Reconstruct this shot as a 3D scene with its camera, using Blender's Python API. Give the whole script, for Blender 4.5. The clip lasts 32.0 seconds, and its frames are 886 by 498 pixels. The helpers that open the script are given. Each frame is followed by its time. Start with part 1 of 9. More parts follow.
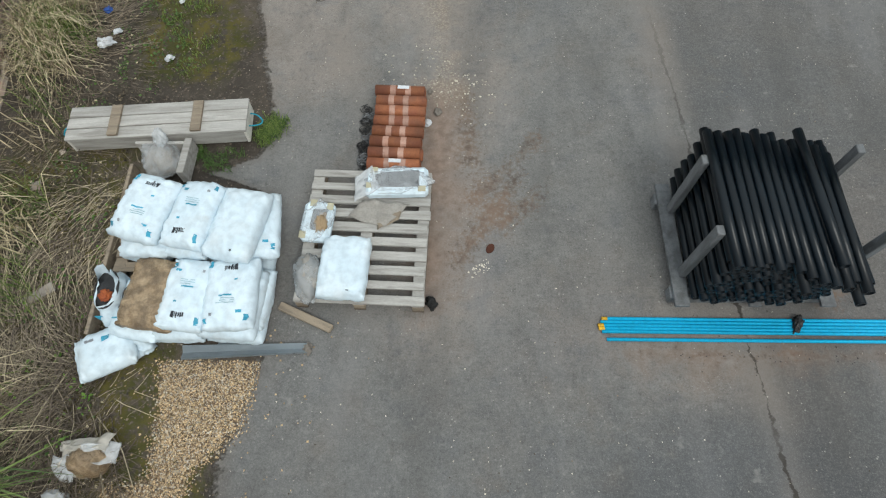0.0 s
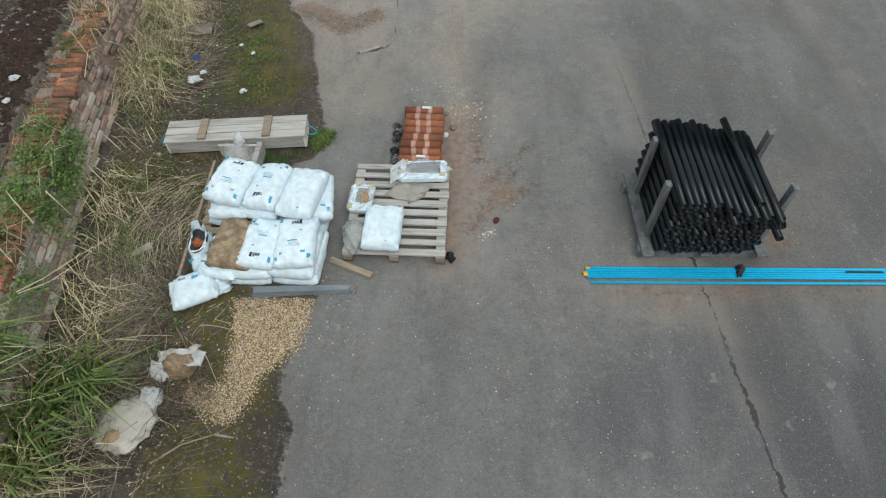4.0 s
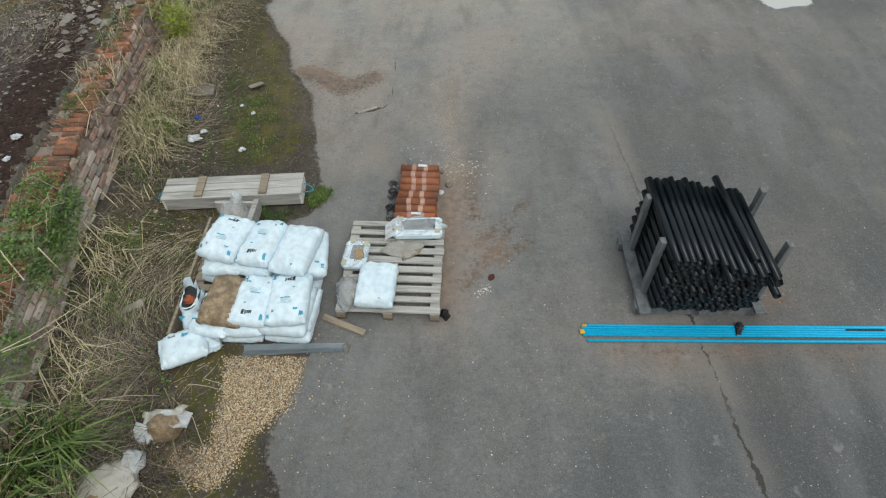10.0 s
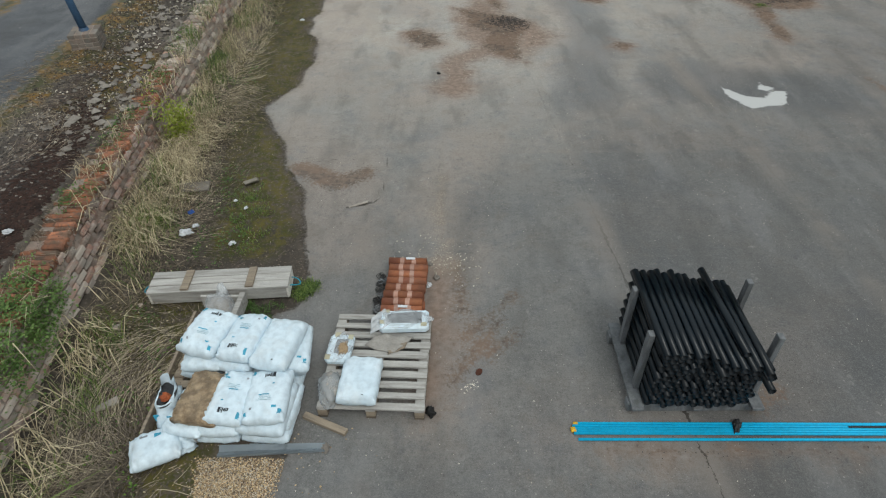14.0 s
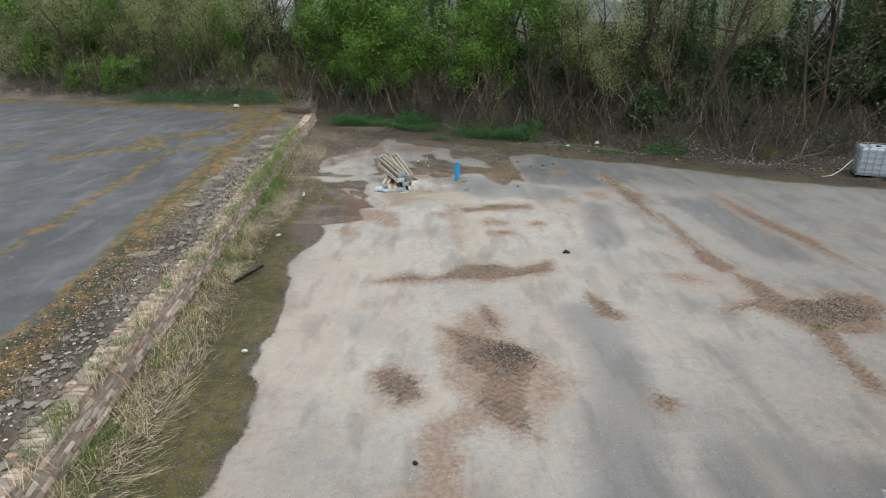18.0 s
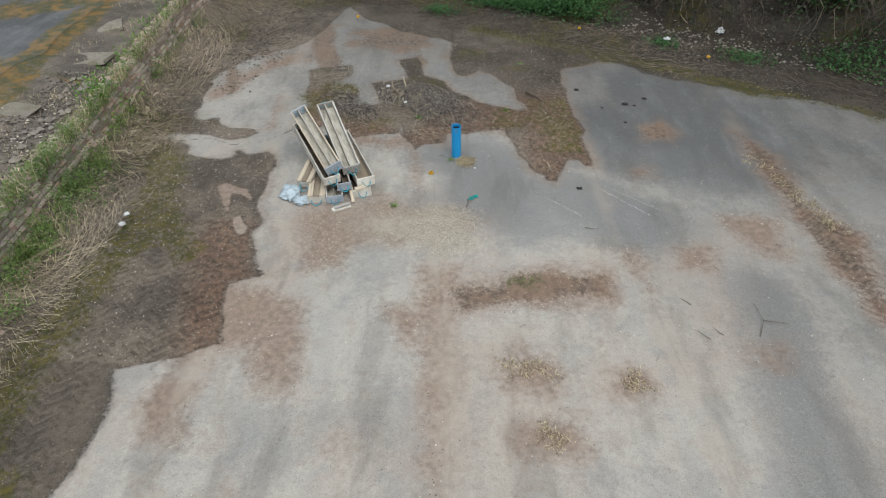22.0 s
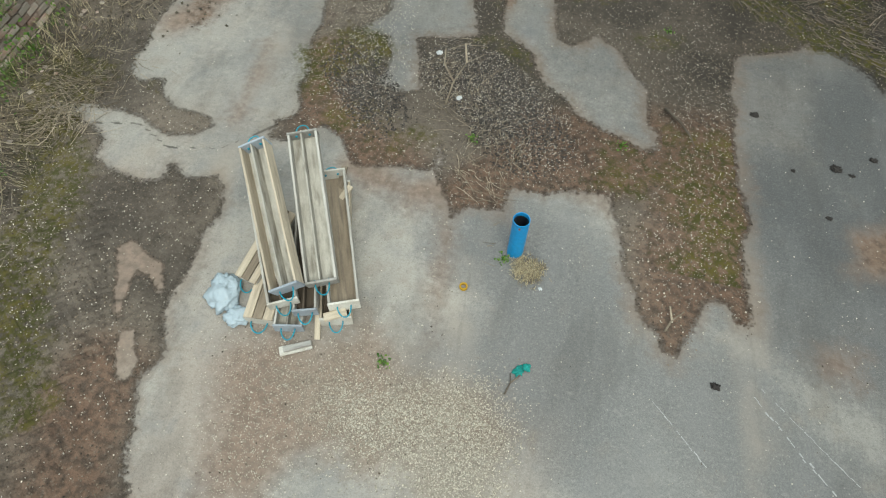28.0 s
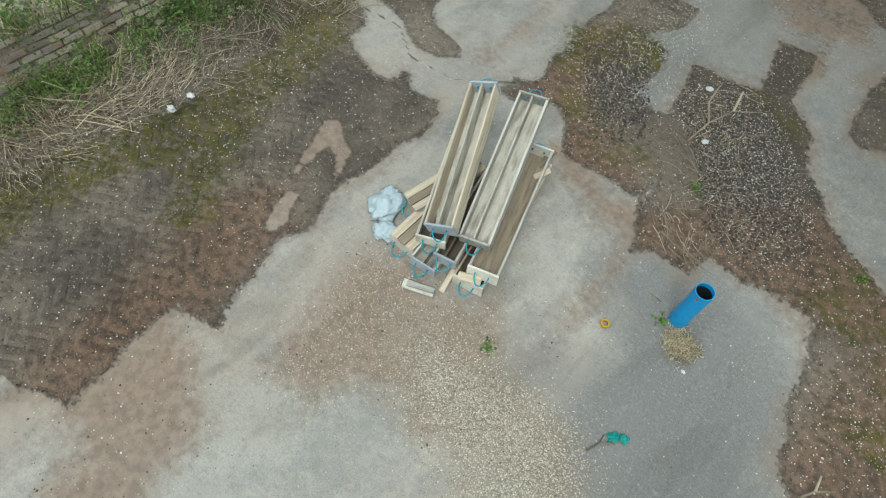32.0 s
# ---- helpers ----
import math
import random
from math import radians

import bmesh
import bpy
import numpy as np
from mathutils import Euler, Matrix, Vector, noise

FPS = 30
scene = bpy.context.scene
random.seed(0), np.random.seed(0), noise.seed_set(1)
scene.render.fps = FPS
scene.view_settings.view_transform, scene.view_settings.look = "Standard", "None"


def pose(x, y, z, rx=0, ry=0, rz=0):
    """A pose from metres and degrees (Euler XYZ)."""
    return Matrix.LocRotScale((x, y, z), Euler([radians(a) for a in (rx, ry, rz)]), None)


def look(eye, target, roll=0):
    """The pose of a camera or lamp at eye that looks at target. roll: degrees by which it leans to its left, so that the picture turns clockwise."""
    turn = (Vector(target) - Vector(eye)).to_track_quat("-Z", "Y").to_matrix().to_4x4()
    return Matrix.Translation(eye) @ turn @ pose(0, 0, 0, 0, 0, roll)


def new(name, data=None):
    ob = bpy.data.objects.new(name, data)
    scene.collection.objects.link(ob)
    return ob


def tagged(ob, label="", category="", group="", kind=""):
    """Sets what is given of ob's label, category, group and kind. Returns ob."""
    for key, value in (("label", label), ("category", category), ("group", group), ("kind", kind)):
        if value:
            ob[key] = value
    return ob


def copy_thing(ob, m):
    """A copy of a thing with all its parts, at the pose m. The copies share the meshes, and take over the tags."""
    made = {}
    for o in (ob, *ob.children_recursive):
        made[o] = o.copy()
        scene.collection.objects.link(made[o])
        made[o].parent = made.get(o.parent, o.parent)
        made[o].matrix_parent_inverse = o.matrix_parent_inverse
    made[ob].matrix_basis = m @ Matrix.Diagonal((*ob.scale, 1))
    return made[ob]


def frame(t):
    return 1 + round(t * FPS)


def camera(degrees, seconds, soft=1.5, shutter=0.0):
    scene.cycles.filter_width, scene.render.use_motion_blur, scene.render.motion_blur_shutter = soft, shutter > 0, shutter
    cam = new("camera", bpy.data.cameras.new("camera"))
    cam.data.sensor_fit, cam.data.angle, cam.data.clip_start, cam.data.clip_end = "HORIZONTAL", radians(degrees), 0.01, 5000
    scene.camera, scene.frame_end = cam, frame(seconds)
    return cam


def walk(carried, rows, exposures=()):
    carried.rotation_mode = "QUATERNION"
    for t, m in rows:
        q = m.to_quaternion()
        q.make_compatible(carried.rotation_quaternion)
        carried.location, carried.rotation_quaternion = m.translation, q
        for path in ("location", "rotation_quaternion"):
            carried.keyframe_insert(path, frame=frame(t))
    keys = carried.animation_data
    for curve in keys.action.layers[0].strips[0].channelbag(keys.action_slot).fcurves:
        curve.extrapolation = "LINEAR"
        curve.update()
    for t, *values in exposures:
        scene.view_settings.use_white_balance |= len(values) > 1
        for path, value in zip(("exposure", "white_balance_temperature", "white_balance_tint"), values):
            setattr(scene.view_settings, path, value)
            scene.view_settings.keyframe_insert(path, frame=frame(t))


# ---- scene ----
cam = camera(73.9, 32.0, 1.2)
PATH = [
    (0, (0.318, 0.96, 4.24), (0.27, 1.803, 2.427), -2.1),
    (0.5, (0.349, 0.576, 4.257), (0.305, 1.437, 2.452), -1.7),
    (1, (0.352, -0.129, 4.188), (0.309, 0.75, 2.392), -1.5),
    (1.5, (0.339, -0.484, 4.264), (0.289, 0.385, 2.463), -2.1),
    (2, (0.264, -0.647, 4.587), (0.223, 0.227, 2.789), -1.6),
    (2.5, (0.255, -0.719, 4.655), (0.206, 0.22, 2.89), -1.8),
    (3, (0.223, -0.749, 4.656), (0.177, 0.264, 2.932), -1.5),
    (3.5, (0.202, -0.766, 4.674), (0.157, 0.318, 2.994), -1.4),
    (4, (0.194, -0.733, 4.665), (0.145, 0.425, 3.035), -1.3),
    (4.5, (0.156, -0.729, 4.669), (0.108, 0.495, 3.088), -1.2),
    (6.5, (0.094, -0.703, 4.673), (0.045, 0.602, 3.159), -1.2),
    (7, (0.114, -0.681, 4.701), (0.065, 0.624, 3.186), -1.2),
    (7.5, (0.182, -0.677, 4.702), (0.129, 0.626, 3.186), -1.2),
    (8, (0.246, -0.666, 4.715), (0.191, 0.635, 3.197), -1.3),
    (8.5, (0.213, -0.684, 4.666), (0.165, 0.625, 3.154), -1.0),
    (9, (0.192, -0.712, 4.662), (0.145, 0.595, 3.149), -1.0),
    (9.5, (0.211, -0.687, 4.673), (0.162, 0.619, 3.16), -1.1),
    (10, (0.241, -0.7, 4.64), (0.191, 0.607, 3.127), -1.1),
    (10.5, (0.211, -0.71, 4.614), (0.167, 0.6, 3.104), -0.8),
    (11, (0.223, -0.699, 4.59), (0.175, 0.612, 3.079), -1.0),
    (11.5, (0.266, -0.73, 4.573), (0.215, 0.577, 3.061), -1.2),
    (12, (0.289, -0.715, 4.579), (0.241, 0.594, 3.068), -1.1),
    (12.5, (0.325, -0.745, 4.553), (0.276, 0.566, 3.043), -1.1),
    (13, (0.379, -0.696, 4.566), (0.325, 0.662, 3.098), -1.3),
    (13.5, (0.394, -0.676, 4.552), (0.34, 0.762, 3.163), -1.2),
    (14, (0.383, -0.653, 4.619), (0.329, 0.871, 3.325), -1.2),
    (14.5, (0.374, -0.593, 4.735), (0.327, 1.013, 3.544), -0.9),
    (15, (0.389, -0.565, 4.9), (0.341, 1.118, 3.82), -0.9),
    (15.5, (0.39, -0.59, 5.064), (0.344, 1.166, 4.109), -0.9),
    (17.5, (0.461, 2.102, 5.412), (0.426, 3.963, 4.681), -0.7),
    (18, (0.506, 3.719, 5.399), (0.473, 5.581, 4.67), -0.7),
    (18.5, (0.555, 5.778, 5.35), (0.523, 7.638, 4.617), -0.6),
    (19, (0.656, 8.171, 5.367), (0.623, 10.015, 4.593), -0.6),
    (19.5, (0.659, 10.818, 5.437), (0.623, 12.623, 4.575), -0.8),
    (20, (0.775, 13.096, 5.609), (0.733, 14.828, 4.611), -0.9),
    (20.5, (0.83, 14.238, 5.587), (0.783, 15.879, 4.446), -1.0),
    (21, (0.893, 14.528, 5.512), (0.838, 16.071, 4.242), -1.2),
    (21.5, (0.973, 14.58, 5.508), (0.872, 16.105, 4.218), -1.2),
    (22, (1.012, 15.215, 5.546), (0.912, 16.736, 4.251), -1.2),
    (22.5, (0.953, 16.512, 5.633), (0.786, 18.019, 4.329), -1.0),
    (23, (0.829, 18.035, 5.549), (0.593, 19.54, 4.253), -0.8),
    (23.5, (0.759, 19.535, 5.408), (0.516, 21.015, 4.085), -0.5),
    (24, (0.633, 20.485, 5.373), (0.405, 21.905, 3.983), -0.4),
    (24.5, (0.59, 20.757, 5.348), (0.388, 22.036, 3.824), -0.5),
    (25, (0.628, 20.789, 5.304), (0.455, 21.92, 3.664), -0.4),
    (25.5, (0.666, 20.797, 5.273), (0.511, 21.875, 3.596), 0.2),
    (27.5, (0.758, 20.886, 5.234), (0.569, 21.948, 3.55), 0.4),
    (28, (0.767, 20.927, 5.196), (0.504, 21.961, 3.504), 1.1),
    (28.5, (0.753, 20.949, 5.105), (0.422, 21.96, 3.412), 2.1),
    (29, (0.741, 20.971, 5.046), (0.352, 21.953, 3.348), 3.0),
    (29.5, (0.713, 20.968, 4.985), (0.27, 21.924, 3.285), 4.0),
    (30, (0.712, 20.961, 4.937), (0.208, 21.883, 3.235), 4.5),
    (30.5, (0.701, 20.959, 4.889), (0.139, 21.845, 3.187), 4.9),
    (31, (0.688, 20.944, 4.843), (0.075, 21.795, 3.139), 5.8),
    (31.5, (0.702, 20.955, 4.813), (0.04, 21.756, 3.104), 6.3),
    (32, (0.729, 20.964, 4.824), (0.026, 21.728, 3.114), 6.7),
]
walk(cam, [(t, look(eye, target, roll)) for t, eye, target, roll in PATH],
     [(0.0, 0.06, 6450, 10), (9.0, -0.02, 6430, 9), (12.5, -0.1, 6420, 9), (15.0, -0.22, 6400, 10), (17.5, 0.34, 6470, 12), (19.5, 0.3, 6420, 16), (21.5, 0.12, 6400, 14),
      (24.0, 0.43, 6500, 8), (25.0, 0.28, 6500, 8), (28.0, 0.22, 6530, 4), (30.0, 0.24, 6450, 6), (32.0, 0.2, 6350, 2)])

# ---- light: overcast spring day ----
scene.view_settings.exposure = 0.0
world = bpy.data.worlds.new("overcast_sky")
scene.world = world
world.use_nodes = True
wn, wl = world.node_tree.nodes, world.node_tree.links
wn.clear()
sky = wn.new("ShaderNodeTexSky")
sky.sky_type = "NISHITA"
sky.sun_disc = False
sky.sun_elevation, sky.sun_rotation = radians(48), radians(150)
sky.dust_density, sky.air_density = 4.0, 1.0
cloud = wn.new("ShaderNodeMix")
cloud.data_type = "RGBA"
cloud.inputs["Factor"].default_value = 0.82
cloud.inputs["B"].default_value = (8.0, 8.7, 8.75, 1)
bg = wn.new("ShaderNodeBackground")
bg.inputs["Strength"].default_value = 0.11
wo = wn.new("ShaderNodeOutputWorld")
wl.new(sky.outputs["Color"], cloud.inputs["A"])
# an overcast sky is three times as bright overhead as at the horizon
where = wn.new("ShaderNodeTexCoord")
sep_ = wn.new("ShaderNodeSeparateXYZ")
wl.new(where.outputs["Generated"], sep_.inputs[0])
lift = wn.new("ShaderNodeMapRange")
for key_, v_ in (("From Min", 0.0), ("From Max", 1.0), ("To Min", 0.43), ("To Max", 1.29)):
    lift.inputs[key_].default_value = v_
wl.new(sep_.outputs["Z"], lift.inputs["Value"])
dome = wn.new("ShaderNodeVectorMath")
dome.operation = "SCALE"
wl.new(cloud.outputs["Result"], dome.inputs[0])
wl.new(lift.outputs["Result"], dome.inputs["Scale"])
wl.new(dome.outputs[0], bg.inputs["Color"])
wl.new(bg.outputs[0], wo.inputs[0])
sun = new("sun", bpy.data.lights.new("sun", "SUN"))
sun.data.energy, sun.data.angle, sun.data.color = 1.2, radians(24), (0.98, 0.98, 0.9)
sun.matrix_world = look((6, -12, 20), (0, 0, 0))


# ---- materials ----
def nodes_of(name):
    m = bpy.data.materials.new(name)
    m.use_nodes = True
    nt = m.node_tree
    return m, nt, nt.nodes["Principled BSDF"]


class Tree:
    """Short hand for wiring shader nodes."""

    def __init__(self, nt):
        self.nt = nt

    def node(self, kind, **sets):
        n = self.nt.nodes.new(kind)
        for k, v in sets.items():
            n.inputs[k.replace("_", " ")].default_value = v
        return n

    def join(self, a, b):
        self.nt.links.new(a, b)

    def put(self, sock, v):
        if isinstance(v, bpy.types.NodeSocket):
            self.join(v, sock)
        elif isinstance(v, tuple) and len(v) == 3 and sock.type == "RGBA":
            sock.default_value = (*v, 1)
        else:
            sock.default_value = v

    def math(self, op, a, b=0.0, clamp=False):
        n = self.nt.nodes.new("ShaderNodeMath")
        n.operation, n.use_clamp = op, clamp
        self.put(n.inputs[0], a)
        self.put(n.inputs[1], b)
        return n.outputs[0]

    def mix(self, f, a, b):
        n = self.nt.nodes.new("ShaderNodeMix")
        n.data_type = "RGBA"
        self.put(n.inputs["Factor"], f)
        self.put(n.inputs["A"], a)
        self.put(n.inputs["B"], b)
        return n.outputs["Result"]

    def noise(self, vec, scale, detail=4.0, rough=0.55):
        n = self.node("ShaderNodeTexNoise", Scale=scale, Detail=detail, Roughness=rough)
        self.join(vec, n.inputs["Vector"])
        return n.outputs["Fac"]

    def ramp(self, v, lo, hi):
        n = self.nt.nodes.new("ShaderNodeMapRange")
        n.interpolation_type = "SMOOTHSTEP"
        self.put(n.inputs["Value"], v)
        n.inputs["From Min"].default_value, n.inputs["From Max"].default_value = lo, hi
        return n.outputs["Result"]

    def attr(self, name):
        n = self.nt.nodes.new("ShaderNodeAttribute")
        n.attribute_name = name
        return n.outputs["Fac"]

    def bump(self, h, strength, dist, normal=None):
        n = self.node("ShaderNodeBump", Strength=strength, Distance=dist)
        self.join(h, n.inputs["Height"])
        if normal:
            self.join(normal, n.inputs["Normal"])
        return n.outputs["Normal"]


def mat(name, a, b=None, scale=6.0, rough=0.8, metal=0.0, bump=0.3, bscale=80.0, bdist=0.004, rand=0.25,
        stretch=(1, 1, 1), dirt=None, dscale=2.5, damt=0.4, island=False, spec=0.4, cover=0.6):
    """A surface of two mottled tones with fine relief, optional dirt, and a change of tone from piece to piece."""
    m, nt, p = nodes_of(name)
    t = Tree(nt)
    b = b or tuple(c * 0.7 for c in a)
    co = nt.nodes.new("ShaderNodeTexCoord")
    mp = nt.nodes.new("ShaderNodeMapping")
    mp.inputs["Scale"].default_value = stretch
    t.join(co.outputs["Object"], mp.inputs["Vector"])
    if island:
        g = nt.nodes.new("ShaderNodeNewGeometry")
        rnd = g.outputs["Random Per Island"]
    else:
        rnd = nt.nodes.new("ShaderNodeObjectInfo").outputs["Random"]
    off = nt.nodes.new("ShaderNodeVectorMath")
    off.operation = "ADD"
    comb = nt.nodes.new("ShaderNodeCombineXYZ")
    for k, f in zip("XYZ", (7.3, 3.1, 11.7)):
        t.join(t.math("MULTIPLY", rnd, f), comb.inputs[k])
    t.join(mp.outputs[0], off.inputs[0])
    t.join(comb.outputs[0], off.inputs[1])
    v = off.outputs[0]
    n1, n2 = t.noise(v, scale, 5), t.noise(v, bscale, 3)
    col = t.mix(t.ramp(n1, 0.3, 0.7), a, b)
    col = t.mix(t.math("MULTIPLY", t.ramp(n2, 0.35, 0.75), 0.35), col, tuple(c * 0.55 for c in b))
    if dirt:
        col = t.mix(t.math("MULTIPLY", t.ramp(t.noise(v, dscale, 6), cover - 0.12, cover + 0.12), damt), col, dirt)
    hsv = nt.nodes.new("ShaderNodeHueSaturation")
    t.join(t.math("ADD", t.math("MULTIPLY", rnd, rand), 1.0 - rand / 2), hsv.inputs["Value"])
    t.join(col, hsv.inputs["Color"])
    t.join(hsv.outputs[0], p.inputs["Base Color"])
    p.inputs["Roughness"].default_value, p.inputs["Metallic"].default_value = rough, metal
    p.inputs["Specular IOR Level"].default_value = spec
    if bump:
        t.join(t.bump(t.math("ADD", n2, t.math("MULTIPLY", n1, 0.6)), bump, bdist), p.inputs["Normal"])
    return m


def leafmat(name, a, b, rough=0.5, thin=0.25):
    """Leaves and blades: tone varies from blade to blade, with some light let through."""
    m, nt, p = nodes_of(name)
    t = Tree(nt)
    g = nt.nodes.new("ShaderNodeNewGeometry")
    f = t.math("ADD", t.math("MULTIPLY", g.outputs["Random Per Island"], 0.7), t.math("MULTIPLY", t.noise(g.outputs["Position"], 1.3, 2), 0.5))
    col = t.mix(t.ramp(f, 0.2, 0.95), a, b)
    t.join(col, p.inputs["Base Color"])
    p.inputs["Roughness"].default_value = rough
    tr = nt.nodes.new("ShaderNodeBsdfTranslucent")
    t.join(col, tr.inputs["Color"])
    mx = nt.nodes.new("ShaderNodeMixShader")
    mx.inputs[0].default_value = thin
    out = nt.nodes["Material Output"]
    t.join(p.outputs[0], mx.inputs[1])
    t.join(tr.outputs[0], mx.inputs[2])
    t.join(mx.outputs[0], out.inputs["Surface"])
    return m


def film_mat(name, col, alpha, rough=0.3):
    """Thin, clouded plastic film."""
    m, nt, p = nodes_of(name)
    t = Tree(nt)
    co = nt.nodes.new("ShaderNodeTexCoord")
    n = t.noise(co.outputs["Object"], 14.0, 5)
    p.inputs["Roughness"].default_value = rough
    t.join(t.mix(t.ramp(n, 0.35, 0.7), col, tuple(c * 0.72 for c in col)), p.inputs["Base Color"])
    t.join(t.math("ADD", t.math("MULTIPLY", t.ramp(n, 0.3, 0.75), 0.3), alpha - 0.15), p.inputs["Alpha"])
    t.join(t.bump(t.noise(co.outputs["Object"], 26.0, 4), 0.6, 0.02), p.inputs["Normal"])
    return m


def ground_mat(name, tarmac=False):
    """Weathered concrete or tarmac with dirt, moss, reddish silt, grit and a chevron of tyre prints; the masks ride on the sheet."""
    m, nt, p = nodes_of(name)
    t = Tree(nt)
    pos = nt.nodes.new("ShaderNodeNewGeometry").outputs["Position"]
    big, mid, fine, grain = t.noise(pos, 0.32, 5), t.noise(pos, 1.7, 6, 0.6), t.noise(pos, 11.0, 6, 0.65), t.noise(pos, 70.0, 4, 0.7)
    str_map = nt.nodes.new("ShaderNodeMapping")
    str_map.inputs["Rotation"].default_value = (0, 0, radians(-28))
    str_map.inputs["Scale"].default_value = (1.0, 0.28, 1.0)
    t.join(pos, str_map.inputs["Vector"])
    streak = t.noise(str_map.outputs[0], 1.1, 5, 0.6)
    # edges of the masks break up with two scales of noise
    ragged = t.math("ADD", t.math("MULTIPLY", t.math("SUBTRACT", mid, 0.5), 0.7), t.math("MULTIPLY", t.math("SUBTRACT", fine, 0.5), 0.45))

    def mask(key, lo, hi, rag=1.0):
        return t.ramp(t.math("ADD", t.attr(key), t.math("MULTIPLY", ragged, rag)), lo, hi)

    pale = t.attr("pale")
    if tarmac:
        base = t.mix(t.ramp(t.math("ADD", t.math("MULTIPLY", t.noise(pos, 0.45, 6, 0.62), 0.6), t.math("MULTIPLY", mid, 0.4)), 0.40, 0.62), (0.046, 0.050, 0.058), (0.098, 0.103, 0.113))
    else:
        base = t.mix(pale, (0.138, 0.138, 0.136), (0.41, 0.385, 0.35))
        # dried puddles: soft dark hollows with a pale rim, and a film of pinkish silt between them
        pool = t.math("ADD", t.math("MULTIPLY", t.noise(pos, 0.5, 8, 0.62), 0.8), t.math("MULTIPLY", streak, 0.2))
        pool = t.math("ADD", pool, t.math("MULTIPLY", t.math("SUBTRACT", fine, 0.5), 0.26))
        pool = t.math("ADD", pool, t.math("MULTIPLY", t.ramp(t.attr("pool"), -0.35, 0.35), 0.21))
        base = t.mix(t.math("MULTIPLY", t.ramp(t.noise(pos, 0.42, 5, 0.6), 0.42, 0.68), 0.6), base, t.mix(pale, (0.165, 0.145, 0.132), (0.41, 0.335, 0.275)))
        base = t.mix(t.math("MULTIPLY", t.ramp(pool, 0.44, 0.66), 0.62), base, t.mix(pale, (0.098, 0.101, 0.106), (0.19, 0.20, 0.205)))
        rim = t.math("MULTIPLY", t.ramp(pool, 0.40, 0.48), t.math("SUBTRACT", 1.0, t.ramp(pool, 0.48, 0.55)))
        base = t.mix(t.math("MULTIPLY", rim, 0.2), base, t.mix(pale, (0.18, 0.178, 0.17), (0.48, 0.46, 0.42)))
        # a dusting of pinkish silt where water has stood
        dust = t.math("MULTIPLY", t.ramp(t.math("ADD", t.attr("pink"), t.math("MULTIPLY", ragged, 1.6)), -0.40, 0.40), 0.68)
        base = t.mix(dust, base, t.mix(pale, (0.275, 0.235, 0.205), (0.39, 0.33, 0.285)))
        tint = t.noise(pos, 2.6, 5, 0.65)
        # fine blotches, a hand wide and less
        blot = t.noise(pos, 6.5, 9, 0.78)
        base = t.mix(t.math("MULTIPLY", t.ramp(blot, 0.50, 0.66), t.math("SUBTRACT", 0.42, t.math("MULTIPLY", pale, 0.22))), base, t.mix(pale, (0.088, 0.086, 0.083), (0.20, 0.185, 0.17)))
        base = t.mix(t.math("MULTIPLY", t.ramp(blot, 0.49, 0.34), t.math("SUBTRACT", 0.38, t.math("MULTIPLY", pale, 0.18))), base, t.mix(pale, (0.235, 0.228, 0.22), (0.50, 0.47, 0.435)))
        base = t.mix(t.math("MULTIPLY", t.ramp(tint, 0.52, 0.7), 0.5), base, t.mix(pale, (0.155, 0.138, 0.122), (0.33, 0.285, 0.24)))
        base = t.mix(t.math("MULTIPLY", t.ramp(tint, 0.48, 0.30), 0.45), base, t.mix(pale, (0.105, 0.11, 0.122), (0.26, 0.265, 0.27)))
        deep = t.ramp(t.math("ADD", t.attr("pool"), t.math("MULTIPLY", ragged, 1.0)), -0.25, 0.45)
        base = t.mix(t.math("MULTIPLY", deep, 0.62), base, t.mix(pale, (0.085, 0.088, 0.093), (0.175, 0.178, 0.182)))
    # tone darkens some slabs, and paints in the shade before the wooded bank
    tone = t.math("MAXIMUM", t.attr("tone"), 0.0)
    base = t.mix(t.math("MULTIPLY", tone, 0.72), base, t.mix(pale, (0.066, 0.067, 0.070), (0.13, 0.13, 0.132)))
    # grit of the surface at three sizes
    g1, g2, g3 = t.noise(pos, 26.0, 5, 0.7), t.noise(pos, 75.0, 3, 0.75), t.noise(pos, 130.0, 2, 0.8)
    dark_, light_ = (0.06, 0.059, 0.058), (0.26, 0.255, 0.25) if tarmac else t.mix(pale, (0.27, 0.265, 0.255), (0.50, 0.475, 0.43))
    calm = t.math("SUBTRACT", 1.0, t.math("MULTIPLY", pale, 0.25))
    base = t.mix(t.math("MULTIPLY", t.ramp(g1, 0.52, 0.68), t.math("MULTIPLY", calm, 0.24)), base, dark_)
    base = t.mix(t.math("MULTIPLY", t.ramp(g1, 0.48, 0.33), 0.16), base, light_)
    base = t.mix(t.math("MULTIPLY", t.ramp(g2, 0.50, 0.62), t.math("MULTIPLY", calm, 0.26)), base, dark_)
    base = t.mix(t.math("MULTIPLY", t.ramp(g2, 0.47, 0.36), t.math("MULTIPLY", calm, 0.22)), base, light_)
    base = t.mix(t.math("MULTIPLY", t.ramp(g3, 0.46, 0.32), t.math("MULTIPLY", calm, 0.28)), base, light_)
    g4 = t.noise(pos, 48.0, 6, 0.8)
    base = t.mix(t.math("MULTIPLY", t.ramp(g4, 0.54, 0.62), 0.22), base, dark_)
    base = t.mix(t.math("MULTIPLY", t.ramp(g4, 0.46, 0.38), 0.24), base, light_)
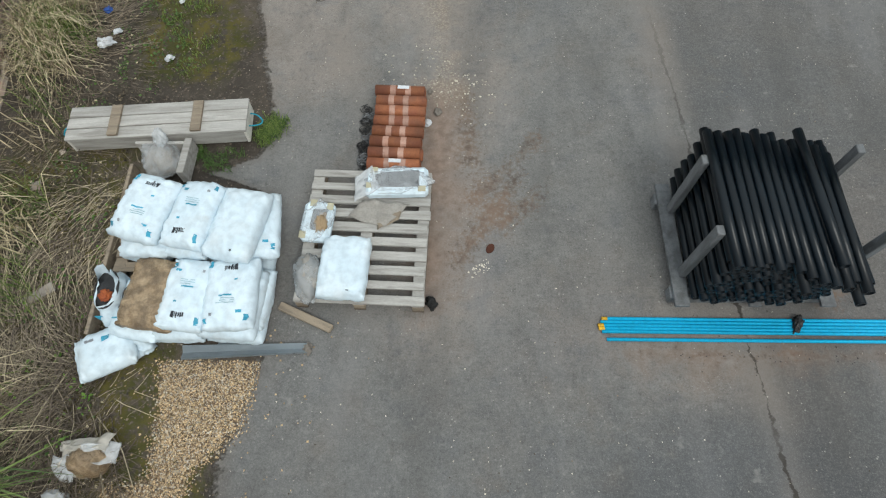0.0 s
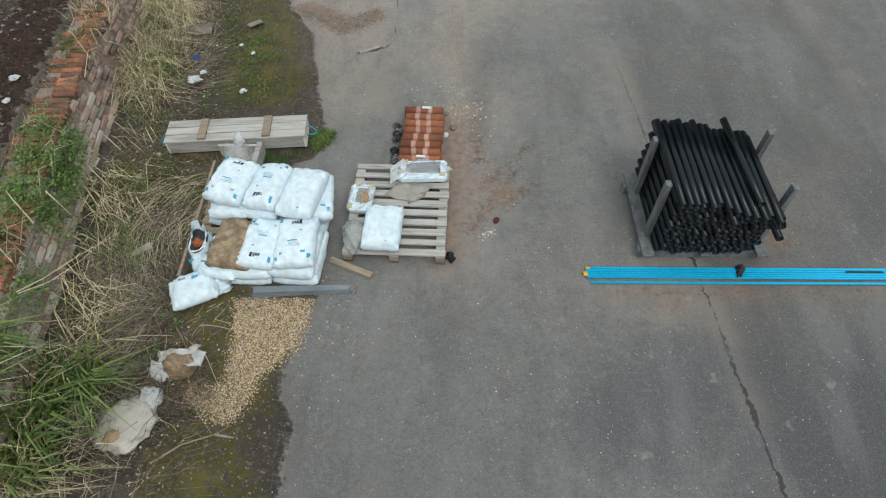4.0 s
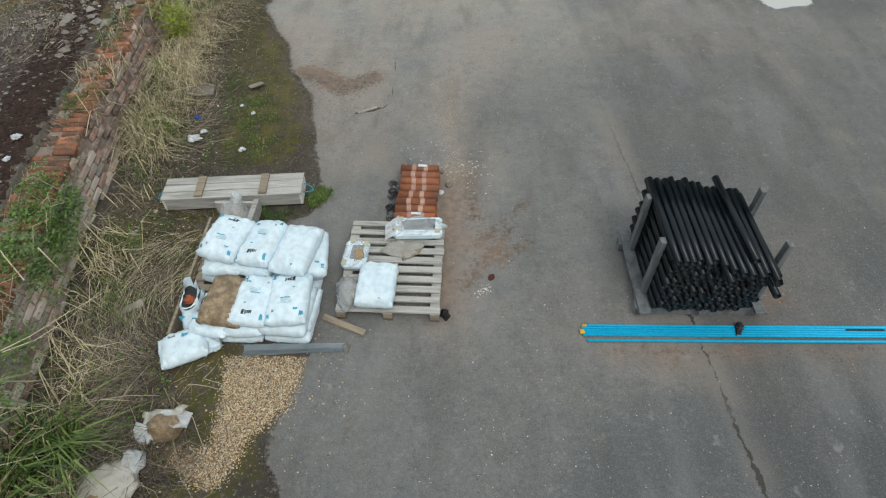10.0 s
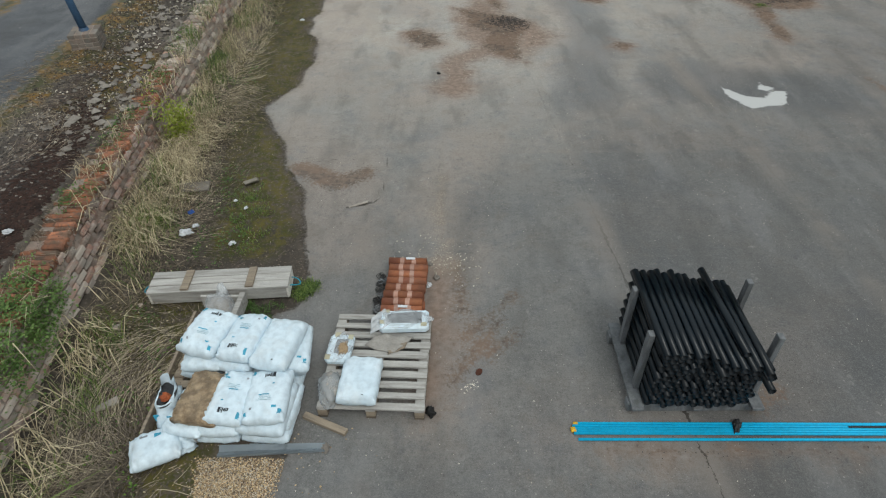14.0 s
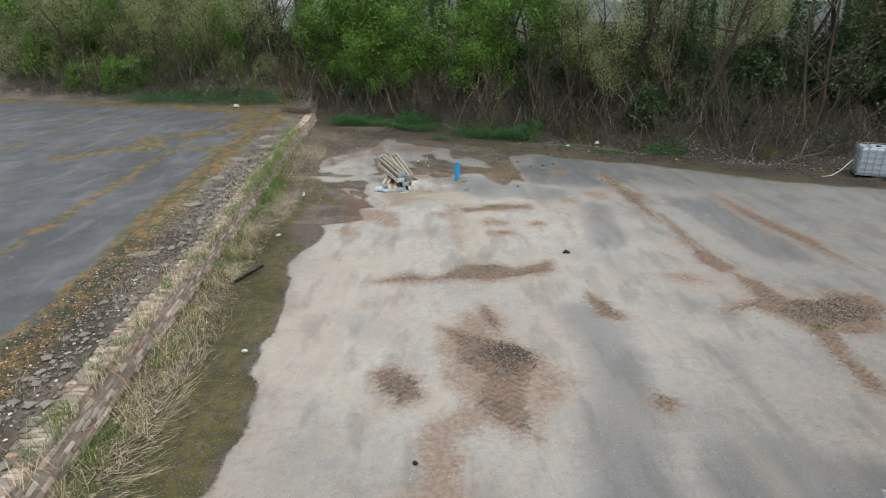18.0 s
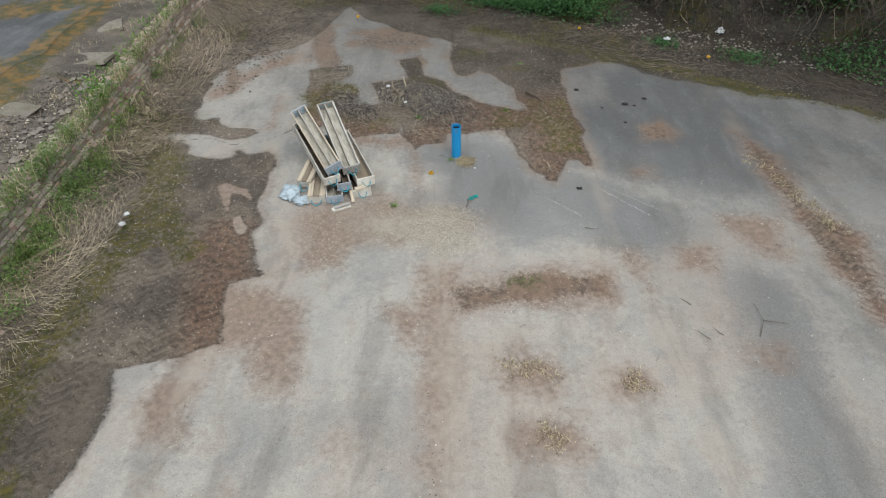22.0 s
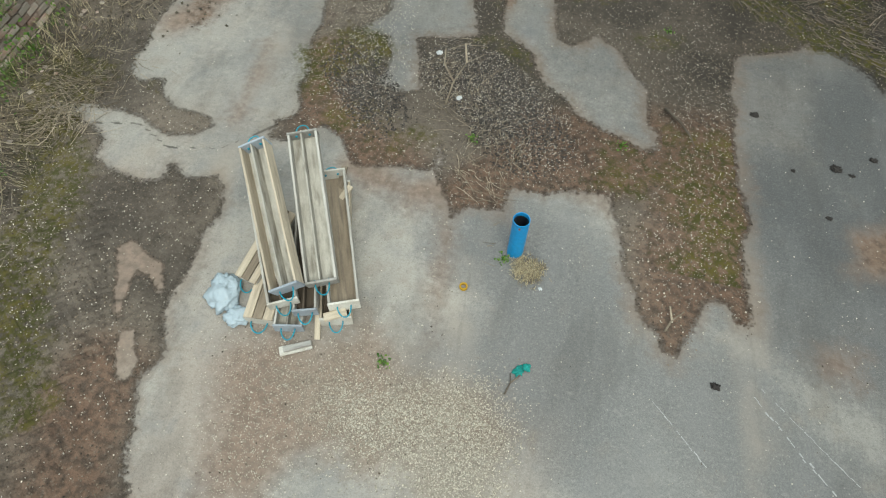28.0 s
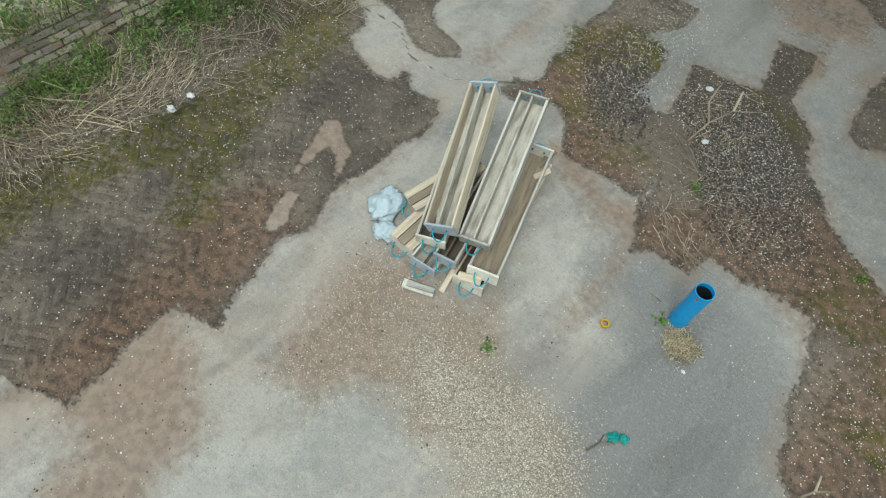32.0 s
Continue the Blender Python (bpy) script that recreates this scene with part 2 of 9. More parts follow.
    # pale chips of aggregate, and small whitish scuffs
    vo = t.node("ShaderNodeTexVoronoi", Scale=17.0)
    t.join(pos, vo.inputs["Vector"])
    chips = t.math("MULTIPLY", t.math("LESS_THAN", vo.outputs["Distance"], 0.10), t.ramp(mid, 0.44, 0.58))
    base = t.mix(t.math("MULTIPLY", chips, 0.65), base, (0.42, 0.4, 0.37))
    vs = t.node("ShaderNodeTexVoronoi", Scale=38.0)
    t.join(pos, vs.inputs["Vector"])
    specks = t.math("MULTIPLY", t.math("LESS_THAN", vs.outputs["Distance"], 0.11), t.ramp(t.noise(pos, 3.4, 4), 0.5, 0.6))
    base = t.mix(t.math("MULTIPLY", specks, 0.6), base, (0.40, 0.39, 0.37))
    # broad soft smears, brown and blue grey, left by rain and tyres
    smear = t.node("ShaderNodeMapping")
    smear.inputs["Rotation"].default_value = (0, 0, radians(70))
    smear.inputs["Scale"].default_value = (1.0, 0.3, 1.0)
    t.join(pos, smear.inputs["Vector"])
    sm = t.noise(smear.outputs[0], 1.9, 5, 0.55)
    base = t.mix(t.math("MULTIPLY", t.ramp(sm, 0.50, 0.66), 0.28), base, (0.082, 0.078, 0.074))
    base = t.mix(t.math("MULTIPLY", t.ramp(sm, 0.48, 0.34), 0.22), base, (0.25, 0.245, 0.245))
    base = t.mix(t.math("MULTIPLY", t.ramp(t.noise(pos, 5.0, 3), 0.66, 0.75), 0.25), base, (0.4, 0.385, 0.36))
    red = t.math("MULTIPLY", mask("silt", -0.24, 0.22, 0.95), 0.78)
    base = t.mix(red, base, t.mix(t.ramp(fine, 0.35, 0.65), (0.285, 0.200, 0.152), (0.175, 0.123, 0.094)))
    base = t.mix(t.math("MULTIPLY", mask("white", -0.02, 0.03, 0.3), 0.85), base, (0.56, 0.56, 0.55))
    crack = t.ramp(t.math("ADD", t.attr("crack"), t.math("MULTIPLY", t.math("SUBTRACT", fine, 0.5), 0.055)), -0.012, 0.012)
    crack = t.math("MULTIPLY", crack, t.ramp(t.math("ADD", t.noise(pos, 0.9, 3), t.math("MULTIPLY", t.attr("crack"), 16.0)), 0.5, 0.64))
    base = t.mix(t.math("MULTIPLY", crack, 0.75), base, (0.055, 0.05, 0.045))
    # joints between the slabs: a ragged dark line with a pale silted band
    if not tarmac:
        off_ = t.math("ADD", t.attr("seam"), t.math("ADD", t.math("MULTIPLY", t.math("SUBTRACT", mid, 0.5), 0.10), t.math("MULTIPLY", t.math("SUBTRACT", fine, 0.5), 0.11)))
        near_ = t.math("ABSOLUTE", off_)
        wide = t.math("MULTIPLY", t.ramp(t.noise(pos, 3.3, 5), 0.34, 0.72), 0.024)
        open_ = t.attr("joint")
        band = t.math("MULTIPLY", t.ramp(near_, 0.30, 0.02), t.ramp(t.noise(pos, 0.8, 4), 0.42, 0.62))
        base = t.mix(t.math("MULTIPLY", band, 0.5), base, t.mix(pale, (0.20, 0.175, 0.155), (0.40, 0.345, 0.29)))
        slit = t.math("MULTIPLY", t.ramp(t.math("SUBTRACT", near_, wide), 0.006, -0.004), t.math("MULTIPLY", open_, t.ramp(t.noise(pos, 1.6, 5), 0.30, 0.48)))
        base = t.mix(t.math("MULTIPLY", slit, 0.85), base, (0.045, 0.039, 0.033))
    # loose soil trodden thin over the concrete
    patch = t.ramp(t.math("ADD", t.attr("patch"), t.math("MULTIPLY", t.math("ADD", ragged, t.math("MULTIPLY", t.math("SUBTRACT", g1, 0.5), 1.2)), 0.42)), -0.05, 0.12)
    pcol = t.mix(t.ramp(fine, 0.35, 0.65), (0.19, 0.140, 0.108), (0.088, 0.068, 0.054))
    pcol = t.mix(t.math("MULTIPLY", t.ramp(mid, 0.42, 0.60), 0.6), pcol, (0.215, 0.140, 0.100))
    pcol = t.mix(t.math("MULTIPLY", t.ramp(g1, 0.46, 0.34), 0.35), pcol, (0.30, 0.25, 0.20))
    base = t.mix(t.math("MULTIPLY", patch, 0.82), base, pcol)
    # pale grit
    vg = t.node("ShaderNodeTexVoronoi", Scale=55.0)
    t.join(pos, vg.inputs["Vector"])
    gcol = t.mix(t.ramp(vg.outputs["Distance"], 0.15, 0.65), (0.44, 0.395, 0.325), (0.22, 0.185, 0.15))
    grit = mask("grit", -0.2, 0.25, 1.7)
    base = t.mix(t.math("MULTIPLY", grit, 0.5), base, gcol)
    # earth
    crumble = t.math("ADD", ragged, t.math("MULTIPLY", t.math("SUBTRACT", g1, 0.5), 1.1))
    dirt = t.ramp(t.math("ADD", t.attr("dirt"), t.math("MULTIPLY", crumble, 0.22)), -0.045, 0.04)
    skirt = mask("dirt", -0.24, 0.08, 0.7)
    if not tarmac:
        base = t.mix(t.math("MULTIPLY", skirt, 0.38), base, t.mix(pale, (0.135, 0.112, 0.093), (0.25, 0.20, 0.16)))
    wet = t.ramp(t.noise(pos, 0.75, 5), 0.42, 0.62)
    blot2 = t.noise(pos, 4.5, 9, 0.75)
    earth = t.mix(pale, t.mix(wet, (0.075, 0.062, 0.050), (0.038, 0.033, 0.028)), t.mix(wet, (0.235, 0.195, 0.160), (0.125, 0.105, 0.088)))
    earth = t.mix(t.math("MULTIPLY", t.ramp(blot2, 0.52, 0.66), 0.6), earth, (0.055, 0.047, 0.038))
    earth = t.mix(t.math("MULTIPLY", t.ramp(blot2, 0.48, 0.34), 0.45), earth, t.mix(pale, (0.12, 0.10, 0.08), (0.24, 0.21, 0.175)))
    earth = t.mix(t.math("MULTIPLY", mask("red", -0.25, 0.25, 0.8), 0.72), earth, t.mix(t.ramp(fine, 0.38, 0.62), (0.205, 0.122, 0.083), (0.105, 0.066, 0.048)))
    earth = t.mix(t.math("MULTIPLY", t.ramp(fine, 0.45, 0.75), 0.6), earth, (0.05, 0.041, 0.034))
    earth = t.mix(t.math("MULTIPLY", t.ramp(g1, 0.46, 0.32), 0.45), earth, (0.23, 0.195, 0.16))
    earth = t.mix(t.math("MULTIPLY", t.ramp(grain, 0.5, 0.75), 0.6), earth, (0.03, 0.026, 0.022))
    vp = t.node("ShaderNodeTexVoronoi", Scale=24.0)
    t.join(pos, vp.inputs["Vector"])
    peb = t.math("MULTIPLY", t.math("LESS_THAN", vp.outputs["Distance"], 0.12), t.ramp(mid, 0.45, 0.55))
    earth = t.mix(t.math("MULTIPLY", peb, 0.6), earth, (0.27, 0.25, 0.22))
    # earth takes the same darkening, painted bank shade included
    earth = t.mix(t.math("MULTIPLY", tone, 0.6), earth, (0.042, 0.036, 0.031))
    if tarmac:
        earth = t.mix(t.math("MULTIPLY", mask("red", -0.25, 0.25, 1.2), 0.9), earth, t.mix(t.ramp(g1, 0.42, 0.58), (0.048, 0.024, 0.017), (0.018, 0.011, 0.009)))
    base = t.mix(dirt, base, earth)
    moss = t.math("MULTIPLY", mask("moss", -0.20, 0.08, 1.2), t.math("MULTIPLY", t.ramp(fine, 0.30 if tarmac else 0.36, 0.52), t.ramp(g1, 0.26 if tarmac else 0.35, 0.50)))
    mcol = t.mix(t.ramp(t.noise(pos, 4.0, 4), 0.4, 0.65), (0.060, 0.062, 0.014), (0.24, 0.130, 0.022) if tarmac else (0.115, 0.098, 0.022))
    base = t.mix(t.math("MULTIPLY", moss, 0.85), base, mcol)
    t.join(base, p.inputs["Base Color"])
    rough = t.math("ADD", t.math("MULTIPLY", streak, -0.12), 0.72 if tarmac else 0.98)
    t.join(rough, p.inputs["Roughness"])
    p.inputs["Specular IOR Level"].default_value = 0.36 if tarmac else 0.2
    # relief: grain everywhere, clods on earth, and tyre prints
    sep = nt.nodes.new("ShaderNodeSeparateXYZ")
    t.join(pos, sep.inputs[0])
    u = t.math("ADD", sep.outputs["X"], t.math("MULTIPLY", sep.outputs["Y"], 0.1))
    zig = t.math("ABSOLUTE", t.math("SUBTRACT", t.math("FRACT", t.math("DIVIDE", u, 0.46)), 0.5))
    chev = t.math("ABSOLUTE", t.math("SUBTRACT", t.math("FRACT", t.math("ADD", t.math("DIVIDE", t.math("ADD", sep.outputs["Y"], t.math("MULTIPLY", mid, 0.09)), 0.135), t.math("MULTIPLY", zig, 2.6))), 0.5))
    chev = t.math("MULTIPLY", t.ramp(chev, 0.12, 0.34), t.math("MULTIPLY", mask("tread", -0.15, 0.15, 0.8), t.ramp(blot2, 0.44, 0.56)))
    n1 = t.bump(grain, 0.35, 0.004)
    n2 = t.bump(t.math("ADD", t.math("MULTIPLY", dirt, 0.08), t.math("MULTIPLY", t.math("MULTIPLY", fine, dirt), 1.2)), 0.9, 0.03, n1)
    n3 = t.bump(chev, 0.55, 0.04, n2)
    t.join(n3, p.inputs["Normal"])
    return m


M_GROUND = ground_mat("yard_concrete")
M_TERRACE = ground_mat("terrace_tarmac", True)
M_WOOD = mat("weathered_timber", (0.34, 0.28, 0.21), (0.25, 0.20, 0.15), 3.0, 0.85, bscale=40, stretch=(1, 9, 9), dirt=(0.10, 0.085, 0.07), damt=0.5)
M_WOODGREY = mat("greyed_timber", (0.48, 0.465, 0.44), (0.35, 0.335, 0.31), 3.0, 0.85, bscale=36, stretch=(1, 9, 9), dirt=(0.12, 0.105, 0.09), damt=0.5)
M_WOODNEW = mat("pale_sawn_timber", (0.66, 0.575, 0.455), (0.52, 0.435, 0.33), 3.0, 0.8, bscale=36, stretch=(1, 9, 9), dirt=(0.18, 0.13, 0.09), damt=0.4)
M_WOODDARK = mat("damp_dark_timber", (0.16, 0.125, 0.095), (0.10, 0.08, 0.06), 3.0, 0.85, bscale=36, stretch=(1, 9, 9))
M_BOARD = mat("mud_caked_board", (0.60, 0.575, 0.515), (0.43, 0.405, 0.355), 5.0, 0.9, bscale=60, stretch=(1, 4, 4), dirt=(0.12, 0.095, 0.07), damt=0.6)
M_TROUGH = mat("bleached_trough_board", (0.62, 0.60, 0.555), (0.46, 0.435, 0.395), 3.0, 0.85, bscale=36, stretch=(1, 9, 9), dirt=(0.17, 0.14, 0.11), damt=0.5)
M_WHITEWASH = mat("whitened_board_end", (0.74, 0.72, 0.67), (0.6, 0.57, 0.51), 5.0, 0.8, dirt=(0.25, 0.2, 0.15))
M_BLUEWOOD = mat("blue_tinted_board", (0.42, 0.47, 0.53), (0.32, 0.36, 0.42), 5.0, 0.8, dirt=(0.2, 0.18, 0.15))
M_SACK = mat("white_sack_plastic", (0.70, 0.81, 0.88), (0.63, 0.75, 0.83), 4.0, 0.38, bump=0.3, bscale=16, bdist=0.014, rand=0.06, dirt=(0.50, 0.46, 0.40), dscale=5.0, damt=0.22)
M_SANDBAG = mat("sand_filled_film", (0.46, 0.345, 0.22), (0.24, 0.165, 0.095), 16.0, 0.38, bump=0.8, bscale=60, bdist=0.02, dirt=(0.12, 0.085, 0.055), dscale=9.0, damt=0.7, cover=0.52)
M_PRINTDARK = mat("dark_sack_print", (0.03, 0.035, 0.045), rough=0.45, bump=0)
M_PRINTCYAN = mat("cyan_sack_print", (0.06, 0.42, 0.62), rough=0.45, bump=0)
M_PRINTPALE = mat("pale_sack_print", (0.40, 0.60, 0.68), rough=0.45, bump=0)
M_PRINTGREY = mat("grey_sack_print", (0.35, 0.38, 0.42), rough=0.45, bump=0)
M_BLACKPIPE = mat("black_duct_plastic", (0.0022, 0.0052, 0.0085), (0.0035, 0.008, 0.0125), 5.0, 0.30, bump=0.15, bscale=50, bdist=0.002, rand=0.5, dirt=(0.010, 0.014, 0.018), damt=0.3, spec=0.32)
M_BLACKIN = mat("duct_inside", (0.006, 0.006, 0.007), rough=0.7, bump=0)
M_RACKWOOD = mat("grey_rack_timber", (0.205, 0.215, 0.225), (0.12, 0.125, 0.13), 3.0, 0.75, bscale=40, stretch=(5, 5, 1), dirt=(0.07, 0.075, 0.06))
M_BLUEPIPE = mat("cyan_water_pipe", (0.008, 0.47, 0.78), (0.007, 0.42, 0.70), 3.0, 0.42, bump=0.08, bscale=40, rand=0.12, spec=0.25)
M_BLUEDUCT = mat("blue_standpipe_plastic", (0.013, 0.26, 0.62), (0.013, 0.32, 0.70), 3.0, 0.45, bump=0.15, bscale=20, bdist=0.004, dirt=(0.05, 0.12, 0.2), damt=0.35)
M_YELLOW = mat("yellow_cap_plastic", (0.72, 0.42, 0.02), rough=0.5, bump=0)
M_CLAY = mat("terracotta", (0.34, 0.125, 0.055), (0.22, 0.075, 0.042), 7.0, 0.7, bscale=70, rand=0.6, dirt=(0.10, 0.055, 0.04), damt=0.65)
M_CLAYIN = mat("terracotta_inside", (0.10, 0.035, 0.02), rough=0.9, bump=0)
M_TAPE = mat("milky_wrap_band", (0.46, 0.29, 0.23), (0.38, 0.21, 0.155), 12.0, 0.35, rand=0.4)
M_GLAZE = film_mat("thin_wrap_film", (0.80, 0.84, 0.87), 0.30, 0.2)
M_CLEAR = film_mat("clouded_clear_film", (0.86, 0.89, 0.91), 0.42)
M_DARKPART = mat("dark_grey_fittings", (0.07, 0.075, 0.08), (0.13, 0.135, 0.14), 22.0, 0.5)
M_BAGFILM = film_mat("milky_bag_film", (0.66, 0.62, 0.55), 0.72)
M_CLEARTHIN = film_mat("thin_clear_film", (0.55, 0.58, 0.60), 0.42)
M_YELLOWFILM = film_mat("yellowed_film", (0.60, 0.55, 0.38), 0.8)
M_GREYCLOTH = mat("grey_woven_sheet", (0.36, 0.34, 0.31), (0.27, 0.25, 0.225), 6.0, 0.9, bscale=60)
M_SHEET = film_mat("grey_pvc_sheet", (0.40, 0.47, 0.52), 0.72, 0.25)
M_BRICK = mat("old_red_brick", (0.42, 0.165, 0.085), (0.24, 0.115, 0.075), 18.0, 0.95, bump=0.9, bscale=60, bdist=0.014, rand=0.8, dirt=(0.10, 0.078, 0.058), dscale=4.0, damt=0.9, cover=0.53)
M_BRICKS = mat("old_red_bricks", (0.43, 0.235, 0.17), (0.38, 0.30, 0.255), 9.0, 0.95, bump=0.8, bscale=60, bdist=0.01, rand=0.8, dirt=(0.42, 0.375, 0.325), dscale=3.0, damt=0.9, island=True, cover=0.45)
M_BLOCK = mat("dusty_brick", (0.24, 0.185, 0.15), (0.18, 0.145, 0.12), 9.0, 0.95, bump=0.8, bscale=60, bdist=0.01, rand=0.4, dirt=(0.20, 0.19, 0.17), dscale=6.0, damt=0.8, cover=0.5)
M_BRICKPALE = mat("lime_crusted_brick", (0.30, 0.155, 0.11), (0.40, 0.345, 0.31), 9.0, 0.95, bump=0.9, bscale=40, bdist=0.012, rand=0.7, dirt=(0.13, 0.105, 0.085), dscale=5.0, damt=0.8, cover=0.52)
M_MORTAR = mat("weathered_mortar", (0.44, 0.385, 0.34), (0.32, 0.245, 0.20), 5.0, 0.95, bump=0.9, bscale=30, bdist=0.03, dirt=(0.33, 0.20, 0.15), dscale=3.5, damt=0.45, cover=0.56)
M_STONE = mat("rubble_stone", (0.33, 0.30, 0.265), (0.22, 0.195, 0.17), 5.0, 0.95, bump=0.6, bscale=30, bdist=0.01, rand=0.6)
M_SLABSTONE = mat("loose_paving_slab", (0.27, 0.245, 0.205), (0.2, 0.18, 0.15), 5.0, 0.95, bump=0.5, bscale=40, dirt=(0.13, 0.115, 0.05))
M_GRAVEL = mat("pea_gravel", (0.58, 0.44, 0.26), (0.36, 0.25, 0.145), 3.0, 0.8, bump=0, rand=1.1, island=True)
M_DARKSTONE = mat("brown_pebbles", (0.20, 0.13, 0.075), (0.11, 0.075, 0.05), 3.0, 0.8, bump=0, rand=0.8, island=True)
M_GRIT = mat("pale_grit", (0.58, 0.54, 0.46), (0.36, 0.32, 0.26), 3.0, 0.85, bump=0, rand=0.9, island=True)
M_SOIL = mat("soil_crumbs", (0.21, 0.165, 0.125), (0.085, 0.068, 0.054), 3.0, 0.95, bump=0, rand=1.2, island=True)
M_CLINKER = mat("dark_clinker", (0.075, 0.065, 0.06), (0.04, 0.035, 0.033), 3.0, 0.85, bump=0, rand=0.9, island=True)
M_MOSSBROWN = mat("dark_moss", (0.050, 0.024, 0.016), (0.020, 0.012, 0.010), 40.0, 0.95, bump=0.6, bscale=120, rand=0.9, island=True)
M_PETAL = mat("fallen_blossom", (0.72, 0.67, 0.59), (0.46, 0.40, 0.33), 2.0, 0.8, bump=0, rand=0.9, island=True)
M_STRAW = leafmat("dry_grass", (0.17, 0.125, 0.075), (0.74, 0.64, 0.43), 0.75)
M_GRASS = leafmat("green_grass", (0.045, 0.10, 0.018), (0.22, 0.29, 0.07), 0.6)
M_SEDGE = leafmat("sedge_blade", (0.03, 0.075, 0.014), (0.21, 0.28, 0.075), 0.45)
M_WEED = leafmat("weed_leaf", (0.05, 0.11, 0.025), (0.12, 0.21, 0.05), 0.55)
M_HERB = leafmat("wall_herb_leaf", (0.075, 0.15, 0.035), (0.21, 0.32, 0.09), 0.5, 0.3)
M_NETTLE = leafmat("nettle_leaf", (0.03, 0.10, 0.03), (0.07, 0.18, 0.05), 0.55)
M_LEAF = leafmat("spring_leaf", (0.055, 0.15, 0.022), (0.185, 0.33, 0.05), 0.5, 0.35)
M_LEAFYEL = leafmat("yellow_bud_leaf", (0.17, 0.21, 0.085), (0.36, 0.40, 0.19), 0.5, 0.35)
M_IVY = leafmat("ivy_leaf", (0.022, 0.058, 0.02), (0.075, 0.13, 0.045), 0.42)
M_LIME = leafmat("lime_leaf", (0.22, 0.28, 0.03), (0.36, 0.40, 0.06), 0.5, 0.3)
M_BARK = mat("bark", (0.115, 0.09, 0.07), (0.07, 0.056, 0.045), 6.0, 0.95, bump=0.8, bscale=18, bdist=0.02, stretch=(2, 2, 0.5), dirt=(0.10, 0.115, 0.06), damt=0.5)
M_TWIG = mat("dead_twig", (0.19, 0.155, 0.12), (0.11, 0.088, 0.07), 3.0, 0.9, bump=0, rand=0.8, island=True)
M_TWIGPALE = mat("pale_twig", (0.42, 0.355, 0.27), (0.22, 0.175, 0.13), 3.0, 0.9, bump=0, rand=1.0, island=True)
M_STALK = mat("straw_stalk", (0.52, 0.45, 0.32), (0.38, 0.32, 0.22), 3.0, 0.9, bump=0, rand=0.6, island=True)
M_BRAMBLE = mat("bramble_stem", (0.105, 0.104, 0.090), (0.045, 0.044, 0.038), 3.0, 0.9, bump=0, rand=0.9, island=True)
M_DEADLEAF = leafmat("dead_leaf", (0.042, 0.036, 0.027), (0.110, 0.094, 0.066), 0.85, 0.1)
M_ROPE = mat("blue_rope", (0.02, 0.36, 0.50), (0.02, 0.28, 0.4), 30.0, 0.7, bump=0.5, bscale=200)
M_TEAL = mat("teal_rag", (0.02, 0.34, 0.30), (0.015, 0.24, 0.22), 20.0, 0.8)
M_LITTER = mat("white_litter", (0.68, 0.70, 0.72), (0.55, 0.57, 0.6), 12.0, 0.5, rand=0.2)
M_LITTERBLUE = mat("blue_litter", (0.03, 0.10, 0.42), (0.02, 0.08, 0.3), 12.0, 0.5)
M_PALEBLUE = film_mat("pale_blue_film", (0.55, 0.66, 0.74), 0.92)
M_BLUEPAINT = mat("worn_blue_paint", (0.055, 0.13, 0.24), (0.045, 0.10, 0.19), 6.0, 0.6, dirt=(0.12, 0.10, 0.09), damt=0.5)
M_RED = mat("red_reflector", (0.62, 0.02, 0.02), rough=0.35, bump=0)
M_TANK = mat("milky_tank_plastic", (0.50, 0.58, 0.66), (0.44, 0.52, 0.60), 3.0, 0.4, bump=0.1, dirt=(0.35, 0.36, 0.36), damt=0.4)
M_CAGE = mat("galvanised_steel", (0.32, 0.34, 0.36), (0.24, 0.25, 0.27), 9.0, 0.5, 0.7, bump=0.2)
M_BLACKFILM = mat("black_polythene", (0.015, 0.015, 0.016), (0.03, 0.03, 0.032), 12.0, 0.4, bump=0.6, bscale=30, bdist=0.02)
M_RUBBER = mat("black_rubber", (0.02, 0.02, 0.02), rough=0.8)
M_ORANGE = mat("orange_packing", (0.42, 0.11, 0.03), (0.3, 0.07, 0.03), 12.0, 0.7)
M_SCUFF = mat("white_scrape", (0.50, 0.50, 0.50), (0.40, 0.40, 0.40), 20.0, 0.9)
M_CARD = mat("tan_cardboard", (0.36, 0.26, 0.155), (0.28, 0.2, 0.12), 6.0, 0.85)


# ---- mesh helpers ----
def mesh_object(name, verts, faces, material, parent=None, smooth=False, label=""):
    me = bpy.data.meshes.new(name)
    me.from_pydata(verts.tolist() if isinstance(verts, np.ndarray) else verts, [], faces.tolist() if isinstance(faces, np.ndarray) else faces)
    me.materials.append(material)
    if smooth:
        me.polygons.foreach_set("use_smooth", np.ones(len(me.polygons), dtype=bool))
    ob = new(name, me)
    if parent:
        ob.parent = parent
    if label:
        ob["label"] = label
    return ob


def part(name, bm, material, parent=None, label="", smooth=False):
    me = bpy.data.meshes.new(name)
    bm.to_mesh(me)
    bm.free()
    me.materials.append(material)
    if smooth:
        for f in me.polygons:
            f.use_smooth = True
    ob = new(name, me)
    if parent:
        ob.parent = parent
    if label:
        ob["label"] = label
    return ob


def thing(name, label, category, m=None, group="", kind=""):
    ob = new(name)
    ob.empty_display_size = 0.1
    tagged(ob, label, category, group, kind)
    if m is not None:
        ob.matrix_basis = m
    return ob


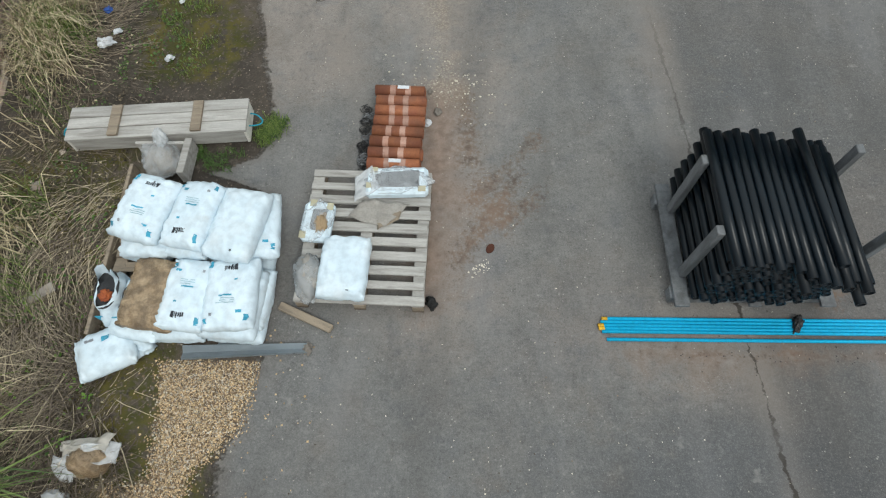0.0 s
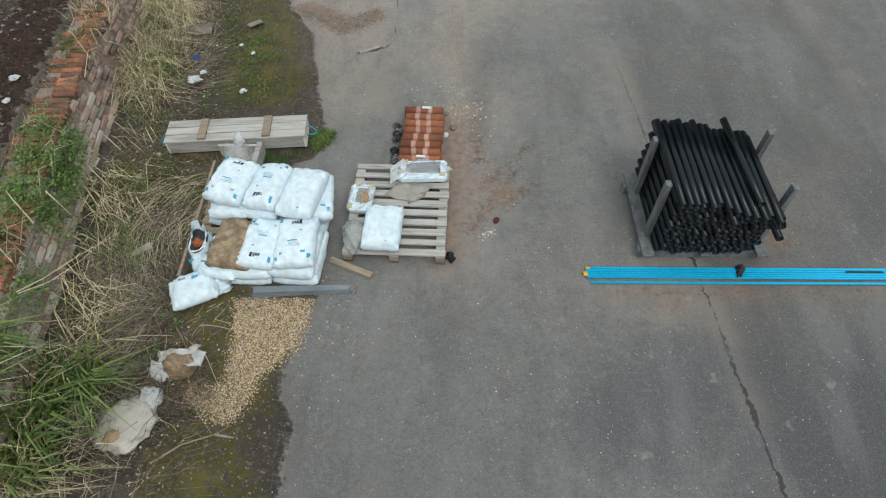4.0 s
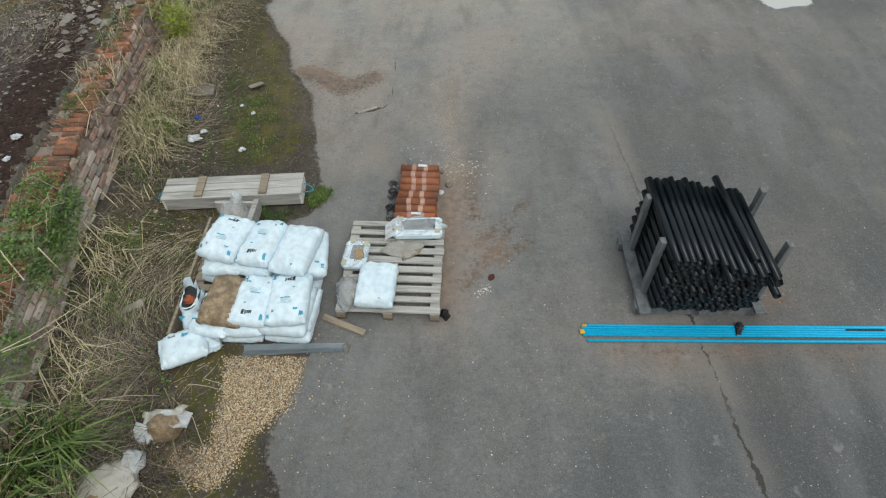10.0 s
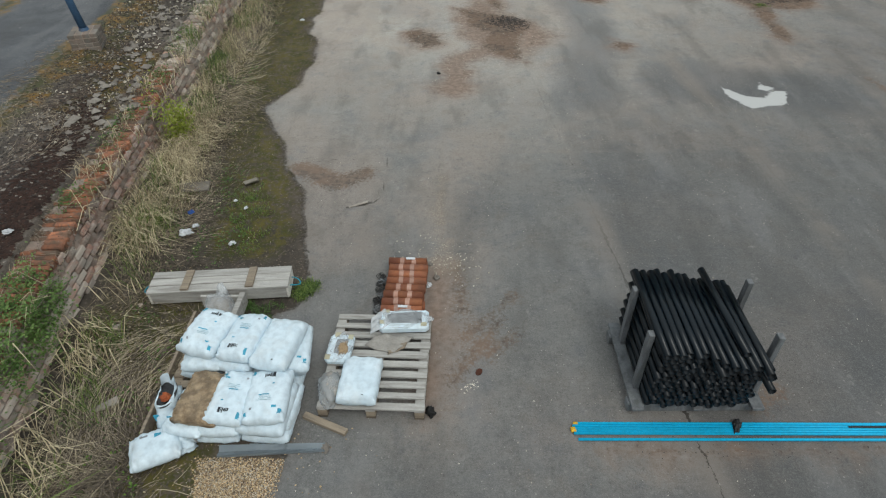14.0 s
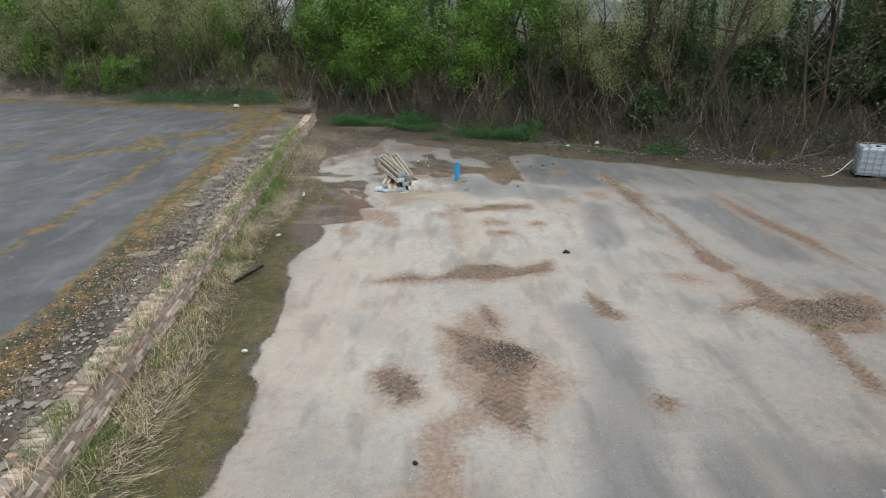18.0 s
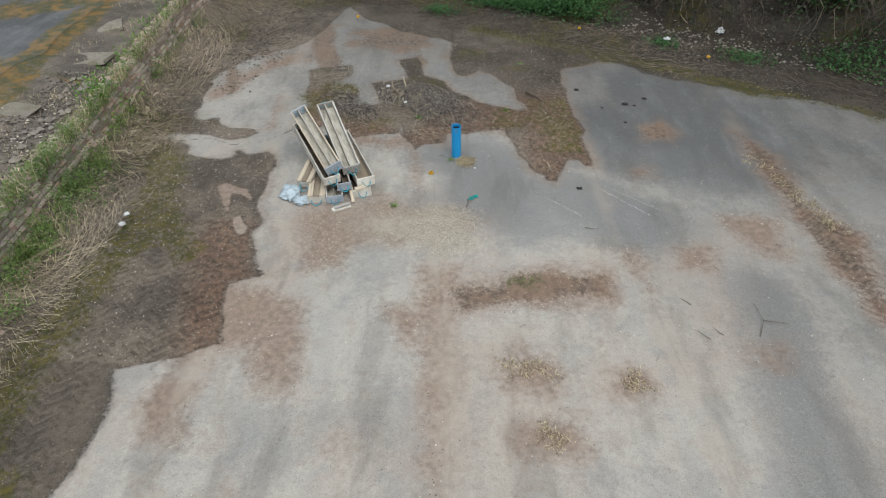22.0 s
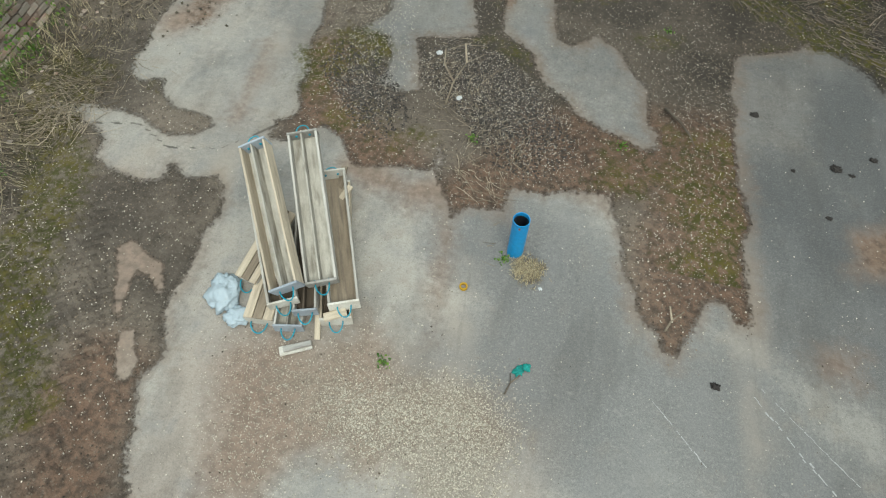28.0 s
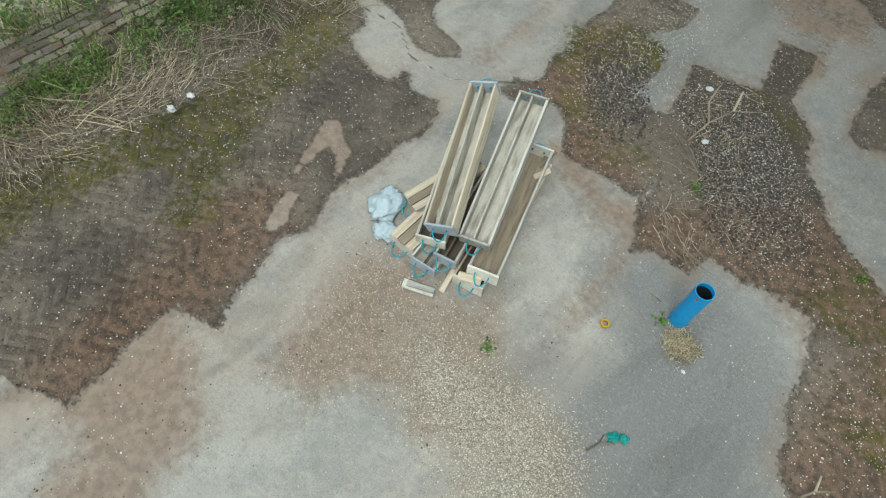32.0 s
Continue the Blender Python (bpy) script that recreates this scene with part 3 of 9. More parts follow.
def box(bm, cx, cy, cz, sx, sy, sz, m=None, bevel=0.0, jig=0.0, rng=random):
    r = bmesh.ops.create_cube(bm, size=1.0)["verts"]
    for v in r:
        v.co = Vector((cx + v.co.x * sx + rng.uniform(-jig, jig), cy + v.co.y * sy + rng.uniform(-jig, jig), cz + v.co.z * sz + rng.uniform(-jig, jig)))
    if bevel:
        es = list({e for v in r for e in v.link_edges})
        out = bmesh.ops.bevel(bm, geom=es, offset=bevel, segments=1, affect="EDGES")
        r = list({v for f in out["faces"] for v in f.verts} | {v for v in r if v.is_valid})
    if m is not None:
        bmesh.ops.transform(bm, matrix=m, verts=r)
    return r


def box_part(name, c, s, material, parent, bevel=0.004, jig=0.0, m=None, label="", rng=random):
    bm = bmesh.new()
    box(bm, *c, *s, m=m, bevel=bevel, jig=jig, rng=rng)
    return part(name, bm, material, parent, label)


def tube(bm, pts, radii, sides=8, close=True):
    """A bent tube through pts."""
    rings = []
    n = len(pts)
    for i, p in enumerate(pts):
        d = (Vector(pts[min(i + 1, n - 1)]) - Vector(pts[max(i - 1, 0)])).normalized()
        a = d.orthogonal().normalized() if abs(d.z) > 0.95 else d.cross(Vector((0, 0, 1))).normalized()
        b = d.cross(a)
        r = radii[i] if isinstance(radii, (list, tuple)) else radii
        rings.append([bm.verts.new(Vector(p) + (a * math.cos(k * math.tau / sides) + b * math.sin(k * math.tau / sides)) * r) for k in range(sides)])
    for r0, r1 in zip(rings, rings[1:]):
        for k in range(sides):
            bm.faces.new((r0[k], r0[(k + 1) % sides], r1[(k + 1) % sides], r1[k]))
    if close:
        bm.faces.new(rings[0][::-1])
        bm.faces.new(rings[-1])


def hollow(bm, length, r, wall, sides=16, axis="Z"):
    """An open-ended pipe along an axis, from 0 to length, with wall thickness."""
    rings = []
    for z, rr in ((0, r), (length, r), (length, r - wall), (0, r - wall)):
        rings.append([bm.verts.new((rr * math.cos(k * math.tau / sides), rr * math.sin(k * math.tau / sides), z)) for k in range(sides)])
    for i in range(4):
        a, b = rings[i], rings[(i + 1) % 4]
        for k in range(sides):
            bm.faces.new((a[k], a[(k + 1) % sides], b[(k + 1) % sides], b[k]))
    if axis == "X":
        bmesh.ops.transform(bm, matrix=pose(0, 0, 0, 0, 90, 0), verts=bm.verts)
    if axis == "Y":
        bmesh.ops.transform(bm, matrix=pose(0, 0, 0, -90, 0, 0), verts=bm.verts)


def fnoise(x, y, s, seed=0):
    """Smooth value noise on numpy arrays, 0..1."""
    x, y = np.asarray(x, float) * s + seed * 17.3, np.asarray(y, float) * s - seed * 9.1
    xi, yi = np.floor(x), np.floor(y)
    fx, fy = x - xi, y - yi
    fx, fy = fx * fx * (3 - 2 * fx), fy * fy * (3 - 2 * fy)

    def h(a, b):
        v = np.sin(a * 127.1 + b * 311.7 + seed * 3.7) * 43758.5453
        return v - np.floor(v)
    return (h(xi, yi) * (1 - fx) + h(xi + 1, yi) * fx) * (1 - fy) + (h(xi, yi + 1) * (1 - fx) + h(xi + 1, yi + 1) * fx) * fy


def inside(x, y, poly):
    """Signed distance to a polygon's edge, positive inside."""
    d = np.full(x.shape, 1e9)
    c = np.zeros(x.shape, bool)
    for (ax, ay), (bx, by) in zip(poly, poly[1:] + poly[:1]):
        ex, ey = bx - ax, by - ay
        t = np.clip(((x - ax) * ex + (y - ay) * ey) / (ex * ex + ey * ey + 1e-12), 0, 1)
        d = np.minimum(d, np.hypot(x - ax - t * ex, y - ay - t * ey))
        if ay != by:
            c ^= ((ay > y) != (by > y)) & (x < (bx - ax) * (y - ay) / (by - ay) + ax)
    return np.where(c, d, -d)


def along(x, y, pts, r):
    """Signed distance to a broad line of half width r."""
    d = np.full(x.shape, 1e9)
    for (ax, ay), (bx, by) in zip(pts, pts[1:]):
        ex, ey = bx - ax, by - ay
        t = np.clip(((x - ax) * ex + (y - ay) * ey) / (ex * ex + ey * ey + 1e-12), 0, 1)
        d = np.minimum(d, np.hypot(x - ax - t * ex, y - ay - t * ey))
    return r - d


# ---- plan of the yard: walls and slab joints run along u = x + 0.1 y ----
SHEAR = 0.1
JOINTS = (-0.28, 2.69, 5.45, 8.5, 11.5, 14.5)
WALL_U, WALL_TOP_U, WALL_BACK_U = -3.27, -3.45, -3.86
TERRACE_Z = 0.9
BANK = [(-60, 52), (-31, 43.6), (-23, 41.4), (-12, 38.4), (-7.7, 37.8), (-3, 36.2), (2, 32.4), (4.4, 31.4), (6.7, 29.8), (9.5, 27.8), (11.8, 26.6), (15, 25.6), (20, 24.2), (60, 12)]


def bank_foot(x):
    return np.interp(x, [p[0] for p in BANK], [p[1] for p in BANK])


def wall_off(y):
    """The wall bends a little towards the yard at its near end."""
    return 0.20 * np.clip((5.0 - np.asarray(y)) / 3.5, 0, 1.4)


def wall_top(y):
    return 0.72 + 0.05 * np.sin(np.asarray(y) * 0.7) + 0.0 * np.asarray(y)


# where the concrete ends and the strip of earth along the wall begins
EDGE_Y = (-6, 0.27, 0.86, 1.07, 1.32, 1.54, 2.06, 3.45, 3.6, 3.78, 4.14, 4.71, 5.34, 6.04, 6.64, 7.2, 7.63, 8.51, 8.94, 9.78, 10.58, 11.06, 11.6, 11.9, 12.97, 13.2, 13.7, 14.7, 15.5, 16.5, 17.45, 18.14, 18.58, 18.99, 19.4, 19.6, 19.84, 20.49, 21.4)
EDGE_X = (-0.95, -1.11, -1.16, -1.29, -1.29, -1.18, -1.16, -1.3, -1.83, -1.36, -1.32, -1.43, -1.67, -1.81, -2.2, -2.29, -2.48, -2.89, -2.75, -2.52, -2.46, -2.53, -2.68, -2.89, -2.93, -2.86, -2.87, -3.04, -3.15, -3.38, -3.29, -3.04, -3.03, -3.11, -3.28, -2.5, -2.15, -2.3, -2.35)
EARTH_MID = [[(-2.81, 27.94), (-2.57, 27.22), (-2.6, 26.9), (-2.49, 26.52), (-2.4, 26.2), (-2.43, 25.98), (-2.24, 25.62), (-2.28, 25.46), (-2.44, 25.32), (-2.4, 25.09), (-2.2, 25.09), (-1.87, 25.43), (-1.6, 25.27), (-1.4, 25.01), (-1.24, 24.95), (-0.86, 25.06), (-0.6, 25.06), (-0.41, 25.11), (-0.47, 25.54), (-0.44, 25.74), (-0.81, 26.28), (-1.22, 26.19), (-1.5, 26.23), (-1.45, 26.53), (-1.48, 26.8), (-1.63, 27.21), (-2.02, 27.18), (-1.79, 27.7), (-1.87, 28.21)],
             [(-1.25, 27.28), (-0.86, 27.31), (-0.45, 27.51), (-0.55, 27.79), (-0.78, 28.52), (-0.36, 28.65), (-0.16, 27.65), (0.02, 27.53), (0.28, 27.36), (0.39, 27), (0.53, 26.82), (0.84, 26.65), (0.95, 26.42), (1.35, 26.25), (1.87, 26.02), (2.03, 26.11), (2.05, 26.35), (1.9, 26.5), (1.85, 27.09), (1.62, 27.35), (1.47, 27.7), (1.1, 28.01), (0.76, 27.68), (0.6, 27.75), (0.42, 28.59), (0.41, 29.44), (4.53, 30.64), (4.39, 28.96), (3.81, 28.62), (3.69, 28.43), (3.18, 28.17), (2.89, 28.08), (2.82, 27.31), (2.89, 27.08), (2.86, 26.58), (2.93, 25.8), (3.08, 25.36), (2.98, 25.02), (2.99, 24.53), (3.05, 24.09), (2.94, 24.03), (2.86, 24.23), (2.72, 24.29), (2.58, 24.19), (2.52, 23.82), (2.35, 23.54), (2.26, 23.6), (2.2, 23.71), (2.03, 23.87), (1.95, 24.18), (1.82, 24.34), (1.72, 24.9), (1.62, 25.03), (1.59, 25.3), (1.1, 25.24), (0.84, 25.09), (0.45, 25.1), (0.44, 24.77), (0.06, 24.71), (-0.05, 24.52), (-0.15, 24.77), (-0.36, 25.04), (-0.36, 25.3), (-0.49, 25.54), (-0.88, 26.26)]]
EARTH_LEFT = [[(-1.89, 21.08), (-2, 21.22), (-2.11, 21.4), (-2.17, 21.64), (-2.31, 21.86), (-2.36, 22.04), (-2.26, 22.26), (-2.36, 22.47), (-2.48, 22.65), (-2.51, 22.87), (-2.48, 23.15), (-2.52, 23.42), (-2.54, 23.63), (-2.48, 23.88), (-2.63, 24.2), (-2.76, 24.33), (-3.09, 24.23), (-3.29, 24.39), (-3.35, 24.38), (-3.29, 24.15), (-3.55, 24.05), (-3.95, 24.12), (-4.23, 24.22), (-4.27, 24.34), (-4.25, 24.48), (-4.44, 24.61), (-4.68, 24.69), (-4.95, 24.68), (-5.15, 24.78), (-5.32, 24.65), (-6.35, 23.44), (-6.34, 21.31), (-5.7, 19.75)],
              [(-5.32, 24.65), (-5.15, 24.78), (-5.1, 24.91), (-4.73, 25), (-4.33, 24.98), (-4.02, 24.97), (-3.79, 24.84), (-3.58, 24.79), (-3.3, 24.89), (-3.18, 25.01), (-3.22, 25.13), (-3.45, 25.18), (-3.76, 25.19), (-4.02, 25.37), (-4.11, 25.61), (-4.38, 25.51), (-4.54, 25.6), (-4.68, 25.89), (-4.66, 26.25), (-4.88, 26.55), (-4.8, 26.83), (-4.76, 27.24), (-7.64, 27.12), (-8.03, 24.39)],
              [(-4.93, 26), (-4.75, 26.4), (-4.86, 27.09), (-4.81, 27.77), (-4.55, 28.28), (-4.33, 28.81), (-3.59, 29.17), (-3.23, 29.63), (-2.96, 30.56), (-2.7, 32.2), (-2, 33.2), (-5.4, 37), (-8, 36), (-6.4, 27), (-6, 25)]]
EARTH_SPOTS = [[(4.21, 25.37), (4.59, 25.67), (4.76, 25.13), (4.59, 24.92), (4.15, 25.04)],
               [(0.68, 20.98), (1.32, 21.0), (1.66, 21.27), (2.97, 21.31), (2.89, 20.82), (1.47, 20.65), (0.85, 20.46)],
               [(1.37, 19.5), (1.66, 19.85), (2.07, 19.62), (1.84, 19.34), (1.43, 19.32)],
               [(2.74, 19.46), (2.97, 19.61), (3.14, 19.44), (2.78, 19.31)],
               [(1.67, 18.83), (2.13, 18.93), (2.16, 18.61), (1.65, 18.52)],
               [(-2.61, 18.9), (-2.48, 19.26), (-2.2, 19.09), (-2.12, 18.52), (-2.45, 18.5)]]
EARTH_TRACKS = [[(0.25, 13.52), (0.92, 13.19), (1.44, 12.99), (1.93, 12.61), (1.74, 11.91), (1.58, 11.43), (1.66, 10.68), (1.63, 10.34), (1.18, 10.63), (0.85, 11.07), (1.02, 11.76), (0.64, 12.2), (0.62, 12.82)],
                [(-0.79, 11.95), (-0.49, 12.11), (-0.04, 11.77), (0.05, 11.29), (-0.32, 11.08), (-0.69, 11.39)],
                [(-1.13, 15.54), (-0.39, 16.04), (-0.07, 15.67), (0.23, 15.92), (0.86, 16.44), (1.5, 16.54), (1.94, 16.15), (2.78, 16.67), (2.87, 16.12), (2.23, 15.87), (1.45, 15.64), (0.69, 15.65), (-0.37, 15.53)],
                [(3.33, 14.9), (3.64, 14.5), (3.87, 13.89), (3.71, 13.71), (3.33, 13.89), (3.27, 14.38)],
                [(3.51, 11.47), (3.66, 11.4), (3.86, 11.11), (3.69, 10.98), (3.52, 11.11)],
                [(6.81, 15.88), (7.21, 15.42), (7.27, 14.59), (7.76, 14.46), (8.41, 14.98), (9.04, 14.71), (9.02, 14.2), (8.48, 13.41), (7.79, 13.1), (7.46, 13.21), (7.18, 12.44), (7.23, 11.93), (7.26, 11.61), (7.02, 11.24), (6.88, 11.54), (6.89, 12.26), (6.99, 13.11), (6.87, 13.64), (6.41, 14.22), (5.76, 13.99), (5.97, 14.23), (6.7, 14.6)],
                [(5.87, 25.27), (6.28, 24.43), (6.27, 22.92), (6.63, 22.23), (6.44, 21.3), (6.42, 19.65), (6.64, 18.93), (6.67, 17.45), (6.95, 16.2), (6.6, 15.98), (6.32, 16.54), (6.47, 17.85), (6.42, 19.17), (6.18, 20.18), (6, 22.25), (5.89, 23.66)],
                [(8.84, 22.51), (9.15, 21.54), (9.41, 19.59), (9.74, 18.2), (9.76, 16.49), (9.63, 16.39), (9.37, 17.8), (9.06, 19.21), (8.82, 20.78)],
                [(1, 14.52), (1.23, 14.4), (1.45, 13.57), (1.31, 13.14), (1.08, 13.68)]]
SILT = [[(-1.76, 22.58), (-1.68, 22.37), (-1.51, 22.08), (-1.45, 21.78), (-1.43, 21.59), (-1.26, 21.22), (-0.88, 21.32), (-0.82, 21.52), (-0.76, 21.73), (-0.55, 21.85), (-0.36, 21.88), (-0.08, 21.82), (0.11, 22.01), (0.37, 22.13), (0.95, 22.24), (1.02, 22.36), (0.93, 22.54), (0.74, 22.7), (0.63, 22.72), (0.29, 22.63), (-0.06, 22.53), (-0.19, 22.78), (-0.42, 22.95), (-0.55, 23.16), (-0.52, 22.92), (-0.91, 22.75), (-1.27, 22.78), (-1.63, 22.68)],
        [(-2.58, 21.23), (-2.23, 20.91), (-1.61, 20.73), (-1.21, 20.55), (-1.04, 20.05), (-0.99, 19.45), (-1.06, 19.27), (-1.39, 19.18), (-1.63, 19.45), (-1.73, 19.69), (-2.13, 19.79), (-2.16, 19.54), (-2.53, 19.44), (-2.44, 19.84), (-2.39, 20.49)],
        [(0.32, 21.34), (0.79, 21.34), (0.8, 19.86), (0.8, 18.62), (0.81, 17.37), (0.69, 17.36), (0.64, 18.25), (0.58, 19.02), (0.48, 19.75), (0.38, 20.28), (0.27, 20.73)],
        [(-0.06, 20.5), (0.16, 20.62), (0.38, 20.33), (0.43, 20.01), (0.21, 20.01)],
        [(0.72, 20.5), (0.79, 20.98), (1.04, 21.11), (1.45, 21.11), (1.61, 21.18), (2.98, 21.24), (2.87, 20.87), (2.36, 20.63), (1.58, 20.68), (1.19, 20.56)],
        [(4.82, 22.55), (5.33, 22.72), (5.64, 22.55), (5.44, 21.79), (5.16, 21.72), (4.94, 22.09)],
        [(3.98, 21.79), (4.3, 22.01), (4.48, 21.86), (4.31, 21.45), (3.98, 21.45)],
        [(3.12, 21.79), (3.31, 21.86), (3.38, 21.38), (3.38, 20.99), (3.15, 21.24)],
        [(4.41, 20.05), (4.77, 20.07), (4.58, 19.72), (4.33, 19.81)],
        [(3.76, 23.95), (4.09, 23.99), (3.98, 23.73), (3.77, 23.7)],
        [(5.2, 15.9), (5.9, 15.9), (6.2, 15.4), (5.6, 15.4)],
        [(0.38, 13.25), (0.79, 13.05), (1.49, 12.84), (1.86, 12.29), (1.65, 11.33), (1.6, 10.53), (1.27, 10.41), (0.89, 10.78), (0.75, 11.48), (0.29, 12.66)]]
GRIT = [[(-0.53, 22.35), (0.05, 22.51), (0.64, 22.7), (0.84, 22.51), (0.97, 22.35), (0.98, 22.11), (0.94, 21.82), (0.5, 21.7), (0.33, 21.93), (0.01, 21.99), (-0.3, 22), (-0.46, 22.16)],
        [(-1.15, 22.51), (-0.88, 22.67), (-0.53, 22.63), (-0.34, 22.4), (-0.46, 22.16), (-0.83, 22.27)]]
WHITE = [[(4.98, 9.24), (5.12, 9.12), (5.24, 8.9), (5.57, 8.75), (5.82, 9.01), (6.07, 9.05), (5.89, 8.54), (5.55, 8.48), (5.23, 8.38), (5.11, 8.54), (5.01, 8.79)],
         [(5.71, 9.47), (5.77, 9.23), (5.93, 9.19), (5.74, 9.05), (5.62, 9.12)]]
SLIVERS = [[(-3.25, 23.21), (-3.17, 23.3), (-2.94, 23.2), (-2.74, 23.16), (-2.58, 22.88), (-2.62, 22.84), (-2.8, 22.99), (-2.97, 23.01), (-2.98, 22.87), (-2.93, 22.69), (-2.84, 22.52), (-2.89, 22.51), (-3.04, 22.79), (-3.15, 23.03)],
           [(-2.74, 22.37), (-2.65, 22.42), (-2.57, 22.24), (-2.45, 22.15), (-2.44, 21.98), (-2.52, 21.96)]]


PEACH = [(0.13, 13.14), (0.84, 14.4), (1.62, 13.12), (2.63, 11.67), (1.59, 10.34), (0.87, 10.91), (0.28, 11.54)]
SCRAPES = ([(0.38, 4.46), (0.41, 3.74)], [(0.35, 2.84), (0.82, 3.61)], [(0.48, 3.41), (0.99, 4.02)], [(0.69, 3.17), (0.96, 3.44)])


def yard_masks(x, y):
    u = x + SHEAR * y
    e = np.interp(y, EDGE_Y, EDGE_X) - x
    e = np.where(y > 21.6, -0.6, e)
    wob = (fnoise(x, y, 1.3, 1) - 0.5) * 0.35 + (fnoise(x, y, 4.0, 2) - 0.5) * 0.12
    dirt = e + wob * 0.5
    patch = np.full(x.shape, -1.0)
    for poly in EARTH_SPOTS[:2] + EARTH_TRACKS:
        patch = np.maximum(patch, inside(x, y, poly) - 0.01 + wob * 0.35)
    for group in (EARTH_MID, EARTH_LEFT):
        for poly in group:
            dirt = np.maximum(dirt, inside(x, y, poly))
    for poly in SLIVERS:
        dirt = np.minimum(dirt, -1.6 * inside(x, y, poly) - 0.03 + 0.4 * wob)
    foot = bank_foot(x) - y
    far = np.interp(x, [-7, -4.3, -2.7, -2.09, -1, 0.06, 0.64, 2.9, 3.7, 4.3, 5, 6.6, 9.3, 11, 13.3, 16, 30], [33.5, 33.0, 32.6, 31.5, 30.6, 30.0, 29.4, 28.3, 28.45, 28.3, 27.9, 27.2, 25.6, 24.6, 23.2, 22.0, 18])
    dirt = np.maximum(dirt, (y - far) * 0.6 + wob)
    for line, rad in (([(-2.22, 27.9), (-2.75, 29.21), (-3.07, 30.88)], 0.30), ([(-0.28, 28.43), (-0.69, 30.76)], 0.13), ([(-4.21, 26.73), (-4.58, 27.88), (-5.46, 28.63)], 0.16)):
        patch = np.maximum(patch, along(x, y, line, rad) + wob * 0.5)
    patch = np.maximum(patch, (fnoise(x, y, 0.9, 9) * 0.7 + fnoise(x, y, 2.3, 19) * 0.3 - 0.60 + 0.05 * np.clip(y - 28, 0, 2)) * 0.8 - 0.5 * np.clip((x - 0.9) / 0.6, 0, 1) - 0.6 * np.clip((29.0 - y) / 2.5, 0, 1))
    dirt = np.maximum(dirt, -2.9 + wall_off(y) - u)
    patch = np.maximum(patch, along(x, y, [(6.55, 20.3), (6.75, 17.2)], 0.09))
    patch = np.maximum(patch, along(x, y, [(7.7, 9.5), (8.0, 8.0)], 0.06))
    patch = np.maximum(patch, along(x, y, [(9.75, 16.0), (9.05, 21.5), (8.6, 25)], 0.10) + wob * 0.5)
    patch = np.maximum(patch, along(x, y, [(-0.95, 6.5), (-1.3, 6.2), (-1.9, 6.6)], 0.16) + wob * 0.8)
    silt = np.full(x.shape, -1.0)
    for poly in SILT:
        silt = np.maximum(silt, inside(x, y, poly))
    for poly in EARTH_TRACKS + EARTH_SPOTS:
        silt = np.maximum(silt, inside(x, y, poly) + 0.05)
    silt = np.maximum(silt, inside(x, y, PEACH) - 0.15)
    silt = np.maximum(silt, along(x, y, [(0.3, 9.2), (0.35, 10.4), (1.2, 11.2)], 0.35) - 0.05)
    silt = np.maximum(silt, along(x, y, [(0.3, 4.4), (0.1, 5.8), (0.4, 7.2)], 0.45) - 0.58)
    silt = np.maximum(silt, along(x, y, [(0.1, 2.6), (0.15, 4.4)], 0.22) - 0.1)
    for line in SCRAPES:
        patch = np.maximum(patch, along(x, y, line, 0.08))
    silt = np.maximum(silt, np.where((y > 9) & (y < 21.5), -0.24 - 0.25 * np.clip((x - 3.0) / 3.0, 0, 1), -1))
    silt = np.maximum(silt, along(x, y, [(1.5, 2.12), (6.5, 2.15)], 0.2) - 0.2)
    patch = np.maximum(patch, along(x, y, [(3.1, 2.55), (3.35, 2.75)], 0.16) - 0.08)
    patch = np.maximum(patch, along(x, y, [(1.5, 2.14), (2.6, 2.12), (4.5, 2.16)], 0.06) - 0.05)
    silt = np.maximum(silt, inside(x, y, EARTH_MID[1]) + 0.02)
    silt = np.maximum(silt, inside(x, y, EARTH_LEFT[0]) - 0.05)
    for line, rad in (([(-3.13, 26.51), (-3.0, 26.0), (-2.93, 25.3)], 0.12), ([(-1.3, 24.9), (-0.6, 24.7), (-0.2, 24.9)], 0.22), ([(-0.2, 24.9), (0.0, 24.0), (0.1, 23.2)], 0.10), ([(-4.5, 26.6), (-4.0, 27.8), (-3.3, 28.6)], 0.25)):
        silt = np.maximum(silt, along(x, y, line, rad) - 0.06)
    red = np.full(x.shape, -1.0)
    red = np.maximum(red, along(x, y, [(2.6, 23.8), (2.55, 26.2), (1.0, 25.8), (0.4, 24.9)], 0.65))
    red = np.maximum(red, along(x, y, [(-0.8, 25.0), (-2.0, 25.6), (-2.2, 26.6)], 0.35))
    red = np.maximum(red, along(x, y, [(-2.2, 19.9), (-2.4, 20.8), (-2.7, 21.9)], 0.45))
    red = np.maximum(red, along(x, y, [(1.2, 12.9), (1.6, 10.6)], 0.35))
    red = np.maximum(red, along(x, y, [(-2.6, 25.6), (-3.0, 27.2)], 0.3))
    moss = along(x, y, [(-1.9, 1.4), (-2.45, 2.2), (-2.6, 3.0), (-2.9, 3.4)], 0.45)
    moss = np.maximum(moss, along(x, y, [(-1.8, 0.6), (-1.5, -2)], 0.35))
    moss = np.maximum(moss, along(x, y, [(-2.2, 5.0), (-2.6, 7.0), (-3.2, 9.0), (-3.4, 12), (-3.8, 15.5)], 0.42))
    moss = np.maximum(moss, along(x, y, [(-3.0, 8.6), (-3.2, 11.5), (-3.5, 14.0), (-3.9, 17.5)], 0.55))
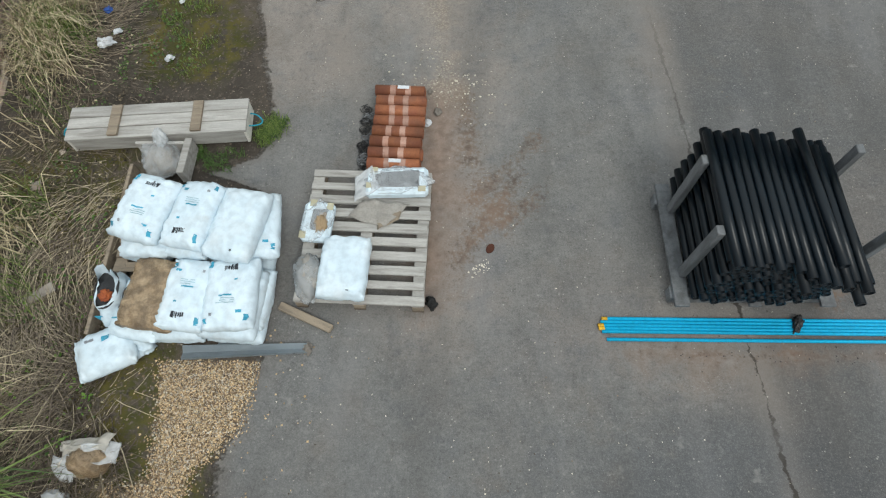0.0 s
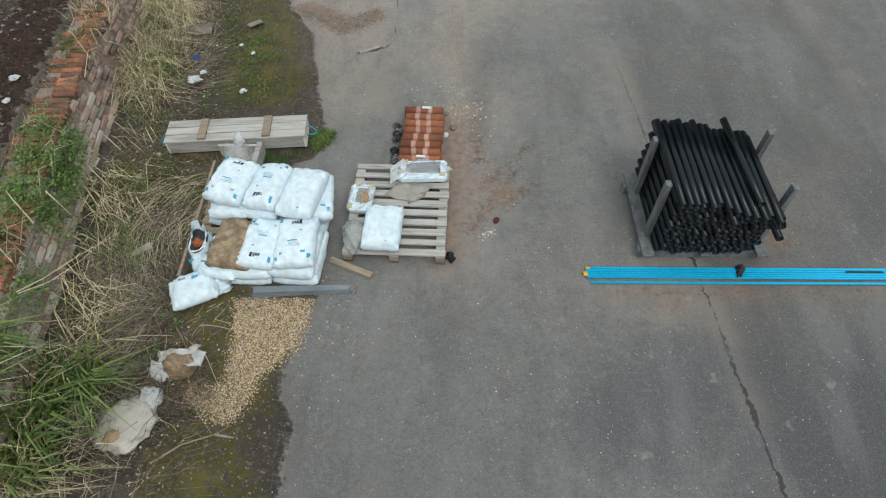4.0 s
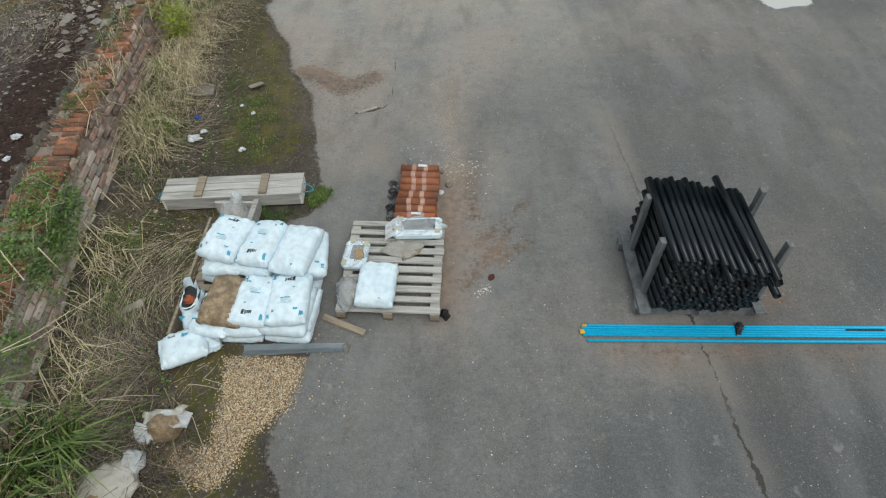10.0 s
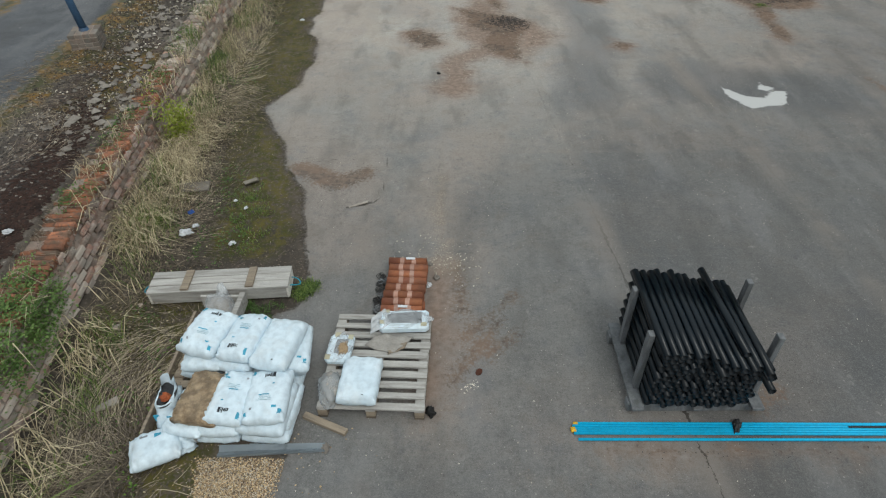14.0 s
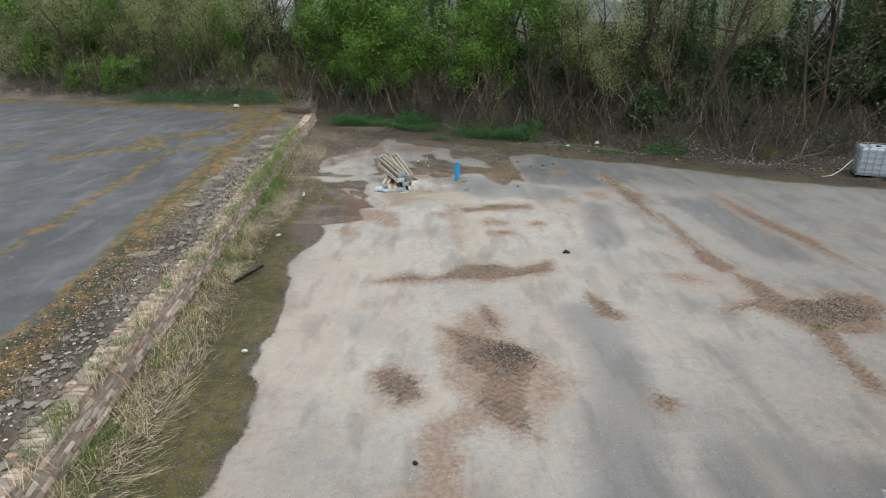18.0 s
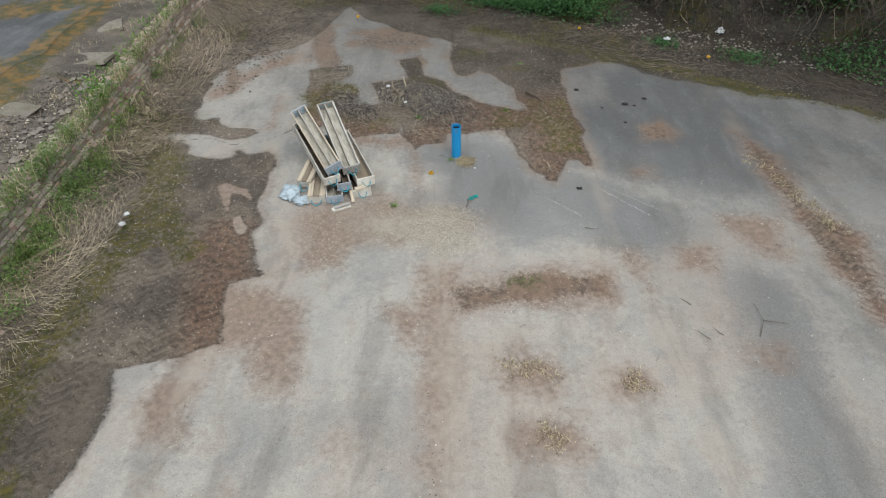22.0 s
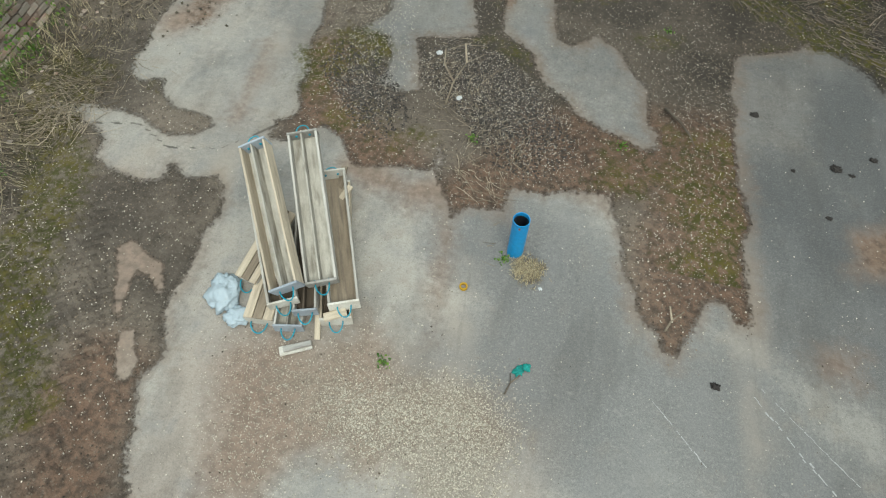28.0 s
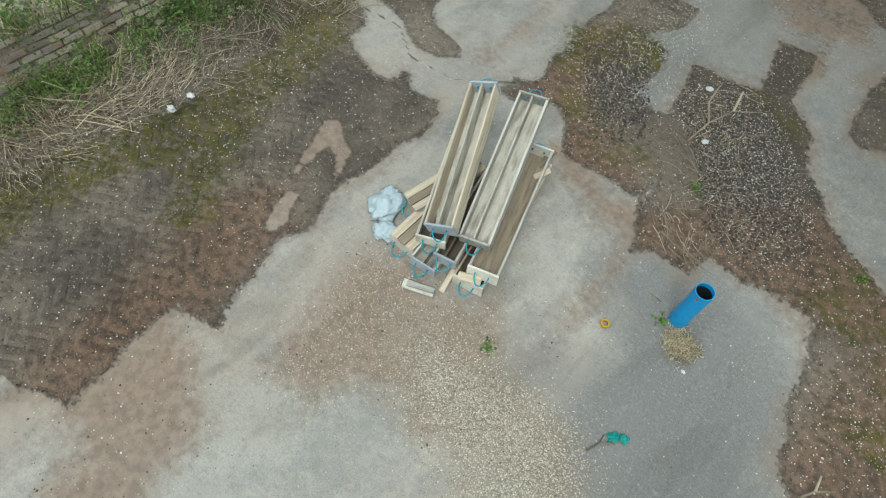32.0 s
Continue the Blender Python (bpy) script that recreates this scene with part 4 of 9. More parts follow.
    moss = np.maximum(moss, along(x, y, [(-4.2, 17.0), (-4.3, 19.5), (-4.1, 21.6), (-4.1, 22.9), (-4.4, 23.75), (-4.95, 24.5), (-5.4, 25.4)], 0.26))
    moss = np.maximum(moss, along(x, y, [(-3.2, 21.6), (-3.75, 22.3), (-4.1, 22.9)], 0.16) - 0.02)
    moss = np.maximum(moss, along(x, y, [(-2.2, 26.3), (-1.9, 26.9)], 0.35))
    moss = np.maximum(moss, along(x, y, [(1.7, 21.0), (2.3, 21.1)], 0.16))
    moss = np.maximum(moss, along(x, y, [(5.7, 24.6), (6.3, 22.4)], 0.14))
    moss = np.maximum(moss, along(x, y, [(1.0, 30.5), (5, 28.3), (9, 25.6), (13, 23.4)], 0.35) - 0.16)
    moss = np.maximum(moss, np.where((y > 24.4) & (dirt > 0), (fnoise(x, y, 1.15, 63) - 0.84) * 0.9, -1))
    moss = np.minimum(moss, dirt - np.where(y < 19, 0.14, -0.02))
    grit = np.full(x.shape, -1.0)
    for poly in GRIT:
        grit = np.maximum(grit, inside(x, y, poly) + 0.1)
    grit = np.maximum(grit, along(x, y, [(0.1, 6.3), (0.15, 4.5), (0.35, 4.45)], 0.12) - 0.08)
    white = np.full(x.shape, -1.0)
    for poly in WHITE:
        white = np.maximum(white, inside(x, y, poly))
    crack = np.full(x.shape, -1.0)
    spell = np.interp(u, (-6.2, -3.2) + JOINTS + (17.5,), range(-2, len(JOINTS) + 1))
    seam = np.sin(math.pi * spell) * 0.95
    joint = np.where((u > 1.5) & (u < 4.0), np.clip(1.0 - (y - 3.0) / 3.0, 0.14, 1), np.clip((y - 4.0) / 3.0, 0, 0.10)) * np.where(u < 1.2, 0.4, 1) * np.clip((27 - y) / 2, 0, 1)
    crack = np.maximum(crack, along(x, y, [(-4.6, 24.7), (-4.0, 24.85), (-3.5, 24.6), (-2.9, 24.75), (-2.4, 25.3)], 0.02))
    crack = np.maximum(crack, along(x, y, [(-1.1, 5.65), (-0.8, 5.75)], 0.035))
    crack = np.maximum(crack, along(x, y, [(-0.68, 6.9), (-0.66, 5.95), (-0.75, 5.75)], 0.016))
    crack = np.maximum(crack, along(x, y, [(-0.7, 6.5), (-1.25, 6.9), (-1.9, 6.75)], 0.015))
    # concrete pales with distance; part is grazing-angle sheen put into the colour
    pale = np.clip((y - 4.5 - 0.35 * np.clip(x, 0, 8)) / 7.0, 0, 1) * np.clip(1.2 - 0.12 * np.clip(x - 1, 0, 9), 0.25, 1)
    pale = np.clip(pale * (0.8 + 0.4 * fnoise(x, y, 0.35, 5)) - 0.62 * np.clip((x - 1.4) / 2.2, 0, 1) * np.clip((y - 22.5) / 2.5, 0, 1) * 0.8 - 0.46 * np.clip((y - 24.6) / 1.4, 0, 1) * np.clip((x + 4.2) / 2.5, 0.4, 1), 0, 1)
    pale = np.maximum(pale, 0.11 * np.clip((y - 0.8) / 2.2, 0, 1))
    # dark soil at the bank foot, with the wood's shade put into its colour
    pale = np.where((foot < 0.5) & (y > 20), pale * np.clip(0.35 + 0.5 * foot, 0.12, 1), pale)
    pale = np.where((dirt > -0.05) & (y < 19.5), np.maximum(pale * 0.35, 0.17), pale)
    pale = np.where((dirt > -0.05) & (y >= 19.5) & (y < 24.6) & (x < -1.8), pale * 0.72, pale)
    pale = np.where((y > 26.5) & (dirt < 0), pale * np.clip(1.0 - (y - 26.5) / 6.0, 0.55, 1), pale)
    pink = np.where((y > 7) & (y < 19.5), -0.12, -1.0)
    for line, rad in (([(0.1, 5.2), (0.0, 6.0), (0.5, 7.3), (0.7, 7.4)], 0.45), ([(-0.2, 8.9), (0.7, 9.4)], 0.5), ([(0.8, 13.6), (1.3, 11.5), (2.2, 11.7)], 0.8), ([(-2.5, 9.5), (-2.2, 13), (-2.6, 17)], 0.7), ([(-1.2, 5.0), (-1.3, 6.6), (-2.2, 7.6)], 0.6),
                      ([(0.22, 2.4), (0.25, 4.2), (0.6, 4.6)], 0.28), ([(1.0, 15.8), (2.6, 16.3)], 0.6), ([(0.7, 18.4), (0.75, 21.2), (2.6, 21.1)], 0.4), ([(-2.2, 20), (-1.4, 22.6), (0.9, 22.4)], 0.5), ([(2.6, 19.4), (4.4, 20.0), (4.2, 21.8), (5.4, 22.2)], 0.4),
                      ([(1.6, 19.6), (1.9, 18.6)], 0.45), ([(3.0, 10.5), (2.6, 14), (2.2, 17)], 0.35), ([(6.4, 16), (6.0, 15.5), (8.0, 14)], 0.8), ([(1.4, 2.15), (6.5, 2.1)], 0.2), ([(3.3, 2.6), (3.7, 3.4)], 0.35), ([(-0.9, 15.0), (-0.6, 13.2)], 0.6), ([(5.0, 9.6), (6.6, 10.4)], 0.5)):
        pink = np.maximum(pink, along(x, y, line, rad))
    pool = np.full(x.shape, -1.0)
    for line, rad in (([(0.5, 24.4), (1.3, 24.2), (1.3, 23.1), (0.8, 22.9)], 0.75), ([(1.9, 23.3), (1.7, 22.5)], 0.55), ([(2.5, 23.2), (3.5, 22.4)], 0.7), ([(3.3, 25), (5.5, 24.5), (5, 27)], 1.2), ([(2.6, 9), (3.2, 12), (3.0, 14)], 0.9),
                      ([(4.5, 9.5), (6.5, 9.0)], 1.2), ([(1.5, 21.9), (2.6, 22.4)], 0.5), ([(4.5, 18), (4.8, 21)], 0.8), ([(8.5, 17), (8.0, 21)], 0.9), ([(3.6, 0.2), (5.5, 1.0)], 1.3), ([(1.6, 0.9), (2.6, 1.3)], 0.4)):
        pool = np.maximum(pool, along(x, y, line, rad) - (0.0 if (line[0][1] > 23 or line[0][1] < 2) else 0.38))
    tone = np.clip((u - 2.72) / 0.12, 0, 1) * np.clip((9.5 - y) / 6.0, 0, 1) * 0.75
    tone = np.maximum(tone, np.clip((x - 2.95) / 0.2, 0, 1) * np.clip((y - 23.2) / 2.5, 0, 1) * 0.12)
    tone = np.maximum(tone, np.clip(inside(x, y, EARTH_MID[1]) * 4, 0, 1) * np.clip((y - 25.5) / 2, 0, 1) * 0.55)
    # far ground darkens towards the bank, its shade painted into the colour
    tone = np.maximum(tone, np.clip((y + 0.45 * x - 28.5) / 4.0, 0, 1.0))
    tone = np.maximum(tone, np.clip(along(x, y, [(0.7, 24.3), (1.2, 23.8), (1.2, 22.8)], 0.75) * 1.2, 0, 0.42))
    tread = along(x, y, [(-3.9, 23), (-4.0, 19), (-3.75, 16)], 0.55)
    tread = np.maximum(tread, along(x, y, [(-2.75, 19.8), (-3.0, 21.0), (-3.4, 22.6)], 0.38))
    tread = np.maximum(tread, along(x, y, [(-3.5, 14.5), (-3.35, 17.0)], 0.25))
    for poly in EARTH_TRACKS:
        tread = np.maximum(tread, inside(x, y, poly))
    tread = np.maximum(tread, along(x, y, [(0.3, 26.0), (1.0, 25.6)], 0.4))
    return dict(dirt=dirt, silt=silt, red=red, moss=moss, grit=grit, white=white, crack=crack, pale=pale, tread=tread, pool=pool, patch=patch, seam=seam, joint=joint, pink=pink, tone=tone), foot, u


def yard_height(x, y, k, foot, u):
    z = np.clip(k["dirt"], -0.02, 0.25) * 0.07 + (fnoise(x, y, 5.0, 3) - 0.5) * 0.012 * np.clip(k["dirt"] * 8, 0, 1)
    z = np.where(k["dirt"] < 0, 0.0, z)
    # loose mounds
    for cx, cy, r, h in ((1.3, 12.2, 0.5, 0.02), (0.0, 26.6, 0.75, 0.05), (-1.9, 26.5, 0.6, 0.03), (1.35, 12.0, 0.7, 0.04), (7.4, 13.9, 1.0, 0.05), (-1.15, 1.9, 0.3, 0.01), (1.0, 24.2, 0.3, 0.02)):
        z += h * np.exp(-((x - cx) ** 2 + (y - cy) ** 2) / (r * r))
    # soil banked up against the foot of the wall
    z += np.clip((-2.55 + wall_off(y) - u) / 0.75, 0, 1) ** 1.5 * (0.14 + 0.12 * fnoise(x, y, 1.1, 4)) * (y < 38)
    # the wooded bank
    d = -foot + (fnoise(x, y, 0.5, 6) - 0.5) * 1.4
    rise = np.clip(d / 8.0, 0, 1)
    z += (rise * rise * (3 - 2 * rise)) * (2.6 + 1.0 * fnoise(x, y, 0.12, 7)) + np.clip(d * 0.6, 0, 0.35) * (0.4 + fnoise(x, y, 1.2, 8))
    z -= np.where(k["crack"] > 0, 0.012, 0.0)
    return z


def spaced(a, b, step):
    return list(np.arange(a, b + step / 2, step))


GRIDS = {}


def sampled(name, x, y, key=None):
    """Height (or a mask) of a built sheet at any place, read between its grid points."""
    us, ys, k, Z = GRIDS[name]
    v = Z if key is None else k[key]
    u = np.clip(x + SHEAR * y, us[0], us[-1])
    yy = np.clip(y, ys[0], ys[-1])
    i = np.clip(np.searchsorted(us, u) - 1, 0, len(us) - 2)
    j = np.clip(np.searchsorted(ys, yy) - 1, 0, len(ys) - 2)
    a, b = (u - us[i]) / (us[i + 1] - us[i]), (yy - ys[j]) / (ys[j + 1] - ys[j])
    return (v[j, i] * (1 - a) + v[j, i + 1] * a) * (1 - b) + (v[j + 1, i] * (1 - a) + v[j + 1, i + 1] * a) * b


def sheet(name, us, ys, masks, height, material):
    us, ys = np.array(sorted({round(float(v), 4) for v in us})), np.array(sorted({round(float(v), 4) for v in ys}))
    U, Y = np.meshgrid(us, ys)
    X = U - SHEAR * Y
    k, foot, u = masks(X, Y)
    Z = height(X, Y, k, foot, u)
    n, m = len(ys), len(us)
    idx = np.arange(n * m).reshape(n, m)
    faces = np.stack([idx[:-1, :-1], idx[:-1, 1:], idx[1:, 1:], idx[1:, :-1]], -1).reshape(-1, 4)
    ob = mesh_object(name, np.stack([X, Y, Z], -1).reshape(-1, 3), faces, material, smooth=True)
    GRIDS[name] = (us, ys, k, Z)
    for key, v in k.items():
        a = ob.data.attributes.new(key, "FLOAT", "POINT")
        a.data.foreach_set("value", np.clip(v, -1, 1).astype(np.float32).ravel())
    return ob


far_steps = [2, 5, 10, 20, 40, 80, 160, 320]
cols = spaced(-5.2, 5.6, 0.05) + spaced(5.7, 9.2, 0.075) + spaced(9.4, 22, 0.3) + [22 + s for s in far_steps] + [-5.4 - s for s in far_steps]
for c in JOINTS:
    cols += [c - 0.03, c, c + 0.03] if c < 9.2 else [c - 0.1, c, c + 0.1]
lines = spaced(-2.5, 30.5, 0.055) + spaced(30.8, 52, 0.4) + [52 + s for s in far_steps] + [-2.6 - s for s in far_steps] + [-3.2, -3.8]
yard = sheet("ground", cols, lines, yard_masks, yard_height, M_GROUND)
tagged(yard, "stained grey concrete yard with silt and earth", "ground", kind="structure")


# ---- raised terrace behind the wall ----
def terrace_edge(y):
    return np.interp(y, [0, 4, 6.8, 9.6, 12.8, 17, 21, 26, 34], [-5.3, -5.3, -5.25, -4.96, -4.86, -5.1, -5.22, -5.4, -5.2])


def terrace_masks(x, y):
    u = x + SHEAR * y
    wob = (fnoise(x, y, 0.9, 11) - 0.5) * 0.7 + (fnoise(x, y, 3.0, 12) - 0.5) * 0.25
    dirt = u - terrace_edge(y) + wob * 0.6
    dirt = np.maximum(dirt, y - bank_foot(x) + 1.2 + wob)
    moss = 0.62 - np.abs(u - terrace_edge(y) - 0.05) * 1.6 + wob * 0.5 - 0.35 * (y < 8)
    for c in (-7.45, -10.8, -14.2, -17.6):
        moss = np.maximum(moss, (0.09 if c == -7.45 else 0.0) - np.abs(u - c) + wob * 0.30)
    for c in (26.0, 33.0):
        moss = np.maximum(moss, 0.02 - np.abs(y - c + 0.25 * (x + 10) * 0.3) + wob * 0.7)
    moss = np.maximum(moss, along(x, y, [(-9.0, 30), (-12, 28), (-11, 26)], 0.5) + wob)
    moss = np.maximum(moss, 0.5 - np.abs(y - bank_foot(x) + 1.6) + wob)
    moss = np.maximum(moss, along(x, y, [(-13.2, 24.3), (-11.8, 26.2), (-9.9, 25.7), (-8.6, 25.9)], 0.35) + wob)
    moss = np.maximum(moss, along(x, y, [(-9.6, 31), (-9.4, 34.5), (-14, 37)], 0.6) + wob)
    moss = np.maximum(moss, along(x, y, [(-5.0, 8.5), (-4.9, 6.5)], 0.15) + wob)
    crack = np.full(x.shape, -1.0)
    for c in (-7.45, -10.8, -14.2, -17.6):
        crack = np.maximum(crack, 0.05 - np.abs(u - c))
    no = np.full(x.shape, -1.0)
    return dict(dirt=dirt, silt=no, red=np.maximum(along(x, y, [(-5.2, 9.0), (-4.95, 6.5), (-4.7, 3.0), (-4.5, 0)], 0.30) + wob * 0.5, along(x, y, [(-5.4, 5.0), (-5.2, 4.2)], 0.2)), moss=moss, grit=no, white=no, crack=crack, pale=np.clip(dirt * 2, 0, 0.32 + 0.35 * np.clip((y - 9) / 6, 0, 1)), tread=no, pool=no, patch=no, tone=no), bank_foot(x) - y, u


def terrace_height(x, y, k, foot, u):
    z = TERRACE_Z + 0.0 * x
    u = u - wall_off(y)
    near = np.clip((u - terrace_edge(y)) / (WALL_BACK_U - terrace_edge(y) + 1e-6), 0, 1)
    z -= near * (TERRACE_Z - wall_top(y) + 0.02)
    z += (fnoise(x, y, 2.6, 13) - 0.5) * 0.09 * np.clip(k["dirt"] * 4, 0, 1) + np.clip(k["dirt"], 0, 0.3) * 0.08
    z += np.clip(-foot * 0.4, 0, 3) * (0.7 + 0.6 * fnoise(x, y, 0.5, 14))
    return z - np.where(u > WALL_BACK_U + 0.05, 0.5, 0.0)


cols = spaced(-9, WALL_BACK_U, 0.09) + spaced(WALL_BACK_U + 0.04, WALL_BACK_U + 0.36, 0.04) + spaced(-24, -9.3, 0.35) + [-28, -34, -42, -55, -80, -120]
lines = spaced(3, 36, 0.14) + spaced(36.5, 50, 0.5) + [2, 1, -1, -4, -9, -16, 55, 62]
terrace = sheet("terrace", cols, lines, terrace_masks, terrace_height, M_TERRACE)
tagged(terrace, "raised dark tarmac terrace with mossy joints", "terrace", kind="structure")


# ---- retaining wall core; its bricks come last ----
def wall_core():
    ys = np.arange(-9, 37.01, 0.25)
    rows_ = []
    for y in ys:
        top = float(wall_top(y)) - 0.05
        w = 0.03 * (fnoise(np.array([y]), np.array([0.0]), 0.9, 21)[0] - 0.5)
        prof = ((WALL_U + 0.02 + w, -0.3), (WALL_TOP_U + w - 0.012, top), (WALL_BACK_U, top), (WALL_BACK_U, -0.3))
        rows_.append([(u + float(wall_off(y)) - SHEAR * y, y, z) for u, z in prof])
    v = np.array(rows_).reshape(-1, 3)
    f = []
    for i in range(len(ys) - 1):
        for j in range(4):
            a, b = i * 4 + j, i * 4 + (j + 1) % 4
            f.append((a, b, b + 4, a + 4))
    f += [(3, 2, 1, 0), tuple(len(v) - 4 + q for q in range(4))]
    ob = mesh_object("retaining_wall", v, f, M_MORTAR)
    return tagged(ob, "crumbling old red brick retaining wall with loose coping", "wall", kind="structure")


retaining_wall = wall_core()

# pale distance behind the wood
rng = random.Random(5)
bm = bmesh.new()
ring = []
for i in range(41):
    a = radians(-100 + i * 5)
    ring.append((bm.verts.new((230 * math.sin(a), 230 * math.cos(a), -12)), bm.verts.new((230 * math.sin(a), 230 * math.cos(a), 9 + 5 * rng.random()))))
for (a, b), (c, d) in zip(ring, ring[1:]):
    bm.faces.new((a, c, d, b))
M_HAZE = mat("hazy_distance", (0.30, 0.34, 0.33), (0.22, 0.27, 0.25), 0.05, 1.0, bump=0)
far_hill = part("backdrop", bm, M_HAZE)
tagged(far_hill, "hazy grey green distance beyond the wood", "backdrop", kind="structure")


# ---- materials store: sacks, pallets, pipes ----
class Sack:
    """A filled sack: a pillow with pinched, crumpled edges. top(u, v) gives the upper skin for u, v in -1..1."""

    def __init__(self, length, width, height, seed, puff=0.6):
        self.l, self.w, self.h, self.s, self.p = length, width, height, seed, puff

    def skin(self, u, v, up):
        au, av = abs(u), abs(v)
        # corners drawn in, sides bowed and uneven
        x = u * self.l / 2 * (1 - 0.035 * av ** 4 + 0.035 * noise.noise(Vector((v * 2.0, self.s * 7.0, u))))
        y = v * self.w / 2 * (1 - 0.035 * au ** 4 + 0.05 * noise.noise(Vector((u * 2.0, self.s * 9.0, v))))
        f = max(0.0, (1 - au ** 4.5)) ** self.p * max(0.0, (1 - av ** 4.5)) ** self.p
        n = noise.noise(Vector((u * 1.6 + self.s * 3.1, v * 1.6, self.s)))
        c = noise.noise(Vector((u * 4.5, v * 4.5 + self.s, self.s * 2.3)))
        wr = noise.noise(Vector((u * 9.0 + self.s, v * 3.0, 7.1))) * (au ** 3 + av ** 3)
        fold = noise.noise(Vector((u * 2.2 + self.s, v * 2.2, 3.3 + self.s)))
        z = f * self.h / 2 * (1.0 + 0.09 * n + 0.02 * c - 0.10 * max(0.0, 1 - abs(fold) * 14)) + 0.030 * wr
        edge = 0.006 * noise.noise(Vector((u * 6, v * 6, self.s * 5.0)))
        if not up:
            z = -f * self.h / 2 * 0.92
        return Vector((x + edge, y + edge, self.h / 2 + z))

    def mesh(self, n=26):
        bm = bmesh.new()
        g = {}
        for up in (True, False):
            for i in range(n + 1):
                for j in range(n + 1):
                    rim = i in (0, n) or j in (0, n)
                    if rim and not up:
                        g[i, j, up] = g[i, j, True]
                    else:
                        u, v = math.sin((i / n - 0.5) * math.pi), math.sin((j / n - 0.5) * math.pi)
                        u, v = 0.5 * u + 0.5 * (2 * i / n - 1), 0.5 * v + 0.5 * (2 * j / n - 1)
                        g[i, j, up] = bm.verts.new(self.skin(u, v, up))
        for up in (True, False):
            for i in range(n):
                for j in range(n):
                    q = (g[i, j, up], g[i + 1, j, up], g[i + 1, j + 1, up], g[i, j + 1, up])
                    bm.faces.new(q if up else q[::-1])
        return bm

    def print_on(self, name, u0, u1, v0, v1, material, parent):
        bm = bmesh.new()
        a, b = 7, 5
        g = [[bm.verts.new(self.skin(u0 + (u1 - u0) * i / a, v0 + (v1 - v0) * j / b, True) + Vector((0, 0, 0.003))) for j in range(b + 1)] for i in range(a + 1)]
        for i in range(a):
            for j in range(b):
                bm.faces.new((g[i][j], g[i + 1][j], g[i + 1][j + 1], g[i][j + 1]))
        return part(name, bm, material, parent, smooth=True)


def printed_sack(m, seed, size=(0.54, 0.40, 0.15), marks=True, flip=False, label="", plain=False):
    """Sack with its length along local x. The print is a dark word-sized bar, a pale text block and cyan corners."""
    s = Sack(size[0] * 1.02, size[1] * 1.03, size[2] * 1.16, seed, 0.42)
    ob = thing("cement_sack", label or "white plastic sack of dry mortar with dark and cyan print", "sack", m, "white mortar sacks")
    part("sack_skin", s.mesh(), M_SACK, ob, smooth=True)
    if plain:
        s.print_on("printed_mark", -0.80, -0.76, -0.35, -0.25, M_PRINTDARK, ob)
        return ob
    k = -1 if flip else 1
    r = random.Random(seed)

    def pr(name, u0, u1, v0, v1, material):
        return s.print_on(name, *sorted((k * u0, k * u1)), *sorted((k * v0, k * v1)), material, ob)
    if marks:
        # a run of dark bars stands for the wordmark
        v = -0.30
        for w in (0.13, 0.03, 0.06, 0.07, 0.03, 0.03, 0.05):
            pr("wordmark_bar", 0.56, 0.72 if w in (0.13, 0.06) else 0.67, v, v + w, M_PRINTDARK)
            v += w + 0.022
        pr("cyan_mark", 0.26, 0.31, -0.36, -0.22, M_PRINTCYAN)
        pr("text_line", -0.16, -0.12, -0.20, 0.30, M_PRINTCYAN)
        for i in range(3):
            pr("text_line", -0.23 - i * 0.06, -0.21 - i * 0.06, -0.30, 0.10 + 0.3 * r.random(), M_PRINTPALE)
        pr("cyan_mark", -0.62, -0.55, -0.62, -0.40, M_PRINTCYAN)
        pr("code_mark", -0.66, -0.58, 0.50, 0.60, M_PRINTGREY)
        pr("cyan_corner", 0.66, 0.86, 0.70, 0.84, M_PRINTCYAN)
        pr("cyan_corner", -0.84, -0.70, 0.72, 0.86, M_PRINTCYAN)
        pr("cyan_corner", -0.84, -0.66, -0.86, -0.70, M_PRINTCYAN)
    else:
        pr("cyan_corner", 0.5, 0.7, 0.75, 0.88, M_PRINTCYAN)
        pr("wordmark_bar", -0.3, 0.3, 0.80, 0.88, M_PRINTDARK)
    return ob


def plank_pallet(m, w, d, boards, label, timber=M_WOODGREY, h=0.14, seed=1, name="pallet"):
    """Pallet: deck boards along x over three bearers along y, blocks and bottom boards below."""
    r = random.Random(seed)
    ob = thing(name, label, "pallet", m)
    bw = 0.080
    for i in range(boards):
        y = -d / 2 + bw / 2 + (d - bw) * i / (boards - 1)
        box_part("deck_board", (r.uniform(-0.006, 0.006), y, h - 0.011), (w + r.uniform(-0.012, 0.01), bw * r.uniform(0.75, 1.02), 0.022), timber, ob, 0.003, 0.003, rng=r)
    for x in (-w / 2 + 0.045, 0, w / 2 - 0.045):
        box_part("bearer", (x, 0, h - 0.034), (0.09, d - 0.01, 0.022), timber, ob, 0.003)
        for y in (-d / 2 + 0.07, 0, d / 2 - 0.07):
            box_part("block", (x, y, h / 2 - 0.012), (0.088, 0.13, h - 0.069), M_WOOD, ob, 0.004)
        box_part("bottom_board", (x, 0, 0.011), (0.088, d, 0.022), M_WOODDARK, ob, 0.003)
    return ob


